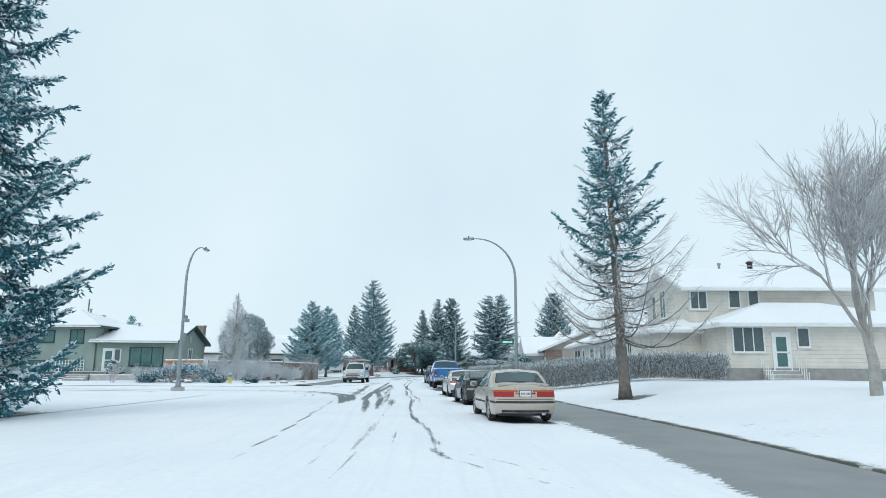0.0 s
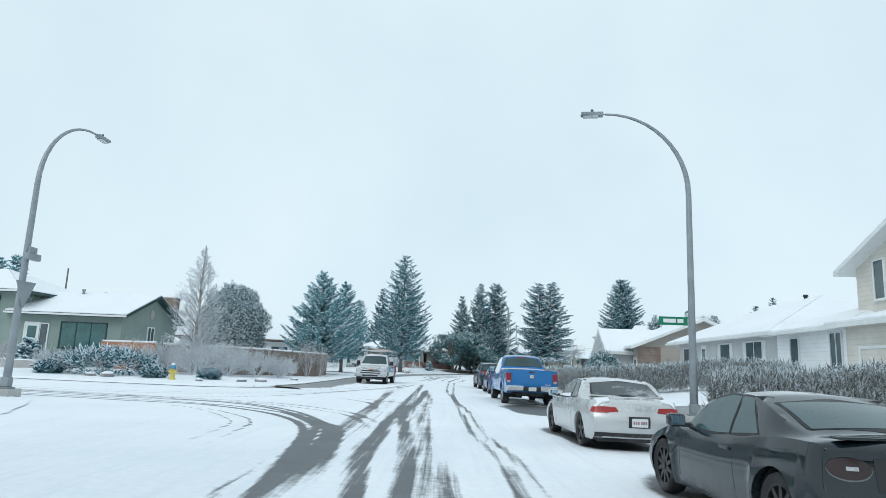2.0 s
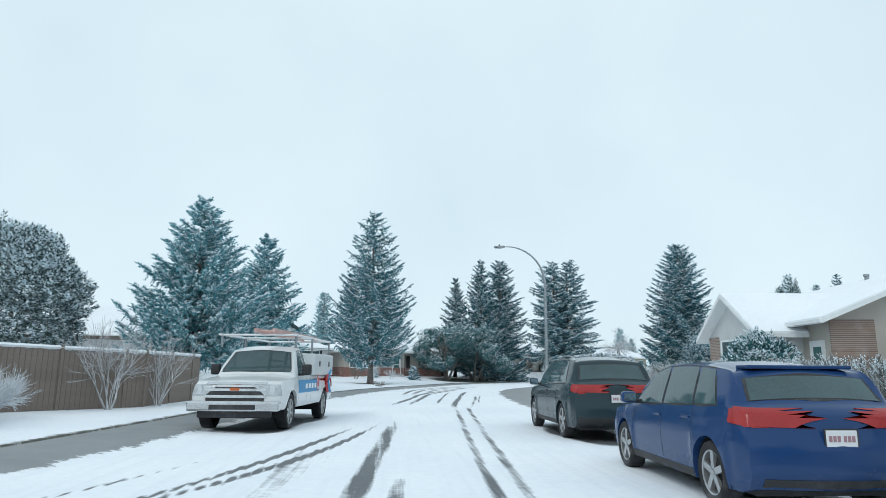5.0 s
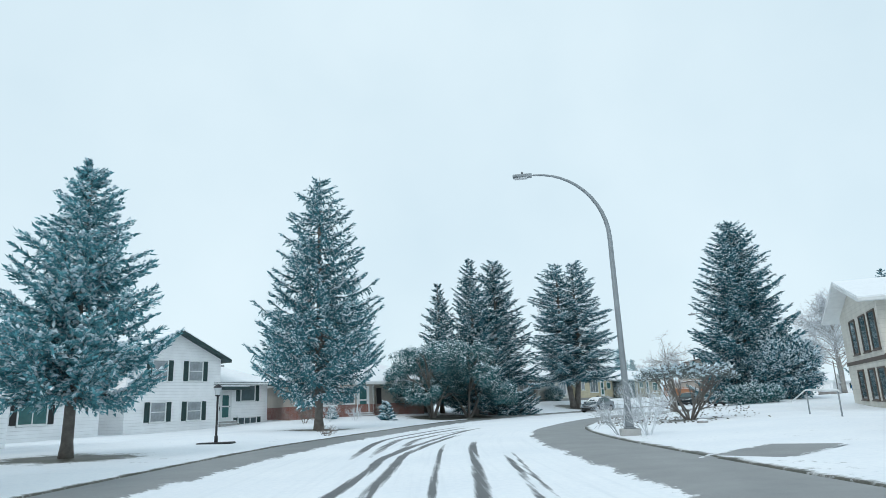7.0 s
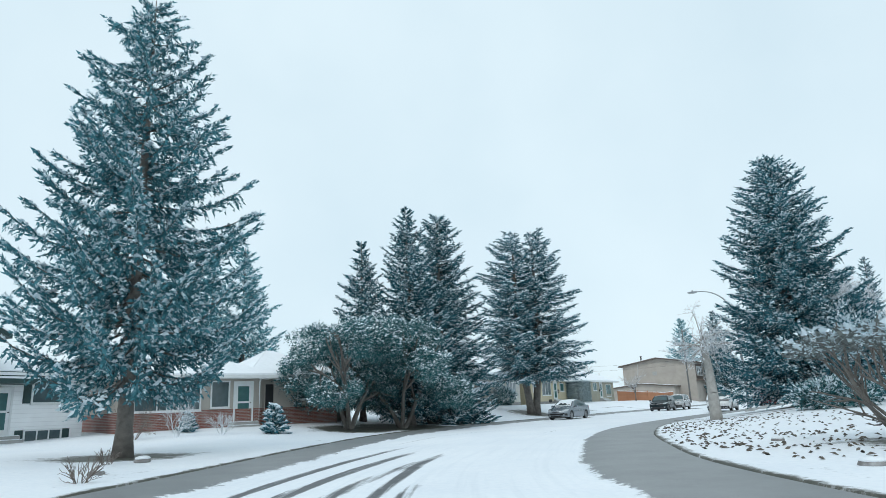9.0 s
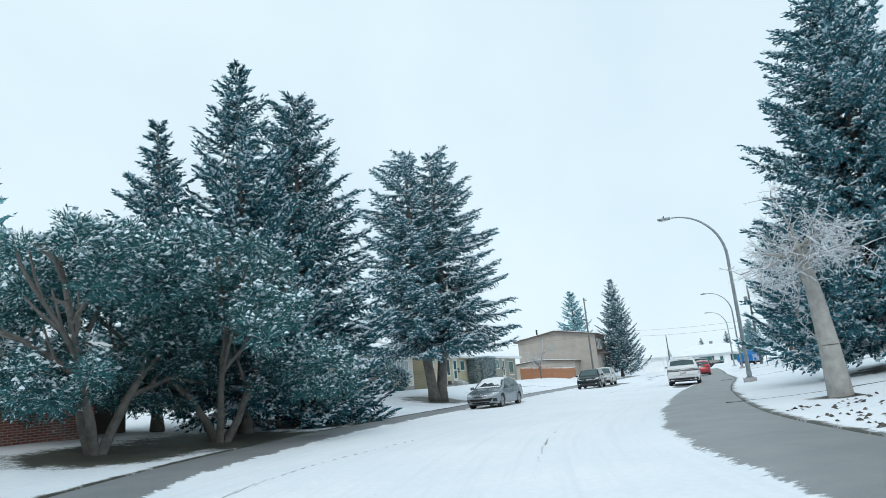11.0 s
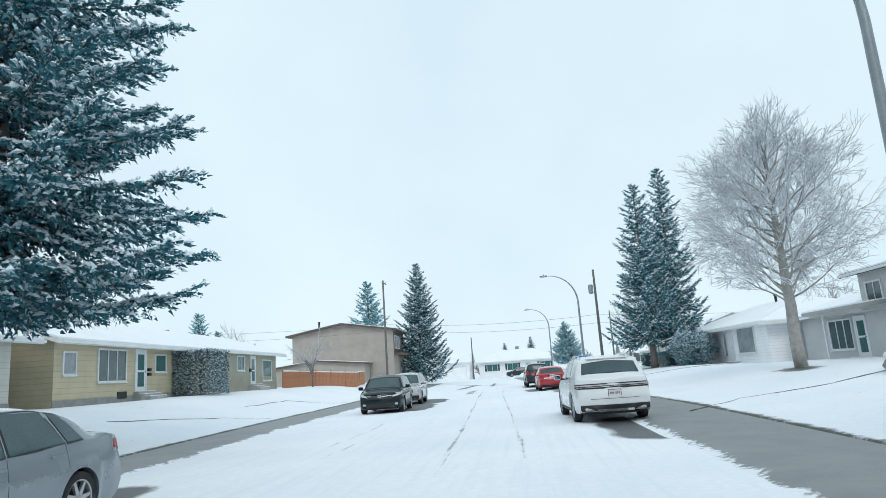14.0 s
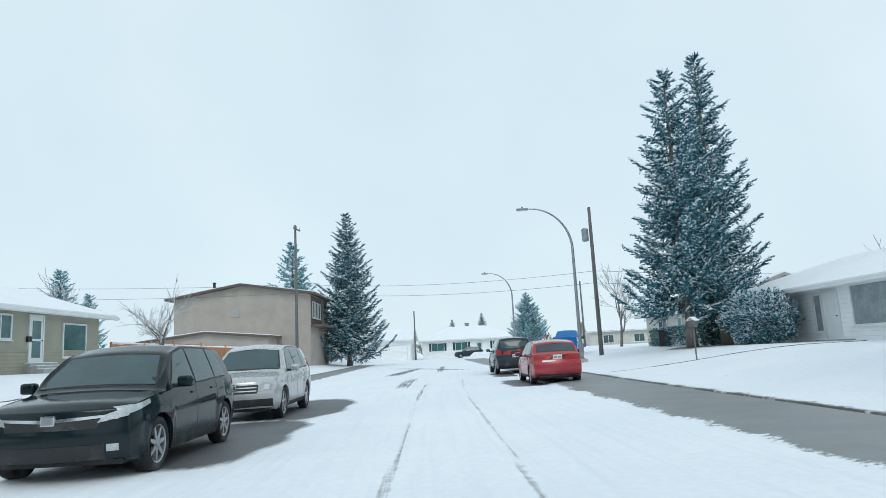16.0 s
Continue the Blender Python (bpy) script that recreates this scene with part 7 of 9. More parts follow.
# wheelie bin and bird box
p = road2(43.5, -24.0)
bn = thing("wheelie_bin", pose(p[0], p[1], lot_z(p[0], p[1]), 0, 0, 20), "black wheeled rubbish bin by a house", "bin")
part("tub", bevelled(boxes((-0.3, 0.3, -0.35, 0.35, 0.05, 1.0)), 0.04), BLACK, bn)
part("lid", bevelled(boxes((-0.33, 0.33, -0.38, 0.38, 1.0, 1.08)), 0.03), BLACK, bn)
p = road2(26.5, -19.0)
bb = thing("bird_house", pose(p[0], p[1], lot_z(p[0], p[1])), "small bird house on a thin post", "bird house")
V, F = tube([(0, 0, -0.1), (0, 0, 1.3)], [0.03, 0.03], 7)
link_mesh("post", V, F, POLE_WOOD, bb)
part("box", bevelled(boxes((-0.14, 0.14, -0.12, 0.12, 1.3, 1.55)), 0.01, 1), POLE_WOOD, bb)
part("roof", prism([[(-0.2, -0.18, 1.55), (0.2, -0.18, 1.55), (0.2, 0, 1.68), (-0.2, 0, 1.68)], [(-0.2, 0, 1.68), (0.2, 0, 1.68), (0.2, 0.18, 1.55), (-0.2, 0.18, 1.55)]], 0.02, 0.03), ROOF_SNOW, bb)


# driveways: bare or snowy slabs that cross the lawns
def driveway(label, a, b, width, snow):
    a, b = np.array(a, float), np.array(b, float)
    L = np.linalg.norm(b - a)
    d = (b - a) / L
    s = np.array([-d[1], d[0]])
    n, k = int(L / 0.4) + 2, int(width / 0.3) + 2
    t, q = np.meshgrid(np.linspace(0, L, n), np.linspace(-width / 2, width / 2, k), indexing="ij")
    xy = a + t.ravel()[:, None] * d + q.ravel()[:, None] * s
    z = np.maximum(lot_height(xy), 0.08) + 0.018 - 0.016 * np.clip(1 - t.ravel() / 0.5, 0, 1)
    i, j = np.meshgrid(np.arange(n - 1), np.arange(k - 1), indexing="ij")
    c = (i * k + j).ravel()
    edge = np.clip((width / 2 - np.abs(q.ravel())) / 0.4, 0, 1)
    ob = link_mesh("driveway", np.column_stack([xy, z]), np.stack([c, c + k, c + k + 1, c + 1], 1), WALKWAY, smooth=True)
    ob.data.attributes.new("cover", "FLOAT", "POINT").data.foreach_set("value", (snow + (0.9 - snow) * (1 - edge) * 0.6).astype(np.float32))
    tagged(ob, label, "driveway", kind="structure")


driveway("partly cleared concrete driveway", (3.6, 39.0), (13.2, 37.2), 4.2, 0.3)
driveway("bare garden path across a snowy lawn", (1.62, 73.7), (3.9, 75.5), 1.7, 0.12)


# dark soil edges where driveways and walks cut the snowy lawns
def lawn_edging(a, b, width=0.16, label="dark bare soil edge between snowy lawn and driveway"):
    a, b = np.array(a[:2], float), np.array(b[:2], float)
    L = np.linalg.norm(b - a)
    d = (b - a) / L
    s = np.array([-d[1], d[0]])
    n = int(L / 0.25) + 2
    t = np.linspace(0, L, n)
    rng = np.random.default_rng(int(abs(a[0] * 31 + a[1] * 17)))
    mid = a + t[:, None] * d + np.outer(0.06 * np.sin(t * 1.7) + rng.normal(0, 0.015, n), s)
    ww = width * (0.5 + 0.3 * np.sin(t * 2.9) + rng.uniform(0, 0.3, n))
    ww *= 0.25 + 0.75 * np.clip(np.minimum(t, L - t) / 0.6, 0, 1)
    rows = [mid - s * ww[:, None] / 2, mid - s * ww[:, None] * 0.2, mid + s * ww[:, None] * 0.2, mid + s * ww[:, None] / 2]
    V = np.stack([np.column_stack([q, np.maximum(lot_height(q), 0.09) + e]) for q, e in zip(rows, (-0.03, 0.016, 0.018, -0.03))], 1).reshape(-1, 3)
    i, j = np.meshgrid(np.arange(n - 1), np.arange(3), indexing="ij")
    c = (i * 4 + j).ravel()
    ob = link_mesh("lawn_edging", V, np.stack([c, c + 4, c + 5, c + 1], 1), SOIL, smooth=True)
    tagged(ob, label, "edging", kind="structure")


SOIL = plain("dark_soil_and_grass", (0.07, 0.065, 0.055), 0.95, var=0.5, scale=3, fine=30, bump=0.5, dust=0.9)
for way in ([(27.6, 130.3), (31.0, 130.9), (33.2, 129.0), (36.2, 127.2)], [(22.7, 147.5), (20.9, 148.1), (16.0, 145.3)], [(31.7, 157.5), (27.8, 158.3), (23.6, 153.2)], [(12.2, 112.2), (17.5, 109.0)], [road2(27.0, -15.6), road2(26.0, -25.5)]):
    for a, b in zip(way[:-1], way[1:]):
        lawn_edging(a, b, 0.15)

# ---------------- vehicles ----------------
def paint(name, base, rough=0.32, metal=0.25, grime=0.35, coat=0.6, gloss=0.5):
    m, nt, bs, tc = fresh(name)
    sep = nt.nodes.new("ShaderNodeSeparateXYZ")
    nt.links.new(tc, sep.inputs[0])
    splash = arith(nt, "MULTIPLY", ramp(nt, sep.outputs[2], 0.25, 0.75, 1.0, 0.15), ramp(nt, noise_tex(nt, 3.5, 6, 0.65, tc), 0.35, 0.75, 0.2, 1.0))
    col = mix_rgb(nt, tuple(c * 0.93 for c in base), base, noise_tex(nt, 0.9, vec=tc))
    col = mix_rgb(nt, col, (0.24, 0.24, 0.24), arith(nt, "MULTIPLY", splash, grime))
    nt.links.new(col, bs.inputs["Base Color"])
    nt.links.new(ramp(nt, splash, 0, 1, rough, min(0.8, rough + 0.4)), bs.inputs["Roughness"])
    bs.inputs["Metallic"].default_value = metal
    bs.inputs["Coat Weight"].default_value, bs.inputs["Coat Roughness"].default_value = coat, 0.1
    bs.inputs["Specular IOR Level"].default_value = gloss
    return m


RUBBER = plain("tyre_rubber", (0.018, 0.018, 0.02), 0.85, var=0.3, scale=6, fine=60, bump=0.3, dust=0.12)
ALLOY = plain("alloy_wheel", (0.42, 0.43, 0.44), 0.35, 0.7, var=0.15, bump=0)
ALLOY_DARK = plain("black_alloy_wheel", (0.03, 0.03, 0.032), 0.4, 0.4, var=0.2, bump=0)
CHROME_DARK = plain("dark_chrome", (0.16, 0.17, 0.18), 0.25, 0.8, var=0.1, bump=0)
MIRROR = plain("mirror_glass", (0.3, 0.42, 0.5), 0.04, 0.9, var=0.1, bump=0)
CHROME = plain("chrome", (0.6, 0.61, 0.62), 0.18, 0.9, var=0.1, bump=0)
CAR_GLASS = plain("car_glass", (0.05, 0.088, 0.096), 0.03, var=0.3, scale=1.5, bump=0)
CAR_GLASS.node_tree.nodes["Principled BSDF"].inputs["IOR"].default_value = 1.5
CAR_GLASS_FROST = plain("frosted_car_glass", (0.06, 0.075, 0.08), 0.2, var=0.3, scale=1.5, fine=20, bump=0, dust=0.75)
CAR_GLASS_FROST.node_tree.nodes["Principled BSDF"].inputs["IOR"].default_value = 1.5
TAIL_RED = plain("red_tail_lens", (0.34, 0.02, 0.02), 0.18, var=0.2, bump=0)
TAIL_AMBER = plain("amber_tail_lens", (0.45, 0.1, 0.02), 0.18, var=0.2, bump=0)
TAIL_SMOKE = plain("smoked_tail_lens", (0.03, 0.016, 0.016), 0.18, var=0.2, bump=0)
HEAD_LENS = plain("headlight_lens", (0.5, 0.53, 0.55), 0.1, 0.2, var=0.3, scale=9, bump=0)
PLASTIC = plain("black_plastic", (0.022, 0.023, 0.025), 0.6, var=0.2, bump=0.05, dust=0.1)
PLATE = plain("white_number_plate", (0.7, 0.71, 0.72), 0.5, var=0.06, bump=0)
PLATE_INK = plain("plate_print", (0.35, 0.2, 0.22), 0.6, var=0.1, bump=0)


def rounded(pts, length, soft):
    """Heights along the vehicle from points of (share from the nose, height), with every corner eased over soft metres."""
    n = 1200
    x = np.linspace(0, length, n)
    y = np.interp(x, [a * length for a, _ in pts], [b for _, b in pts])
    k = max(3, int(soft / length * n) | 1)
    win = np.hanning(k + 2)[1:-1]
    y = np.convolve(np.pad(y, k // 2, mode="reflect", reflect_type="odd"), win / win.sum(), mode="valid")
    return lambda s: np.interp(s, x, y)


def wheel(car, x, y, r, w, rim_mat, spokes=5):
    s = 1 if x > 0 else -1
    prof = [(r * 0.66, -w / 2 * 0.8), (r * 0.88, -w / 2), (r * 0.97, -w / 2 * 0.85), (r, -w / 2 * 0.5), (r, w / 2 * 0.5), (r * 0.97, w / 2 * 0.85), (r * 0.88, w / 2), (r * 0.66, w / 2 * 0.8)]
    n = 28
    V = [(px, pr * math.cos(2 * math.pi * k / n), pr * math.sin(2 * math.pi * k / n)) for k in range(n) for pr, px in prof]
    m = len(prof)
    F = [(k * m + i, k * m + i + 1, ((k + 1) % n) * m + i + 1, ((k + 1) % n) * m + i) for k in range(n) for i in range(m - 1)]
    ob = link_mesh("wheel", V, F, RUBBER, car, "black tyre dusted with slush", smooth=True)
    ob.location = (x, y, r)
    rr = r * 0.7
    xo = s * w * 0.38
    bm = bmesh.new()
    ring = []
    for rad, dx in ((rr, xo + s * 0.012), (rr * 0.93, xo + s * 0.004), (rr * 0.9, -xo * 0.4)):
        ring.append([bm.verts.new((dx, rad * math.cos(2 * math.pi * k / n), rad * math.sin(2 * math.pi * k / n))) for k in range(n)])
    for a, b in zip(ring[:-1], ring[1:]):
        for k in range(n):
            bm.faces.new((a[k], a[(k + 1) % n], b[(k + 1) % n], b[k]))
    for k in range(spokes):
        a = 2 * math.pi * k / spokes + 0.3
        c, sn = math.cos(a), math.sin(a)
        pts = []
        for rad, hw in ((rr * 0.1, rr * 0.15), (rr * 0.94, rr * (0.15 if spokes < 7 else 0.08))):
            for q in (-hw, hw):
                pts.append((rad * c - q * sn, rad * sn + q * c))
        v = [bm.verts.new((xo + dx * (1.0 if i > 1 else 0.3), py, pz)) for dx in (0.0, -s * 0.05) for i, (py, pz) in enumerate(pts)]
        for f in ((0, 1, 3, 2), (4, 6, 7, 5), (0, 4, 5, 1), (2, 3, 7, 6), (0, 2, 6, 4), (1, 5, 7, 3)):
            bm.faces.new([v[i] for i in f])
    bmesh.ops.recalc_face_normals(bm, faces=bm.faces[:])
    part("rim", bm, rim_mat, ob)
    V, F = tube([(xo * 0.2, 0, 0), (xo * 0.3, 0, 0)], [rr * 0.92, rr * 0.92], 20)
    link_mesh("brake_disc", V, F, BRAKE, ob)
    V, F = tube([(xo * 0.6, 0, 0), (xo + s * 0.006, 0, 0), (xo + s * 0.01, 0, 0)], [rr * 0.2, rr * 0.18, rr * 0.1], 12)
    link_mesh("hub_cap", V, F, rim_mat, ob)
    return ob


class Vehicle:
    """A car facing +y of its own axes, its origin on the ground at the middle. Its painted skin is one loft; glass, lights and trim are thin shells laid on that skin.
    Places along the car are shares of its length from the nose."""

    def __init__(self, name, label, x, y, heading, L, W, base, fo, shoulder, top, colour, nose=((0.2, 0.1), (0.4, 0.0), (0.7, 0.06)), tail=((0.2, 0.1), (0.4, 0.0), (0.6, 0.02), (0.9, 0.1)), plan=((0, 0.9), (0.06, 0.96), (0.2, 1.0), (0.8, 1.0), (0.94, 0.97), (1, 0.92)), r=0.32, sill=0.21, rim=None, spokes=5, tumble=0.36, tyre_w=0.215, soft=0.2, bow=(0.16, 0.11), arch=1.12, flare=0.012, category="car", glass=None, z=0.015):
        self.L, self.W, self.yf, self.colour, self.glass = L, W, L / 2, colour, glass or CAR_GLASS
        self.car = thing(name, pose(x, y, z, 0, 0, heading), label, category, "parked vehicles")
        self.zs, self.zt, self.pw = rounded(shoulder, L, soft), rounded(top, L, soft), rounded([(a, b * W / 2) for a, b in plan], L, 0.25)
        self.tumble, self.sill = tumble, sill
        wy = (fo, fo + base)
        R = r * arch
        yf = self.yf
        S = [np.linspace(0, L, 84), [0.012, 0.03, L - 0.012, L - 0.03]]
        for c in wy:
            S += [c + R * np.cos(np.linspace(0, math.pi, 15)), [c - R - 0.004, c + R + 0.004, c - R - 0.05, c + R + 0.05]]
        S = np.unique(np.concatenate(S))
        S = S[(S >= 0) & (S <= L)]
        nz, nw = [a for a, _ in nose], [b for _, b in nose]
        tz, tw = [a for a, _ in tail], [b for _, b in tail]
        fz = np.array([0, 0.05, 0.13, 0.24, 0.36, 0.48, 0.58, 0.66, 0.74, 0.83, 0.91, 0.97, 1.0])
        rows = []
        for s in S:
            w, zs, zt = float(self.pw(s)), float(self.zs(s)), float(self.zt(s))
            low, lip = sill + 0.05 * max(0, 1 - min(s, L - s) / 0.2), 0.0
            for c in wy:
                d = abs(s - c)
                if d <= R + 1e-6:
                    low = max(low, min(zs - 0.1, r + math.sqrt(max(0.0, R * R - d * d))))
                if d < R * 1.25:
                    lip = flare * min(1, (R * 1.25 - d) / (0.2 * R))
            zz = low + (zs - low) * fz
            sec = [(w * 0.72, low + 0.02), (w * 0.9, low + 0.004)]
            for zq in zz:
                f = (zq - sill) / (zs - sill)
                sec.append((w * np.interp(f, [0, 0.1, 0.3, 0.5, 0.66, 0.7, 0.85, 1], [0.94, 0.97, 0.99, 1.0, 1.0, 0.992, 0.978, 0.95]) + lip * np.clip((0.75 - f) / 0.3, 0, 1), zq))
            hg, wb = max(0.0, zt - zs), w * 0.95
            k = float(np.clip(hg / 0.32, 0, 1))
            k = k * k * (3 - 2 * k)
            wr = self.roof_half(s)
            up = [(wb - (wb - wr) * g**1.15, zs + hg * g * 0.93) for g in (0.1, 0.3, 0.52, 0.74, 0.9)] + [(wr - 0.015, zs + hg * 0.925), (wr - 0.05, zt - 0.055 * 0.9), (wr * 0.82, zt - 0.05 * 0.67), (wr * 0.55, zt - 0.05 * 0.3), (wr * 0.27, zt - 0.05 * 0.07), (0.0, zt)]
            qs = np.array([0.02, 0.045, 0.08, 0.12, 0.16, 0.22, 0.3, 0.45, 0.62, 0.81, 1.0])
            for (ux, uz), q in zip(up, qs):
                hx, hz = wb * (1 - q), zs + hg * (1 - (1 - q) ** 2.2)
                sec.append((hx + (ux - hx) * k, hz + (uz - hz) * k))
            rows.append(sec)
        ns = len(rows[0])
        m = 2 * ns - 1

        def placed(s, px, pz):
            hw = max(0.3, float(self.pw(s)))
            a, b = math.exp(-s / 0.42), math.exp(-(L - s) / 0.42)
            a2, b2 = math.exp(-s / 0.3), math.exp(-(L - s) / 0.3)
            q = s + (bow[0] * a - bow[1] * b) * (px / hw) ** 2 + float(np.interp(pz, nz, nw)) * a2 - float(np.interp(pz, tz, tw)) * b2
            return (px, yf - q, pz)

        V, F = [], []
        for s, sec in zip(S, rows):
            V += [placed(s, -px, pz) for px, pz in sec] + [placed(s, px, pz) for px, pz in sec[-2::-1]]
        for i in range(len(S) - 1):
            F += [(i * m + j, i * m + j + 1, (i + 1) * m + j + 1, (i + 1) * m + j) for j in range(m - 1)]
        # closed ends, as bowed grids between the two flanks
        side = ns - 11
        for i, flip in ((0, True), (len(S) - 1, False)):
            sec = rows[i]
            cols = [sec[ns - 1 - c][0] / sec[side - 1][0] for c in range(11)]
            fr = [-c for c in cols[::-1]] + cols[1:]
            fr = [-1.0] + fr + [1.0]
            grid = []
            for j in range(side):
                row = []
                for c, q in enumerate(fr):
                    if j == side - 1 and 0 < c < len(fr) - 1:
                        row.append(i * m + side + c - 1)
                    elif c == 0:
                        row.append(i * m + j)
                    elif c == len(fr) - 1:
                        row.append(i * m + m - 1 - j)
                    else:
                        V.append(placed(S[i], sec[j][0] * q, sec[j][1]))
                        row.append(len(V) - 1)
                grid.append(row)
            for j in range(side - 1):
                for c in range(len(fr) - 1):
                    f = (grid[j][c], grid[j][c + 1], grid[j + 1][c + 1], grid[j + 1][c])
                    F.append(f if flip is False else f[::-1])
        F = [f for f in F if len(set(f)) == len(f)]
        ob = link_mesh("body", V, F, colour, self.car, smooth=True)
        bm = bmesh.new()
        bm.from_mesh(ob.data)
        bmesh.ops.recalc_face_normals(bm, faces=bm.faces[:])
        bm.to_mesh(ob.data)
        bm.free()
        ob.data.set_sharp_from_angle(angle=radians(42))
        self.tree = BVHTree.FromPolygons([Vector(v) for v in V], F)
        part("underbody", boxes((-W / 2 + 0.2, W / 2 - 0.2, -yf + 0.3, yf - 0.3, sill - 0.03, sill + 0.3)), PLASTIC, self.car)
        for sg in (-1, 1):
            for c in wy:
                wheel(self.car, sg * (W / 2 - tyre_w / 2 - 0.012), yf - c, r, tyre_w, rim or ALLOY, spokes)
                V2, F2 = tube([(sg * 0.25, yf - c, r), (sg * (W / 2 - 0.05), yf - c, r)], [R * 1.0, R * 1.0], 22, False)
                keep = [f for f in F2 if min(V2[v][2] for v in f) > r * 0.6]
                V2 = np.vstack([V2, [(sg * 0.25, yf - c, r * 0.7)]])
                keep += [(f[0], f[1], len(V2) - 1) for f in keep]
                link_mesh("wheel_well", V2, keep, WELL, self.car)

    def roof_half(self, s):
        w, zs, zt = float(self.pw(s)), float(self.zs(s)), float(self.zt(s))
        return max(0.3, w * 0.95 - self.tumble * max(0.0, zt - zs))

    def on_skin(self, a, b, view, sg):
        if view == "side":
            o, d = Vector((sg * 2.0, self.yf - a, b)), Vector((-sg, 0, 0))
        elif view == "top":
            o, d = Vector((a * sg, self.yf - b, 3.0)), Vector((0, 0, -1))
        else:
            q = 1 if view == "front" else -1
            o, d = Vector((a * sg, q * (self.yf + 1), b)), Vector((0, -q, 0))
        p, n, _, _ = self.tree.ray_cast(o, d)
        if p is None:
            p, n, _, _ = self.tree.find_nearest(o + d * (1.0 if view != "side" else 1.2))
        if n.dot(d) > 0:
            n = -n
        return p, n

    def shell(self, nm, sheets, mat, sg=1, out=0.004, parent=None, label="", nu=10, nv=5, grow_by=0.0):
        """A thin shell on the skin. sheets: (view, lower edge, upper edge), each edge a row of places: (metres from the nose, height) for a side, (x, height) for an end, (x, metres from the nose) from above."""
        V, F = [], []
        for view, lo, hi in sheets:
            lo, hi = np.array(lo, float), np.array(hi, float)
            if grow_by:
                c = np.vstack([lo, hi]).mean(0)
                lo, hi = [e + grow_by * (e - c) / (np.linalg.norm(e - c, axis=1)[:, None] + 1e-9) * np.array([1.0, 1.0]) for e in (lo, hi)]

            def even(e):
                d = np.concatenate([[0], np.cumsum(np.linalg.norm(np.diff(e, axis=0), axis=1))])
                t = np.linspace(0, d[-1], nu)
                return np.column_stack([np.interp(t, d, e[:, k]) for k in (0, 1)])

            lo, hi = even(lo), even(hi)
            base = len(V)
            hits = [[self.on_skin(*(lo[i] + (hi[i] - lo[i]) * j / (nv - 1)), view, sg) for i in range(nu)] for j in range(nv)]
            for row in hits:
                V += [tuple(p + n * out) for p, n in row]
            edge = [(0, i) for i in range(nu)] + [(j, nu - 1) for j in range(1, nv)] + [(nv - 1, i) for i in range(nu - 2, -1, -1)] + [(j, 0) for j in range(nv - 2, 0, -1)]
            rim0 = len(V)
            V += [tuple(hits[j][i][0] - hits[j][i][1] * 0.01) for j, i in edge]
            f = [(base + j * nu + i, base + j * nu + i + 1, base + (j + 1) * nu + i + 1, base + (j + 1) * nu + i) for j in range(nv - 1) for i in range(nu - 1)]
            ne = len(edge)
            for q in range(ne):
                (j0, i0), (j1, i1) = edge[q], edge[(q + 1) % ne]
                f.append((base + j0 * nu + i0, rim0 + q, rim0 + (q + 1) % ne, base + j1 * nu + i1))
            F += f
        bm = bmesh.new()
        me = bpy.data.meshes.new(nm)
        me.from_pydata(V, [], F)
        bm.from_mesh(me)
        bpy.data.meshes.remove(me)
        bmesh.ops.recalc_face_normals(bm, faces=bm.faces[:])
        ob = part(nm, bm, mat, parent or self.car, label, smooth=True)
        ob.data.set_sharp_from_angle(angle=radians(40))
        return ob

    def both(self, nm, sheets, mat, **more):
        return [self.shell(nm, sheets, mat, sg, **more) for sg in (-1, 1)]

    def side_glass(self, panes, lift=0.025, share=0.86, trim=True, mat=None):
        """panes: shares (foot front, foot back, head front, head back)."""
        L = self.L
        for a, b, c, d in panes:
            lo = [(s * L, float(self.zs(s * L)) + lift) for s in np.linspace(a, b, 6)]
            hi = [(s * L, float(self.zs(s * L)) + max(lift + 0.02, share * (float(self.zt(s * L)) - float(self.zs(s * L))))) for s in np.linspace(c, d, 6)]
            for sg in (-1, 1):
                if trim:
                    self.shell("window_trim", [("side", lo, hi)], PLASTIC, sg, 0.003, grow_by=0.028, nu=12)
                self.shell("side_window", [("side", lo, hi)], mat or self.glass, sg, 0.007, nu=12)

    def screen(self, nm, view, foot, head, kb=0.84, kt=0.84, mat=None, low=0.0):
        L = self.L
        zb, zt = float(self.zt(foot * L)) + 0.015 + low, float(self.zt(head * L)) - 0.03
        wb, wt = float(self.pw(foot * L)) * 0.95 * kb, self.roof_half(head * L) * kt
        lo = [(x * wb, zb - 0.03 * x * x) for x in np.linspace(-1, 1, 9)]
        hi = [(x * wt, zt - 0.03 * x * x) for x in np.linspace(-1, 1, 9)]
        self.shell("window_trim", [(view, lo, hi)], PLASTIC, 1, 0.003, grow_by=0.03, nu=16, nv=8)
        return self.shell(nm, [(view, lo, hi)], mat or self.glass, 1, 0.007, nu=16, nv=8)

    def seam(self, s0, z0, s1, z1):
        L = self.L
        self.both("door_seam", [("side", [(s0 * L - 0.004, z0), (s0 * L + 0.004, z0)], [(s1 * L - 0.004, z1), (s1 * L + 0.004, z1)])], PLASTIC, out=0.0015, nu=2, nv=9)

    def strip_line(self, nm, s0, s1, z0, z1, h, mat, out=0.006):
        L = self.L
        self.both(nm, [("side", [(s0 * L, z0), (s1 * L, z1)], [(s0 * L, z0 + h), (s1 * L, z1 + h)])], mat, out=out, nu=16, nv=3)

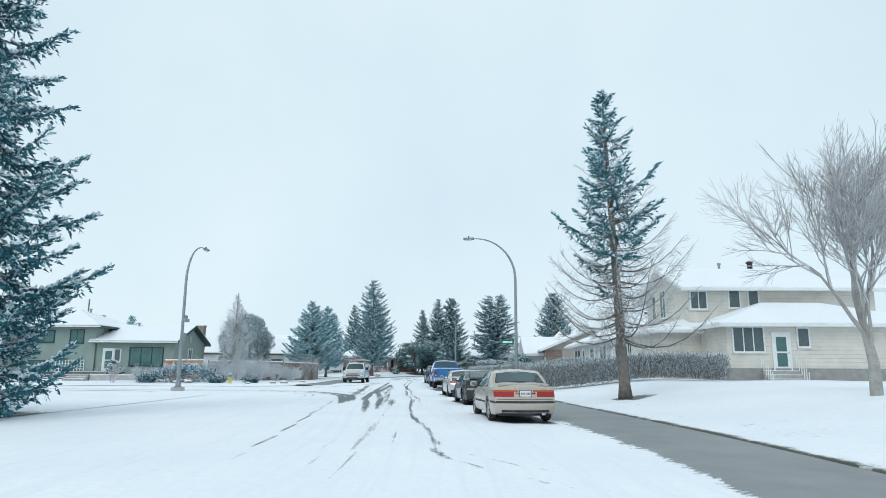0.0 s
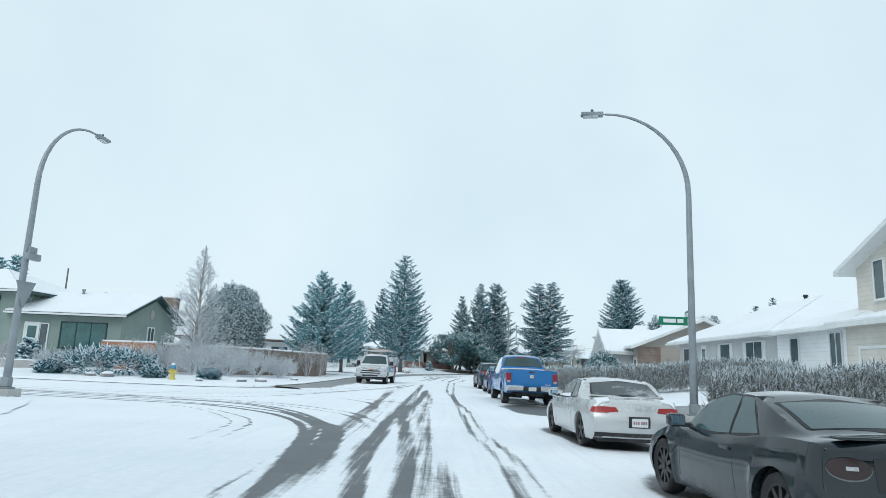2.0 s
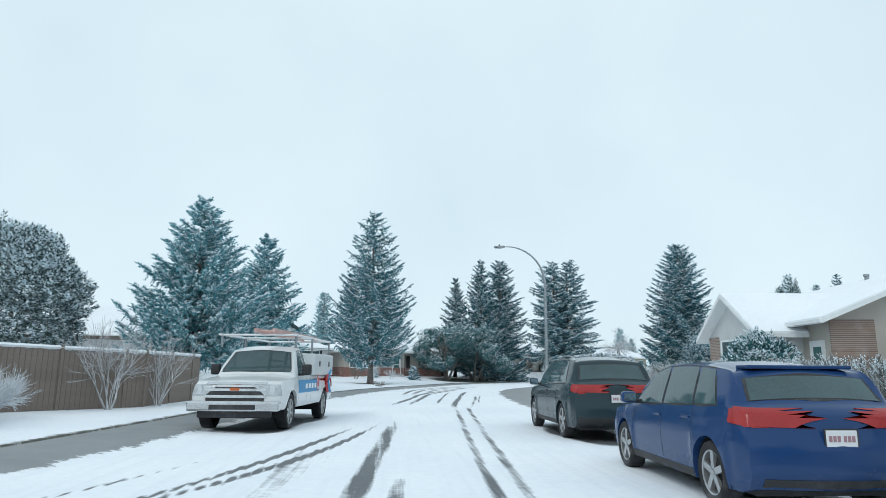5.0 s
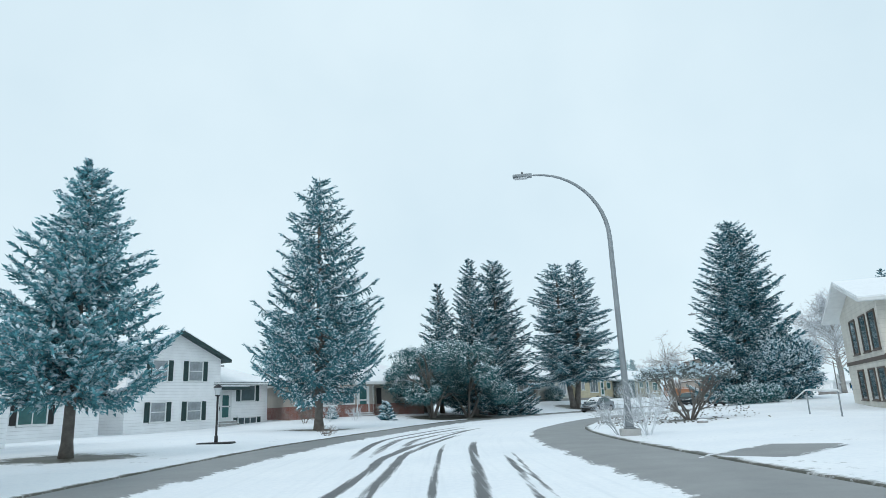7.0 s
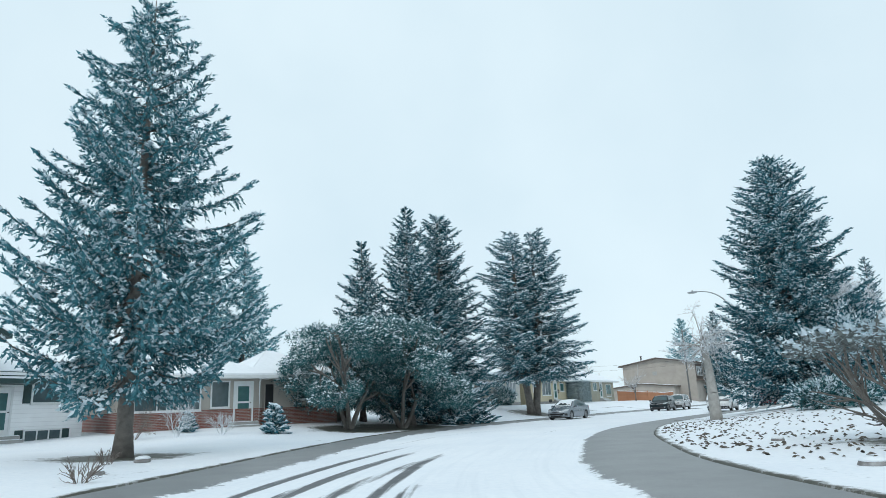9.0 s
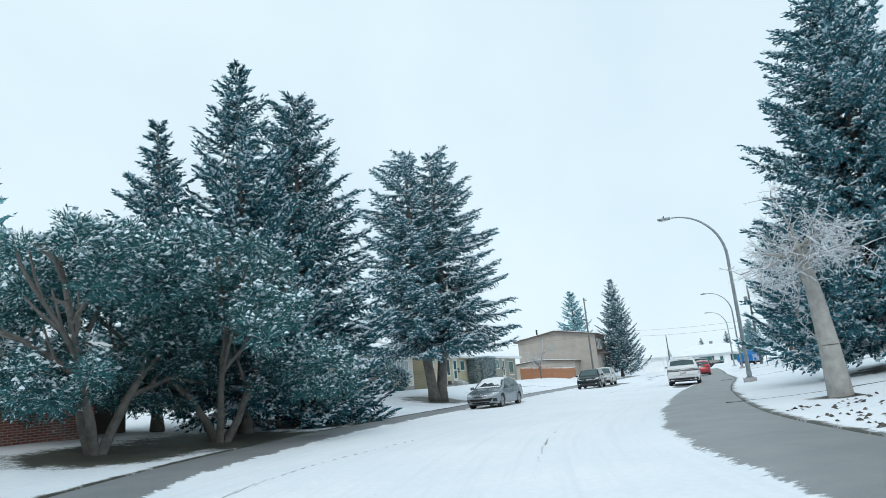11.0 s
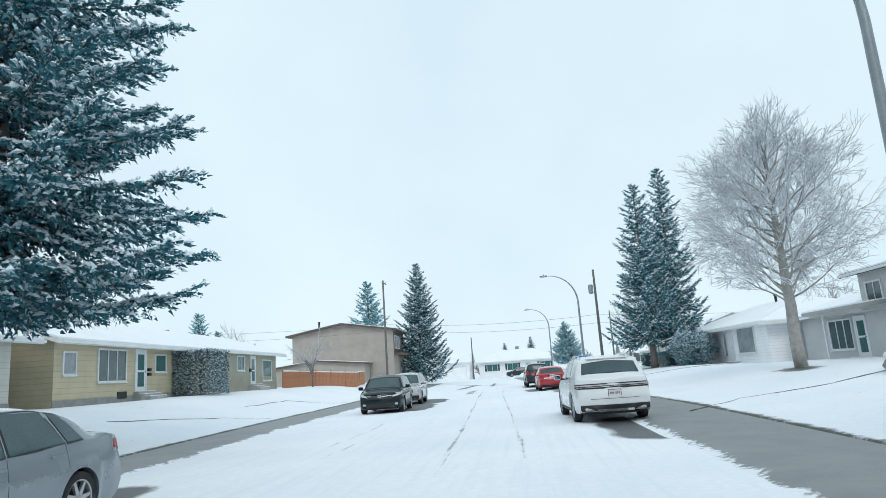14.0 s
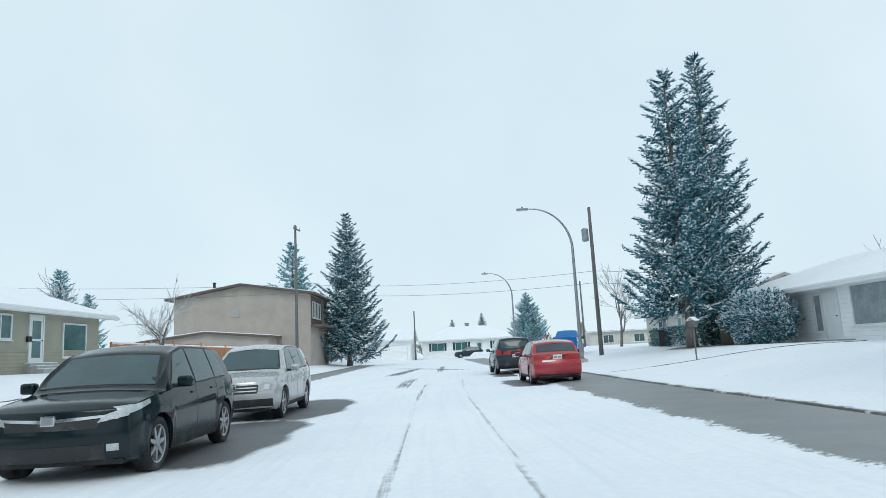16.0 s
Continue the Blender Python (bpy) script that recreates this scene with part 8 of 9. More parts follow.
    def handle(self, s, z, mat=None):
        for sg in (-1, 1):
            p, n = self.on_skin(s * self.L, z, "side", sg)
            part("door_handle", bevelled(boxes((p.x - 0.022, p.x + 0.022, p.y - 0.1, p.y + 0.1, z - 0.016, z + 0.016)), 0.012, 2), mat or self.colour, self.car)

    def mirrors(self, s, z=None, size=(0.2, 0.14, 0.15), mat=None):
        z = float(self.zs(s * self.L)) + 0.02 if z is None else z
        for sg in (-1, 1):
            p, n = self.on_skin(s * self.L, z, "side", sg)
            w, d, h = size
            a, b = sorted((p.x + sg * 0.06, p.x + sg * (0.06 + w)))
            mr = part("mirror", bevelled(boxes((a, b, p.y - d / 2, p.y + d / 2, z, z + h)), 0.05, 3), mat or self.colour, self.car, smooth=True)
            a2, b2 = sorted((p.x - sg * 0.02, p.x + sg * 0.12))
            part("mirror_stalk", bevelled(boxes((a2, b2, p.y - 0.03, p.y + 0.04, z, z + 0.05)), 0.01, 1), PLASTIC, mr)
            part("mirror_glass", boxes((a + 0.02, b - 0.02, p.y - d / 2 - 0.003, p.y - d / 2 + 0.01, z + 0.02, z + h - 0.02)), MIRROR, mr)

    def plate(self, z, at_rear=True, out=0.012):
        p, n = self.on_skin(0.0, z + 0.07, "rear" if at_rear else "front", 1)
        s = -1 if at_rear else 1
        yy = p.y + s * out
        pl = part("number_plate", bevelled(boxes((-0.15, 0.15, yy - 0.008, yy + 0.008, z, z + 0.15)), 0.004, 1), PLATE, self.car)
        part("plate_frame", boxes((-0.165, 0.165, yy - 0.004, yy + 0.004, z - 0.012, z), (-0.165, 0.165, yy - 0.004, yy + 0.004, z + 0.15, z + 0.162), (-0.165, -0.15, yy - 0.004, yy + 0.004, z, z + 0.15), (0.15, 0.165, yy - 0.004, yy + 0.004, z, z + 0.15)), PLASTIC, pl)
        part("plate_print", boxes(*[(x, x + 0.03, yy + s * 0.009 - 0.002, yy + s * 0.009 + 0.002, z + 0.045, z + 0.1) for x in (-0.125, -0.085, -0.045, 0.015, 0.055, 0.095)]), PLATE_INK, pl)

    def end_box(self, nm, x0, x1, z0, z1, mat, rear=True, proud=0.02, depth=0.1, bev=0.015, both=False):
        """A small solid fitting on the tail or nose."""
        q = -1 if rear else 1
        for sg in ((1, -1) if both else (1,)):
            p, n = self.on_skin((x0 + x1) / 2, (z0 + z1) / 2, "rear" if rear else "front", sg)
            ya, yb = sorted((p.y + q * proud, p.y - q * depth))
            xa, xb = sorted((sg * x0, sg * x1))
            part(nm, bevelled(boxes((xa, xb, ya, yb, z0, z1)), bev, 2), mat, self.car, smooth=False)

    def end_shell(self, nm, x0, x1, z0, z1, mat, rear=True, both=False, out=0.006, taper=0.0, rise=0.0, parent=None, label=""):
        """A panel on the tail or nose; taper narrows its outer end, rise lifts it."""
        lo = [(x0, z0), (x1, z0 + taper + rise)]
        hi = [(x0, z1), (x1, z1 - taper + rise)]
        for sg in ((1, -1) if both else (1,)):
            self.shell(nm, [("rear" if rear else "front", lo, hi)], mat, sg, out, nu=22, nv=5, parent=parent, label=label)

    def roof_snow(self, s0, s1, depth=0.03, k=0.86):
        L = self.L
        lo = [(x * self.roof_half(s0 * L) * k, s0 * L) for x in np.linspace(-1, 1, 7)]
        hi = [(x * self.roof_half(s1 * L) * k, s1 * L) for x in np.linspace(-1, 1, 7)]
        self.shell("roof_snow", [("top", lo, hi)], ROOF_SNOW, 1, depth, label="snow left on the roof", nu=12, nv=10)

    def rails(self, s0, s1):
        L = self.L
        for sg in (-1, 1):
            v, f = tube([(sg * (self.roof_half(s * L) - 0.09), self.yf - s * L, float(self.zt(s * L)) - 0.04 + 0.05 * min(1, (1 - abs(2 * q - 1)) * 8)) for q, s in ((q, s0 + (s1 - s0) * q) for q in np.linspace(0, 1, 12))], [0.016] * 12, 6)
            link_mesh("roof_rail", v, f, CHROME, self.car)


WELL = plain("wheel_well_lining", (0.012, 0.013, 0.014), 0.95, var=0.2, bump=0)
BRAKE = plain("brake_disc", (0.1, 0.1, 0.1), 0.5, 0.6, var=0.2, bump=0)
LAMP_CLEAR = plain("clear_lamp_lens", (0.42, 0.43, 0.44), 0.08, 0.0, var=0.3, scale=14, bump=0)

# pale beige older coupe
BEIGE = paint("pale_beige_car_paint", (0.5, 0.44, 0.38), 0.25, 0.3, 0.25)
c = Vehicle("coupe_car", "pale beige older coupe with rear lip spoiler", 2.78, 14.0, 5.5, 4.43, 1.71, 2.70, 0.76,
            [(0, 0.6), (0.1, 0.69), (0.28, 0.83), (0.5, 0.86), (0.8, 0.9), (0.96, 0.91), (1, 0.87)],
            [(0, 0.6), (0.1, 0.73), (0.27, 0.9), (0.295, 0.93), (0.435, 1.28), (0.54, 1.37), (0.66, 1.355), (0.725, 1.29), (0.855, 0.985), (0.88, 0.97), (0.965, 0.975), (1, 0.9)],
            BEIGE, tail=((0.2, 0.12), (0.3, 0.03), (0.5, 0.0), (0.56, 0.05), (0.75, 0.07), (0.95, 0.1)), r=0.31, sill=0.2, soft=0.16, spokes=5)
c.side_glass([(0.345, 0.575, 0.455, 0.575), (0.588, 0.725, 0.588, 0.672)])
c.screen("windscreen", "front", 0.305, 0.43), c.screen("rear_window", "rear", 0.84, 0.712, 0.8, 0.82)
c.seam(0.325, 0.3, 0.335, 0.84), c.seam(0.6, 0.34, 0.6, 0.88), c.handle(0.565, 0.76), c.mirrors(0.355)
c.strip_line("side_moulding", 0.27, 0.68, 0.44, 0.46, 0.05, PLASTIC)
for sg in (-1, 1):
    tl = c.shell("tail_light", [("rear", [(0.42, 0.66), (0.8, 0.66)], [(0.44, 0.83), (0.8, 0.83)]), ("side", [(4.2, 0.66), (4.36, 0.66)], [(4.26, 0.83), (4.35, 0.83)])], TAIL_RED, sg, 0.01, nu=16, nv=6)
    c.shell("indicator", [("rear", [(0.7, 0.79), (0.8, 0.79)], [(0.7, 0.828), (0.8, 0.828)]), ("side", [(4.24, 0.79), (4.36, 0.79)], [(4.26, 0.828), (4.35, 0.828)])], TAIL_AMBER, sg, 0.016, tl, nu=10, nv=4)
c.end_shell("plate_recess", -0.3, 0.3, 0.645, 0.845, BEIGE, out=0.01)
c.shell("bumper_strip", [("rear", [(-0.83, 0.5), (0.83, 0.5)], [(-0.83, 0.555), (0.83, 0.555)])], PLASTIC, 1, 0.014, nu=20, nv=3)
c.strip_line("bumper_strip", 0.865, 0.985, 0.5, 0.5, 0.055, PLASTIC, 0.012)
c.shell("boot_seam", [("rear", [(-0.74, 0.592), (0.74, 0.592)], [(-0.74, 0.602), (0.74, 0.602)])], PLASTIC, 1, 0.003, nu=16, nv=2)
c.end_shell("valance", -0.62, 0.62, 0.22, 0.33, PLASTIC, out=0.006)
c.end_box("exhaust", 0.42, 0.52, 0.2, 0.27, CHROME, bev=0.02)
c.end_box("lip_spoiler", -0.68, 0.68, 0.955, 0.985, BEIGE, proud=-0.02, depth=0.1, bev=0.012)
c.plate(0.67)

# low black sports coupe
DARK_GREEN = paint("black_coupe_paint", (0.006, 0.013, 0.017), 0.05, 0.0, 0.04, 0.35, 0.5)
c = Vehicle("coupe_car", "low black sports coupe with black alloy wheels", 2.3, 21.95, 6, 4.24, 1.78, 2.57, 0.87,
            [(0, 0.55), (0.12, 0.7), (0.24, 0.82), (0.36, 0.83), (0.55, 0.84), (0.75, 0.92), (0.85, 0.95), (0.97, 0.95), (1, 0.9)],
            [(0, 0.55), (0.1, 0.68), (0.27, 0.84), (0.3, 0.87), (0.44, 1.22), (0.54, 1.32), (0.64, 1.3), (0.76, 1.17), (0.88, 1.02), (0.965, 1.01), (1, 0.93)],
            DARK_GREEN, tail=((0.2, 0.12), (0.32, 0.02), (0.55, 0.0), (0.62, 0.05), (0.85, 0.09), (0.95, 0.05)), r=0.325, sill=0.18, rim=ALLOY_DARK, spokes=10, tumble=0.44, bow=(0.2, 0.2), flare=0.035, soft=0.22)
c.side_glass([(0.355, 0.6, 0.46, 0.59), (0.612, 0.73, 0.605, 0.655)])
c.screen("windscreen", "front", 0.31, 0.435), c.screen("rear_window", "rear", 0.865, 0.67, 0.72, 0.8)
c.seam(0.33, 0.3, 0.34, 0.8), c.seam(0.635, 0.36, 0.625, 0.84), c.handle(0.59, 0.74), c.mirrors(0.375)
for sg in (-1, 1):
    ring = [(0.64 + 0.15 * math.cos(a), 0.775 + 0.085 * math.sin(a)) for a in np.linspace(math.pi, 2 * math.pi, 9)]
    tl = c.shell("tail_light", [("rear", ring, [(x, 1.55 - z) for x, z in ring])], TAIL_SMOKE, sg, 0.012, nu=16, nv=6)
    c.shell("lamp_bezel", [("rear", [(x, z - 0.012) for x, z in ring], ring)], CHROME_DARK, sg, 0.012, tl, nu=16, nv=2)
    c.shell("reversing_lens", [("rear", [(0.58, 0.76), (0.66, 0.76)], [(0.58, 0.79), (0.66, 0.79)])], LAMP_CLEAR, sg, 0.018, tl, nu=5, nv=3)
c.end_shell("boot_panel", -0.47, 0.47, 0.62, 0.86, PLASTIC, out=0.004)
c.end_shell("diffuser", -0.5, 0.5, 0.2, 0.34, PLASTIC, out=0.012)
for sg in (-1, 1):
    p, n = c.on_skin(0.56, 0.3, "rear", sg)
    v, f = tube([(sg * 0.56, p.y + 0.12, 0.275), (sg * 0.56, p.y - 0.035, 0.27)], [0.052, 0.055], 16)
    pipe = link_mesh("exhaust", v, f, CHROME_DARK, c.car, smooth=True)
    v, f = tube([(sg * 0.56, p.y - 0.03, 0.27), (sg * 0.56, p.y - 0.038, 0.27)], [0.044, 0.044], 16)
    link_mesh("exhaust_bore", v, f, WELL, pipe)
c.end_box("badge", -0.07, 0.07, 0.865, 0.915, CHROME, proud=0.012, depth=0.02, bev=0.02)
c.end_box("lip_spoiler", -0.7, 0.7, 0.99, 1.015, DARK_GREEN, proud=0.0, depth=0.14, bev=0.01)
c.plate(0.66)

# silver-white coupe
SILVER = paint("silver_white_car_paint", (0.6, 0.61, 0.61), 0.24, 0.3, 0.2)
c = Vehicle("coupe_car", "silver-white coupe with snow on its windows", 1.7, 29.1, 6, 4.52, 1.75, 2.59, 0.98,
            [(0, 0.56), (0.12, 0.67), (0.3, 0.82), (0.5, 0.85), (0.75, 0.9), (0.96, 0.9), (1, 0.84)],
            [(0, 0.56), (0.12, 0.7), (0.29, 0.85), (0.315, 0.87), (0.455, 1.22), (0.55, 1.31), (0.66, 1.295), (0.72, 1.25), (0.865, 0.945), (0.965, 0.93), (1, 0.87)],
            SILVER, tail=((0.2, 0.15), (0.3, 0.06), (0.5, 0.0), (0.6, 0.0), (0.7, 0.06), (0.92, 0.14)), r=0.31, sill=0.19, glass=CAR_GLASS_FROST, rim=ALLOY_DARK, tumble=0.42, soft=0.2, bow=(0.2, 0.16))
c.side_glass([(0.37, 0.61, 0.475, 0.6), (0.622, 0.715, 0.614, 0.665)])
c.screen("windscreen", "front", 0.33, 0.45), c.screen("rear_window", "rear", 0.85, 0.715, 0.8, 0.82)
c.seam(0.345, 0.3, 0.355, 0.82), c.seam(0.645, 0.34, 0.64, 0.87), c.handle(0.6, 0.76), c.mirrors(0.385)
for sg in (-1, 1):
    c.shell("tail_light", [("rear", [(0.36, 0.715), (0.6, 0.69), (0.8, 0.685)], [(0.4, 0.79), (0.62, 0.8), (0.8, 0.785)]), ("side", [(4.2, 0.69), (4.34, 0.69)], [(4.24, 0.785), (4.34, 0.785)])], TAIL_RED, sg, 0.01, nu=16, nv=6)
    c.shell("boot_snow", [("top", [(0.45, 4.05), (0.74, 4.1)], [(0.5, 4.3), (0.72, 4.3)])], ROOF_SNOW, sg, 0.03, nu=7, nv=6)
c.end_shell("valance", -0.78, 0.78, 0.2, 0.34, PLASTIC, out=0.006)
c.end_shell("plate_recess", -0.2, 0.2, 0.44, 0.64, PLASTIC, out=0.003)
c.end_box("badge", -0.05, 0.05, 0.73, 0.79, CHROME, proud=0.012, depth=0.02, bev=0.01)
c.end_box("lip_spoiler", -0.72, 0.72, 0.955, 0.985, SILVER, proud=-0.02, depth=0.12, bev=0.012)
c.shell("window_snow", [("side", [(1.75, 0.87), (2.7, 0.89)], [(1.95, 0.92), (2.68, 0.96)])], ROOF_SNOW, -1, 0.02, label="snow caught along the side window", nu=10, nv=4)
c.plate(0.46)

BLUE = paint("bright_blue_truck_paint", (0.008, 0.185, 0.5), 0.2, 0.2, 0.12)


def pickup(label, x, y, heading, L, W, base, fo, colour, cab=(0.25, 0.6), rim=None, bed_top=1.36, z=0.015, spokes=5):
    a, b = cab
    t = Vehicle("pickup_truck", label, x, y, heading, L, W, base, fo,
                [(0, 0.98), (0.05, 1.07), (0.2, 1.14), (0.35, 1.18), (b - 0.02, 1.2), (b + 0.015, bed_top - 0.03), (1, bed_top - 0.03)],
                [(0, 0.98), (0.03, 1.08), (0.2, 1.19), (a, 1.22), (a + 0.115, 1.83), (a + 0.19, 1.92), (b - 0.055, 1.91), (b - 0.03, 1.86), (b + 0.005, bed_top + 0.0), (1, bed_top)],
                colour, nose=((0.4, 0.0), (0.7, 0.0), (1.0, 0.05), (1.1, 0.1)), tail=((0.5, 0.04), (0.75, 0.0), (1.4, 0.0)), plan=((0, 0.95), (0.05, 0.98), (0.2, 1.0), (1, 0.985)), r=0.395, sill=0.46, rim=rim or ALLOY, tumble=0.3, tyre_w=0.27, soft=0.1, bow=(0.12, 0.02), arch=1.2, flare=0.03, category="pickup truck", z=z, spokes=spokes)
    m = (a + b) / 2
    t.side_glass([(a + 0.06, m + 0.05, a + 0.135, m + 0.045), (m + 0.065, b - 0.04, m + 0.06, b - 0.055)], share=0.84)
    t.screen("windscreen", "front", a + 0.012, a + 0.11, 0.86, 0.86)
    t.seam(a + 0.05, 0.56, a + 0.06, 1.18), t.seam(m + 0.058, 0.56, m + 0.058, 1.2), t.seam(b + 0.005, 0.56, b + 0.005, bed_top - 0.05)
    t.handle(m + 0.035, 1.08), t.handle(b - 0.035, 1.08)
    t.mirrors(a + 0.09, 1.2, (0.22, 0.16, 0.26), PLASTIC)
    part("frame_rail", boxes((-0.5, 0.5, -L / 2 + 0.15, L / 2 - 0.4, 0.36, 0.5)), PLASTIC, t.car)
    return t


c = pickup("bright blue pickup truck with snow on its cab", 0.79, 42.85, 5.2, 5.82, 2.02, 3.57, 0.98, BLUE)
yf = c.yf
c.screen("rear_window", "rear", 0.604, 0.565, 0.86, 0.84, low=0.09)
c.roof_snow(0.42, 0.545, 0.045, 0.9)
c.shell("bed_snow", [("top", [(-0.9, 3.58), (0.9, 3.58)], [(-0.85, 3.75), (0.4, 3.68)])], ROOF_SNOW, 1, 0.05, nu=12, nv=4)
c.shell("bed_cover", [("top", [(-0.86, 3.8), (0.86, 3.8)], [(-0.86, 5.66), (0.86, 5.66)])], PLASTIC, 1, 0.004, nu=6, nv=6)
for x in (-0.79, 0.79):
    c.shell("tailgate_seam", [("rear", [(x - 0.005, 0.76), (x + 0.005, 0.76)], [(x - 0.005, 1.34), (x + 0.005, 1.34)])], PLASTIC, 1, 0.002, nu=2, nv=6)
for sg in (-1, 1):
    tl = c.shell("tail_light", [("rear", [(0.81, 0.86), (0.965, 0.86)], [(0.81, 1.22), (0.965, 1.22)]), ("side", [(5.64, 0.86), (5.79, 0.86)], [(5.62, 1.22), (5.79, 1.22)])], TAIL_RED, sg, 0.012, nu=6, nv=6)
    c.shell("reversing_lens", [("rear", [(0.83, 0.87), (0.95, 0.87)], [(0.83, 0.95), (0.95, 0.95)])], LAMP_CLEAR, sg, 0.018, tl, nu=4, nv=3)
for a, b in ((-0.99, -0.32), (0.32, 0.99)):
    part("bumper_end", bevelled(boxes((a, b, -yf - 0.14, -yf + 0.1, 0.54, 0.76)), 0.05, 3), CHROME, c.car, "chrome rear bumper", smooth=False)
part("bumper_step", bevelled(boxes((-0.33, 0.33, -yf - 0.13, -yf + 0.08, 0.56, 0.72)), 0.02, 1), PLASTIC, c.car)
c.end_box("badge", -0.08, 0.08, 1.02, 1.18, CHROME, proud=0.015, depth=0.02, bev=0.03)
c.end_box("tailgate_handle", -0.13, 0.13, 1.24, 1.3, PLASTIC, proud=0.01, depth=0.02)
c.end_shell("lettering", 0.5, 0.72, 0.8, 0.83, CHROME, out=0.006)
part("number_plate", bevelled(boxes((-0.15, 0.15, -yf - 0.148, -yf - 0.13, 0.565, 0.71)), 0.004, 1), PLATE, c.car)
part("tow_bar", boxes((-0.05, 0.05, -yf - 0.2, -yf + 0.2, 0.42, 0.5), (-0.5, 0.5, -yf + 0.05, -yf + 0.12, 0.42, 0.5)), PLASTIC, c.car)
c.shell("brake_lamp", [("rear", [(-0.1, 1.845), (0.1, 1.845)], [(-0.1, 1.87), (0.1, 1.87)])], TAIL_RED, 1, 0.012, nu=4, nv=2)
c.shell("window_snow", [("side", [(1.8, 1.2), (2.3, 1.17), (2.7, 1.13), (3.3, 1.2)], [(2.12, 1.74), (2.4, 1.83), (2.75, 1.82), (3.02, 1.6)])], ROOF_SNOW, -1, 0.028, label="snow stuck to the side window", nu=16, nv=9)
c.shell("pillar_snow", [("side", [(3.2, 1.25), (3.42, 1.3)], [(3.22, 1.5), (3.4, 1.52)])], ROOF_SNOW, -1, 0.03, nu=6, nv=6)
c.shell("body_snow", [("side", [(4.15, 0.93), (4.23, 0.9)], [(4.17, 0.99), (4.22, 0.98)])], ROOF_SNOW, -1, 0.02, nu=4, nv=3)


def hatch(name, label, x, y, heading, L, W, base, fo, colour, roof, belt, r, sill=0.21, tall=0.0, glass=None, back=0.955, screen_foot=0.24, tail_rake=0.12, rim=None, spokes=5, upright=0.0, quarter=True):
    """Hatchbacks and crossovers: one volume with a raked tailgate. roof: the roof's height, belt: the shoulder's."""
    b = belt
    v = Vehicle(name, label, x, y, heading, L, W, base, fo,
                [(0, b - 0.17), (0.03, b - 0.135), (0.22, b - 0.04), (0.45, b), (0.8, b + 0.06), (0.97, b + 0.07), (1, b + 0.02)],
                [(0, b - 0.17), (0.04, b - 0.085), (screen_foot - 0.01, b + 0.02), (screen_foot + 0.01, b + 0.04), (screen_foot + 0.165, roof - 0.1), (screen_foot + 0.26, roof), (0.7, roof - 0.01), (0.87 + upright, roof - 0.09), (back, b + 0.12), (0.985, b + 0.085), (1, b + 0.02)],
                colour, nose=((0.2, 0.12), (0.35, 0.02), (0.55, 0.0), (0.8, 0.06), (1.0, 0.14)), tail=((0.2, 0.14), (0.4, 0.0), (0.65, 0.0), (0.8, 0.05), (b + 0.1, tail_rake)), r=r, sill=sill, glass=glass, tumble=0.34, soft=0.2, rim=rim, spokes=spokes, bow=(0.22, 0.13), arch=1.13, flare=0.02)
    f = screen_foot
    v.side_glass([(f + 0.075, f + 0.275, f + 0.175, f + 0.272), (f + 0.29, f + 0.475, f + 0.286, f + 0.46)] + ([(f + 0.487, f + 0.6, f + 0.475, f + 0.555 + upright)] if quarter else []))
    v.screen("windscreen", "front", f + 0.02, f + 0.16)
    v.screen("rear_window", "rear", back - 0.008, 0.882 + upright, 0.8, 0.84)
    v.seam(f + 0.05, sill + 0.14, f + 0.06, b), v.seam(f + 0.282, sill + 0.12, f + 0.282, b + 0.01), v.seam(f + 0.5, sill + 0.32, f + 0.48, b + 0.03)
    v.handle(f + 0.255, b - 0.1), v.handle(f + 0.445, b - 0.08), v.mirrors(f + 0.1)
    v.strip_line("sill_trim", (fo + r * 1.2) / L, (fo + base - r * 1.2) / L, sill + 0.0, sill + 0.0, 0.09, PLASTIC)
    return v


def tail_pair(v, x0, x1, z0, z1, mat, s0=0.93, s1=0.985, taper=0.03, out=0.01, nm="tail_light"):
    L = v.L
    for sg in (-1, 1):
        v.shell(nm, [("rear", [(x0, z0 + taper), (x1, z0)], [(x0 + 0.03, z1 - taper), (x1, z1)]), ("side", [(s0 * L, z0 + taper), (s1 * L, z0)], [(s0 * L, z1 - taper * 0.5), (s1 * L, z1)])], mat, sg, out, nu=18, nv=7)


def head_pair(v, x0, x1, z0, z1, s0=0.02, s1=0.09, sweep=0.06):
    L = v.L
    for sg in (-1, 1):
        hl = v.shell("headlight", [("front", [(x0, z0), (x1, z0 + sweep * 0.5)], [(x0 + 0.05, z1 - 0.02), (x1, z1 + sweep * 0.5)]), ("side", [(s0 * L, z0 + sweep * 0.6), (s1 * L, z0 + sweep * 1.4)], [(s0 * L, z1 + sweep * 0.5), (s1 * L, z1 + sweep)])], HEAD_LENS, sg, 0.012, nu=20, nv=8)
        v.shell("projector", [("front", [(x0 * 0.5 + x1 * 0.5 - 0.05, z0 + 0.03), (x0 * 0.5 + x1 * 0.5 + 0.05, z0 + 0.03)], [(x0 * 0.5 + x1 * 0.5 - 0.05, z1 - 0.02), (x0 * 0.5 + x1 * 0.5 + 0.05, z1 - 0.02)])], CHROME, sg, 0.018, hl, nu=6, nv=4)


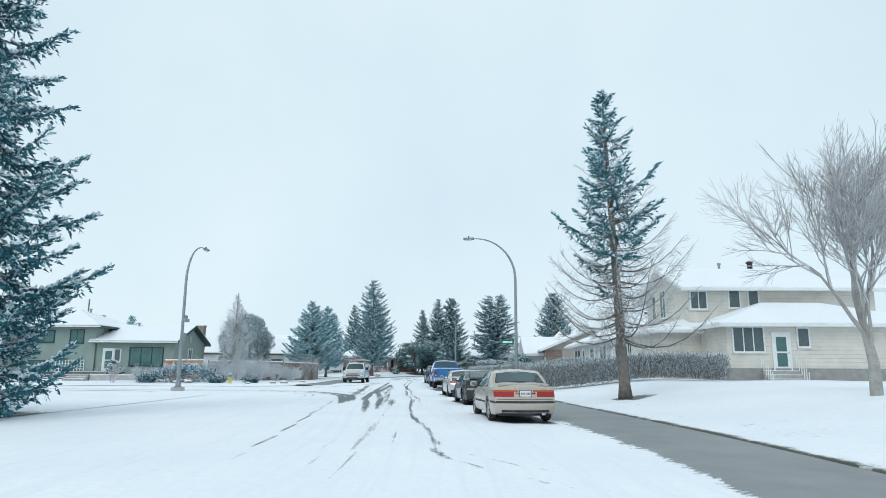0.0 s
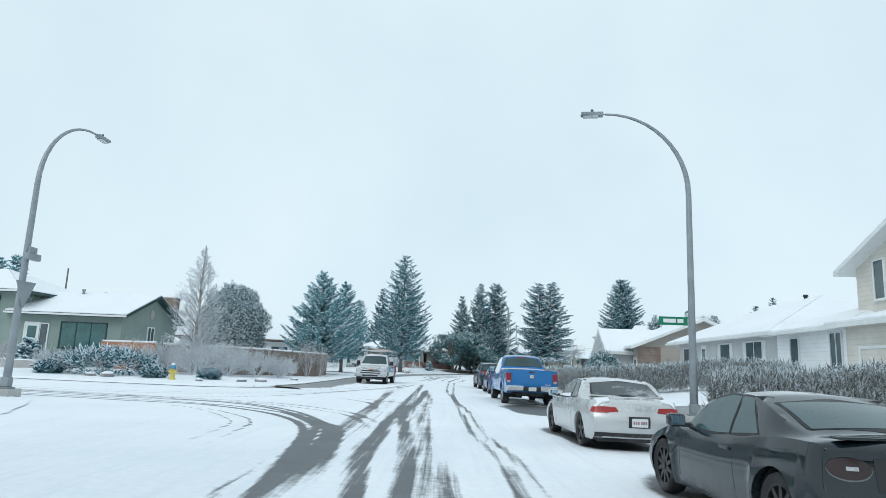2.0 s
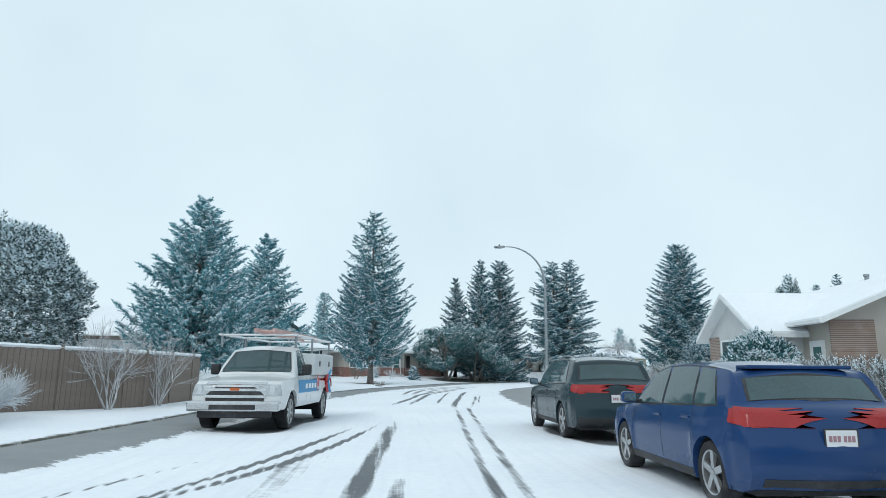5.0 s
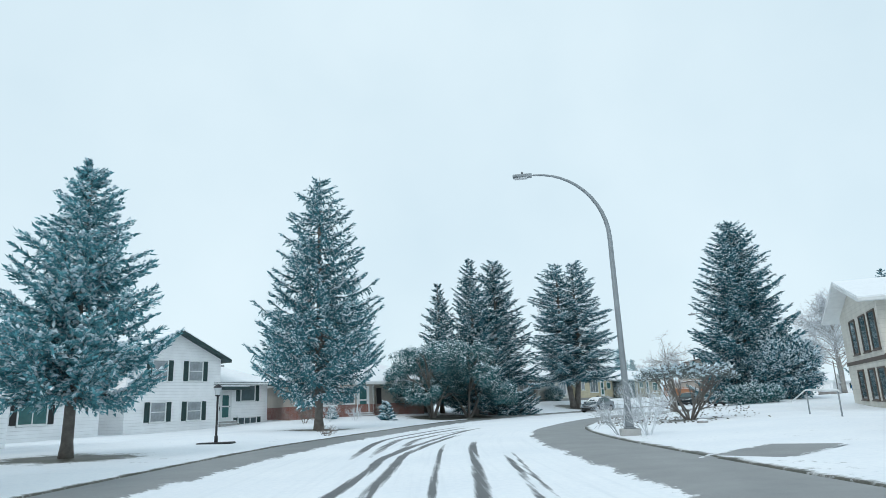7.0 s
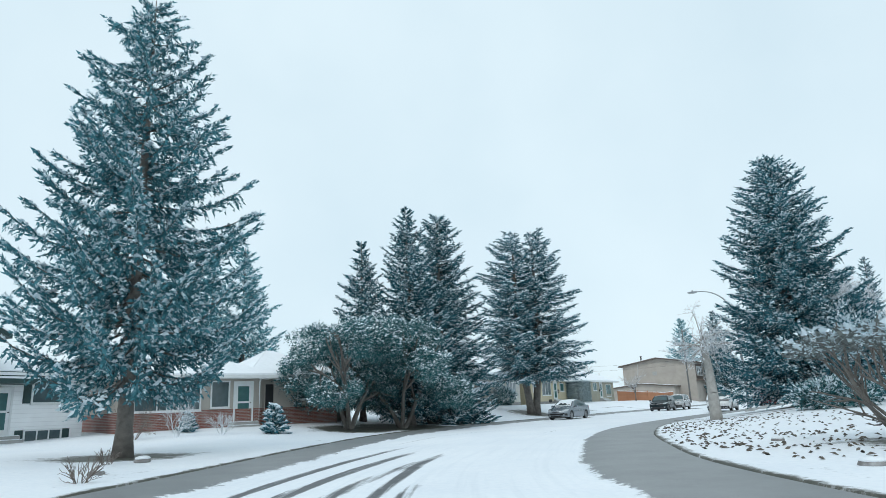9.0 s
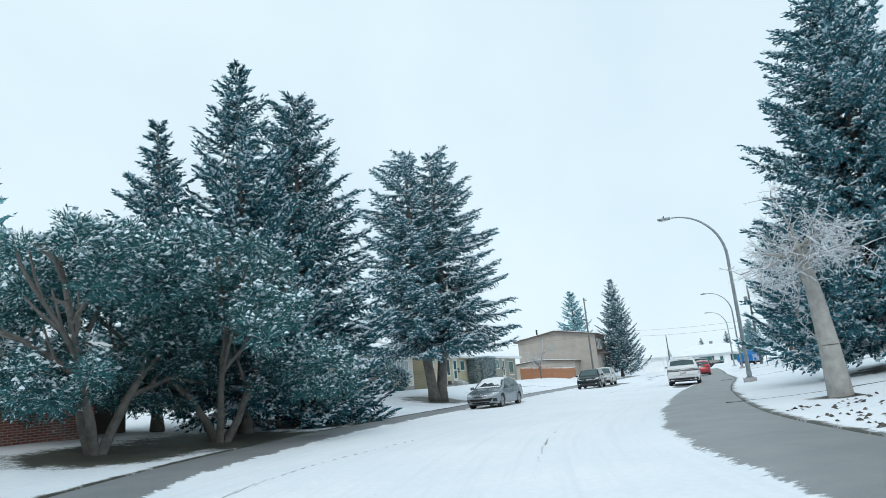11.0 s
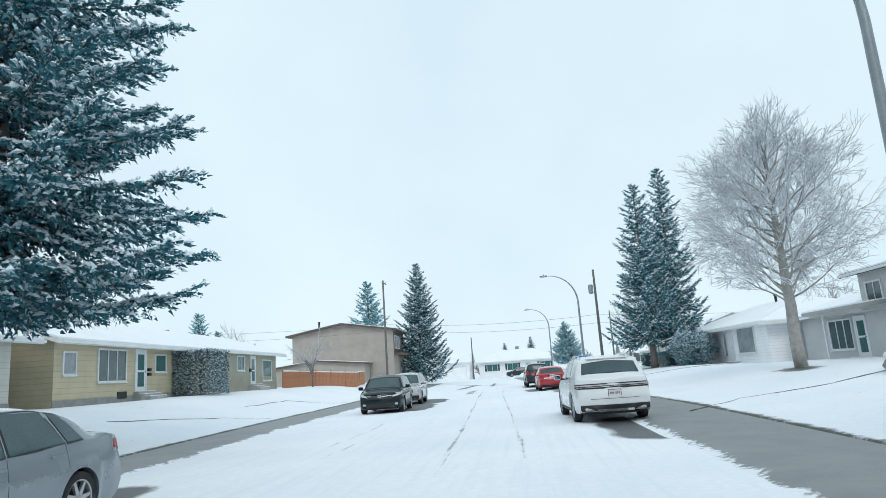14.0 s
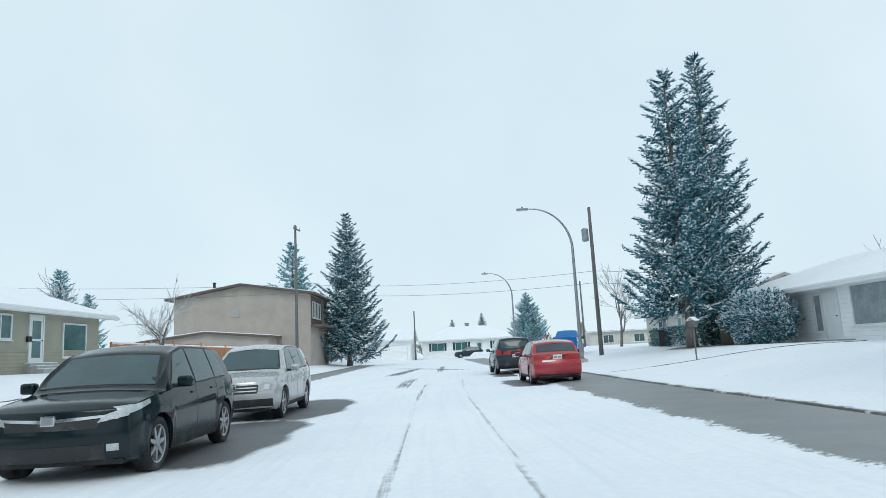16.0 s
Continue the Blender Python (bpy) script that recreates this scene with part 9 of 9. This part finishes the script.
NAVY = paint("dark_blue_car_paint", (0.014, 0.05, 0.15), 0.08, 0.0, 0.06, 0.0, 0.3)
c = hatch("hatchback_car", "dark blue hatchback with red tail lights", 0.3, 50.95, 5, 4.36, 1.8, 2.65, 0.88, NAVY, 1.47, 0.92, 0.32)
tail_pair(c, 0.52, 0.82, 0.82, 1.0, TAIL_RED, 0.9)
c.end_box("roof_spoiler", -0.55, 0.55, 1.37, 1.41, NAVY, proud=0.12, depth=0.14, bev=0.015)
c.end_shell("valance", -0.7, 0.7, 0.22, 0.36, PLASTIC), c.plate(0.66)
GREYCAR = paint("dark_grey_car_paint", (0.022, 0.042, 0.052), 0.08, 0.0, 0.06, 0.0, 0.3)
c = hatch("suv_car", "dark grey crossover parked ahead of a hatchback", -0.22, 57.7, 6, 4.6, 1.84, 2.7, 0.92, GREYCAR, 1.66, 1.02, 0.35, 0.24)
tail_pair(c, 0.52, 0.84, 0.92, 1.08, TAIL_RED, 0.92)
c.rails(0.46, 0.8), c.end_shell("valance", -0.8, 0.8, 0.26, 0.45, PLASTIC), c.plate(0.74)

# white service truck
WHITE = paint("white_truck_paint", (0.7, 0.72, 0.73), 0.3, 0.0, 0.18)
c = pickup("white service truck with tool boxes and ladder rack", -7.95, 59.33, 180, 5.5, 2.02, 3.5, 0.97, WHITE, cab=(0.24, 0.52), bed_top=1.2, spokes=8)
yf, tr = c.yf, c.car
c.shell("grille", [("front", [(-0.64, 0.66), (0.64, 0.66)], [(-0.66, 1.04), (0.66, 1.04)])], PLASTIC, 1, 0.006, nu=14, nv=5)
for z in (0.72, 0.86, 0.99):
    c.end_shell("grille_bar", -0.66, 0.66, z, z + 0.055, CHROME, rear=False, out=0.022, label="chrome grille bar")
head_pair(c, 0.66, 0.93, 0.76, 1.0, 0.012, 0.04, 0.0)
part("bumper", bevelled(boxes((-1.0, 1.0, yf - 0.12, yf + 0.1, 0.44, 0.66)), 0.05, 3), CHROME, tr, "chrome front bumper")
part("bumper_intake", boxes((-0.5, 0.5, yf + 0.095, yf + 0.105, 0.48, 0.58)), PLASTIC, tr)
c.end_shell("emblem", -0.1, 0.1, 0.87, 0.93, TAIL_AMBER, rear=False, out=0.03)
part("air_dam", bevelled(boxes((-0.8, 0.8, yf - 0.15, yf - 0.02, 0.3, 0.46)), 0.02, 1), PLASTIC, tr)
for s in (-1, 1):
    bx = part("tool_box", bevelled(boxes((s * 0.62 if s > 0 else -1.02, 1.02 if s > 0 else -0.62, -yf + 0.05, -yf + 2.5, 1.18, 1.75)), 0.02, 1), WHITE, tr)
    for k in range(2):
        y0 = -yf + 0.12 + k * 1.2
        part("hatch", bevelled(boxes((s * 1.02 - 0.008, s * 1.02 + 0.008, y0, y0 + 1.1, 1.24, 1.7)), 0.006, 1), WHITE, bx)
        part("latch", bevelled(boxes((s * 1.035 - 0.01, s * 1.035 + 0.01, y0 + 0.5, y0 + 0.6, 1.42, 1.56)), 0.01, 1), PLASTIC, bx)
    for y0 in (-yf + 0.15, -yf + 2.3, -yf + 4.0):
        v, f = tube([(s * 0.9, y0, 1.2 if y0 < 0 else 1.85), (s * 0.9, y0, 2.15)], [0.03, 0.03], 6)
        link_mesh("rack_post", v, f, GALV, tr)
    v, f = tube([(s * 0.9, -yf + 0.1, 2.15), (s * 0.9, -yf + 4.2, 2.15)], [0.028, 0.028], 6)
    link_mesh("rack_rail", v, f, WHITE, tr)
for y0 in (-yf + 0.15, -yf + 2.3, -yf + 4.0):
    v, f = tube([(-0.95, y0, 2.15), (0.95, y0, 2.15)], [0.028, 0.028], 6)
    link_mesh("rack_bar", v, f, WHITE, tr)
PALE_RUNG = plain("faded_pink_fibreglass", (0.55, 0.36, 0.33), 0.55, var=0.2, bump=0)
STRIPE_BLUE = plain("blue_livery", (0.02, 0.25, 0.5), 0.4, var=0.1, bump=0)
LIVERY_RED = plain("red_livery", (0.5, 0.04, 0.04), 0.4, var=0.1, bump=0)
lad = boxes((-0.55, -0.49, -yf + 0.0, -yf + 4.6, 2.18, 2.28), (-0.11, -0.05, -yf + 0.0, -yf + 4.6, 2.18, 2.28), *[(-0.5, -0.1, -yf + 0.2 + 0.3 * k, -yf + 0.24 + 0.3 * k, 2.21, 2.25) for k in range(15)])
tagged(part("ladder", lad, PALE_RUNG, None), "pale pinkish fibreglass ladder on the truck's rack", "ladder").matrix_world = tr.matrix_world
for s in (-1, 1):
    xx = s * 1.012
    part("stripe", boxes((xx - 0.004, xx + 0.004, -yf + 1.75, yf - 1.55, 0.78, 1.08)), STRIPE_BLUE, tr, "blue livery stripe")
    part("stripe_mark", boxes(*[(xx + s * 0.006 - 0.002, xx + s * 0.006 + 0.002, yf - 2.2 - 0.32 * k - 0.2, yf - 2.2 - 0.32 * k, 0.87, 0.99) for k in range(4)]), SIGN_WHITE, tr)
    bm = bmesh.new()
    bmesh.ops.create_cone(bm, cap_ends=True, segments=24, radius1=0.17, radius2=0.17, depth=0.01)
    em = part("round_emblem", bm, LIVERY_RED, tr)
    em.matrix_local = pose(s * 1.02, -yf + 1.95, 1.0, 0, 90, 0) @ Matrix.Diagonal((1.2, 0.8, 1, 1))
    bm = bmesh.new()
    bmesh.ops.create_cone(bm, cap_ends=True, segments=24, radius1=0.15, radius2=0.15, depth=0.014)
    inner = part("emblem_ring", bm, SIGN_WHITE, em)
    bm = bmesh.new()
    bmesh.ops.create_cone(bm, cap_ends=True, segments=24, radius1=0.12, radius2=0.12, depth=0.018)
    part("emblem_disc", bm, LIVERY_RED, em)
    v, f = tube([(s * 1.022, -yf + 0.28 + 0.42 * math.sin(a), 0.62 + 0.6 * (1 - math.cos(a)) * 0.5 + 0.1) for a in np.linspace(0.2, 3.0, 10)], [0.055] * 10, 4)
    link_mesh("livery_arc", v, f, STRIPE_BLUE, tr)
    v, f = tube([(s * 1.022, -yf + 0.62 + 0.3 * math.sin(a), 0.62 + 0.5 * (1 - math.cos(a)) * 0.5 + 0.1) for a in np.linspace(0.2, 2.6, 10)], [0.05] * 10, 4)
    link_mesh("livery_arc", v, f, LIVERY_RED, tr)
tail_pair(c, 0.86, 0.98, 0.85, 1.1, TAIL_RED, 0.975, 0.995, 0.0)
part("rear_bumper", bevelled(boxes((-0.98, 0.98, -yf - 0.12, -yf + 0.08, 0.5, 0.7)), 0.04, 2), CHROME, tr)


# second stretch
def along(u, n):
    p = road2(u, n)
    return p[0], p[1]


SILVER_BLUE = paint("silver_blue_car_paint", (0.25, 0.285, 0.315), 0.22, 0.55, 0.2)
x, y = along(-12.3, -2.98)
c = Vehicle("sedan_car", "silver sedan with half-cleared snowy windscreen parked by the kerb", x, y, HEAD2 + 177, 4.58, 1.755, 2.64, 0.94,
            [(0, 0.68), (0.03, 0.72), (0.1, 0.78), (0.26, 0.88), (0.5, 0.92), (0.75, 0.99), (0.95, 1.03), (1, 0.98)],
            [(0, 0.68), (0.03, 0.75), (0.1, 0.83), (0.235, 0.95), (0.255, 0.98), (0.41, 1.36), (0.52, 1.47), (0.64, 1.455), (0.72, 1.39), (0.875, 1.1), (0.96, 1.09), (1, 1.01)],
            SILVER_BLUE, nose=((0.2, 0.12), (0.3, 0.02), (0.45, 0.0), (0.62, 0.04), (0.75, 0.14), (0.9, 0.2)), r=0.325, sill=0.2, glass=CAR_GLASS_FROST, spokes=7, tumble=0.38, bow=(0.32, 0.12), flare=0.02)
c.side_glass([(0.325, 0.525, 0.43, 0.522), (0.54, 0.72, 0.536, 0.67), (0.733, 0.79, 0.69, 0.73)], mat=CAR_GLASS)
c.screen("windscreen", "front", 0.27, 0.4), c.screen("rear_window", "rear", 0.865, 0.735, 0.8, 0.82)
c.seam(0.3, 0.34, 0.31, 0.9), c.seam(0.532, 0.34, 0.532, 0.93), c.seam(0.74, 0.5, 0.725, 0.98), c.handle(0.505, 0.83), c.handle(0.69, 0.87), c.mirrors(0.35)
c.shell("grille", [("front", [(-0.44, 0.27), (0, 0.25), (0.44, 0.27)], [(-0.64, 0.5), (0, 0.46), (0.64, 0.5)])], WELL, 1, 0.008, nu=24, nv=7)
c.end_shell("grille_bar", -0.5, 0.5, 0.34, 0.365, SILVER_BLUE, rear=False, out=0.016)
c.end_shell("upper_grille", -0.34, 0.34, 0.56, 0.6, PLASTIC, rear=False)
c.end_shell("fog_recess", 0.62, 0.8, 0.32, 0.47, PLASTIC, rear=False, both=True)
head_pair(c, 0.46, 0.8, 0.58, 0.68, 0.06, 0.14, 0.09)
c.end_box("badge", -0.07, 0.07, 0.62, 0.7, CHROME, rear=False, proud=0.012, depth=0.03, bev=0.025)
c.shell("windscreen_snow", [("front", [(-0.68, 1.0), (-0.5, 1.12), (-0.34, 1.08), (-0.12, 1.22), (0.08, 1.16), (0.28, 1.25), (0.42, 1.1), (0.66, 1.02)], [(-0.53, 1.33), (-0.3, 1.36), (0.0, 1.37), (0.3, 1.36), (0.53, 1.33)])], ROOF_SNOW, 1, 0.014, label="snow left on the windscreen", nu=26, nv=8)
c.shell("windscreen_snow", [("front", [(-0.64, 0.99), (0.64, 0.99)], [(-0.62, 1.03), (-0.2, 1.025), (0.2, 1.04), (0.62, 1.03)])], ROOF_SNOW, 1, 0.014, nu=20, nv=4)
c.roof_snow(0.42, 0.7, 0.02, 0.9)
tail_pair(c, 0.5, 0.8, 0.82, 0.96, TAIL_RED)

PEARL = paint("white_pearl_car_paint", (0.76, 0.78, 0.79), 0.2, 0.0, 0.1)
x, y = along(0.3, -12.0)
c = hatch("suv_car", "white luxury crossover with slim tail lights and silver wheels", x, y, HEAD2, 4.83, 1.93, 2.85, 0.92, PEARL, 1.7, 1.07, 0.375, 0.25, spokes=9, tail_rake=0.14, quarter=False)
c.rails(0.44, 0.8)
tail_pair(c, 0.4, 0.9, 0.85, 0.985, PLASTIC, 0.905, 0.985, 0.03, 0.008, "lamp_housing")
tail_pair(c, 0.5, 0.9, 0.885, 0.955, LAMP_CLEAR, 0.92, 0.985, 0.015, 0.016)
tail_pair(c, 0.62, 0.9, 0.9, 0.915, TAIL_SMOKE, 0.93, 0.985, 0.0, 0.022, "light_strip")
c.end_shell("light_bar", -0.42, 0.42, 0.87, 0.925, PLASTIC, out=0.01)
c.end_shell("light_bar_trim", -0.42, 0.42, 0.892, 0.904, CHROME, out=0.018)
c.strip_line("sill_chrome", 0.3, 0.68, 0.36, 0.36, 0.018, CHROME)
c.end_shell("lower_bumper", -0.86, 0.86, 0.27, 0.46, PLASTIC, out=0.01)
c.end_shell("skid_plate", -0.45, 0.45, 0.3, 0.36, CHROME, out=0.02)
c.end_box("exhaust", 0.52, 0.76, 0.32, 0.4, CHROME, both=True, proud=0.02, bev=0.025)
c.end_box("roof_spoiler", -0.52, 0.52, 1.59, 1.625, PEARL, proud=0.07, depth=0.2, bev=0.015)
c.shell("tailgate_seam", [("rear", [(-0.6, 0.6), (0.6, 0.6)], [(-0.6, 0.61), (0.6, 0.61)])], PLASTIC, 1, 0.003, nu=16, nv=2)
c.shell("plate_recess", [("rear", [(-0.24, 0.64), (0.24, 0.64)], [(-0.28, 0.83), (0.28, 0.83)])], PEARL, 1, 0.012, nu=8, nv=4)
c.plate(0.665, out=0.022)

BLACKCAR = paint("black_car_paint", (0.008, 0.018, 0.022), 0.06, 0.0, 0.06, 0.0, 0.3)
x, y = along(10.75, -4.24)
c = hatch("suv_car", "black compact crossover parked by the kerb", x, y, HEAD2 + 180, 4.3, 1.88, 2.61, 0.86, BLACKCAR, 1.61, 1.0, 0.335, 0.22, screen_foot=0.225, spokes=7)
c.shell("grille", [("front", [(-0.52, 0.62), (0.52, 0.62)], [(-0.56, 0.72), (0.56, 0.72)])], PLASTIC, 1, 0.006, nu=12, nv=4)
c.shell("grille_bar", [("front", [(-0.6, 0.735), (0, 0.7), (0.6, 0.735)], [(-0.6, 0.765), (0, 0.74), (0.6, 0.765)])], CHROME, 1, 0.014, nu=14, nv=3, label="chrome bar over the grille")
c.end_box("badge", -0.085, 0.085, 0.67, 0.79, CHROME, rear=False, proud=0.02, depth=0.03, bev=0.02)
head_pair(c, 0.52, 0.82, 0.68, 0.78, 0.05, 0.15, 0.12)
c.end_shell("lower_grille", -0.6, 0.6, 0.27, 0.44, PLASTIC, rear=False)
c.end_shell("fog_light", 0.62, 0.74, 0.36, 0.44, HEAD_LENS, rear=False, both=True)
tail_pair(c, 0.52, 0.8, 0.9, 1.05, TAIL_RED)

SILVER2 = paint("silver_car_paint", (0.5, 0.51, 0.51), 0.24, 0.4, 0.2)
x, y = along(17.3, -4.38)
c = hatch("suv_car", "silver crossover parked behind a black one", x, y, HEAD2 + 180, 4.53, 1.82, 2.62, 0.9, SILVER2, 1.68, 1.02, 0.345, 0.24, screen_foot=0.225, glass=CAR_GLASS)
c.shell("grille", [("front", [(-0.5, 0.6), (0.5, 0.6)], [(-0.52, 0.8), (0.52, 0.8)])], PLASTIC, 1, 0.006, nu=12, nv=4)
for z in (0.64, 0.71, 0.775):
    c.end_shell("grille_bar", -0.48, 0.48, z, z + 0.025, CHROME, rear=False, out=0.016)
c.end_box("badge", -0.07, 0.07, 0.68, 0.78, CHROME, rear=False, proud=0.025, depth=0.03, bev=0.015)
head_pair(c, 0.52, 0.83, 0.64, 0.8, 0.03, 0.1, 0.06)
c.end_shell("lower_grille", -0.8, 0.8, 0.28, 0.48, PLASTIC, rear=False)
tail_pair(c, 0.6, 0.84, 0.95, 1.3, TAIL_RED, 0.95)

RED = paint("red_car_paint", (0.42, 0.03, 0.04), 0.22, 0.15, 0.15)
x, y = along(25.0, -12.85)
c = hatch("hatchback_car", "red hatchback with a patch of snow on its tailgate", x, y, HEAD2, 4.3, 1.74, 2.6, 0.85, RED, 1.5, 0.93, 0.31)
tail_pair(c, 0.56, 0.82, 0.8, 0.98, TAIL_RED, 0.93)
c.end_shell("tailgate_snow", -0.52, -0.08, 0.73, 0.79, ROOF_SNOW, out=0.03, taper=0.015)
c.end_shell("valance", -0.7, 0.7, 0.22, 0.34, PLASTIC), c.plate(0.82)
x, y = along(35.2, -12.7)
c = hatch("suv_car", "dark grey boxy off-roader parked ahead of red car", x, y, HEAD2, 4.8, 1.9, 2.85, 0.9, GREYCAR, 1.83, 1.1, 0.38, 0.28, back=0.972, upright=0.06)
tail_pair(c, 0.72, 0.88, 0.92, 1.2, TAIL_RED, 0.97, 0.99, 0.0)
c.end_shell("lower_bumper", -0.85, 0.85, 0.42, 0.62, PLASTIC, out=0.012), c.plate(0.8)
x, y = along(50.0, -18.9)
pickup("bright blue pickup truck parked in a driveway", x, y, HEAD2 - 18, 5.4, 1.95, 3.3, 0.95, BLUE, z=lot_z(x, y))
hatch("suv_car", "dark crossover parked across the junction", 93.5, 209.5, 55, 4.6, 1.85, 2.7, 0.9, GREYCAR, 1.68, 1.03, 0.35, 0.24)
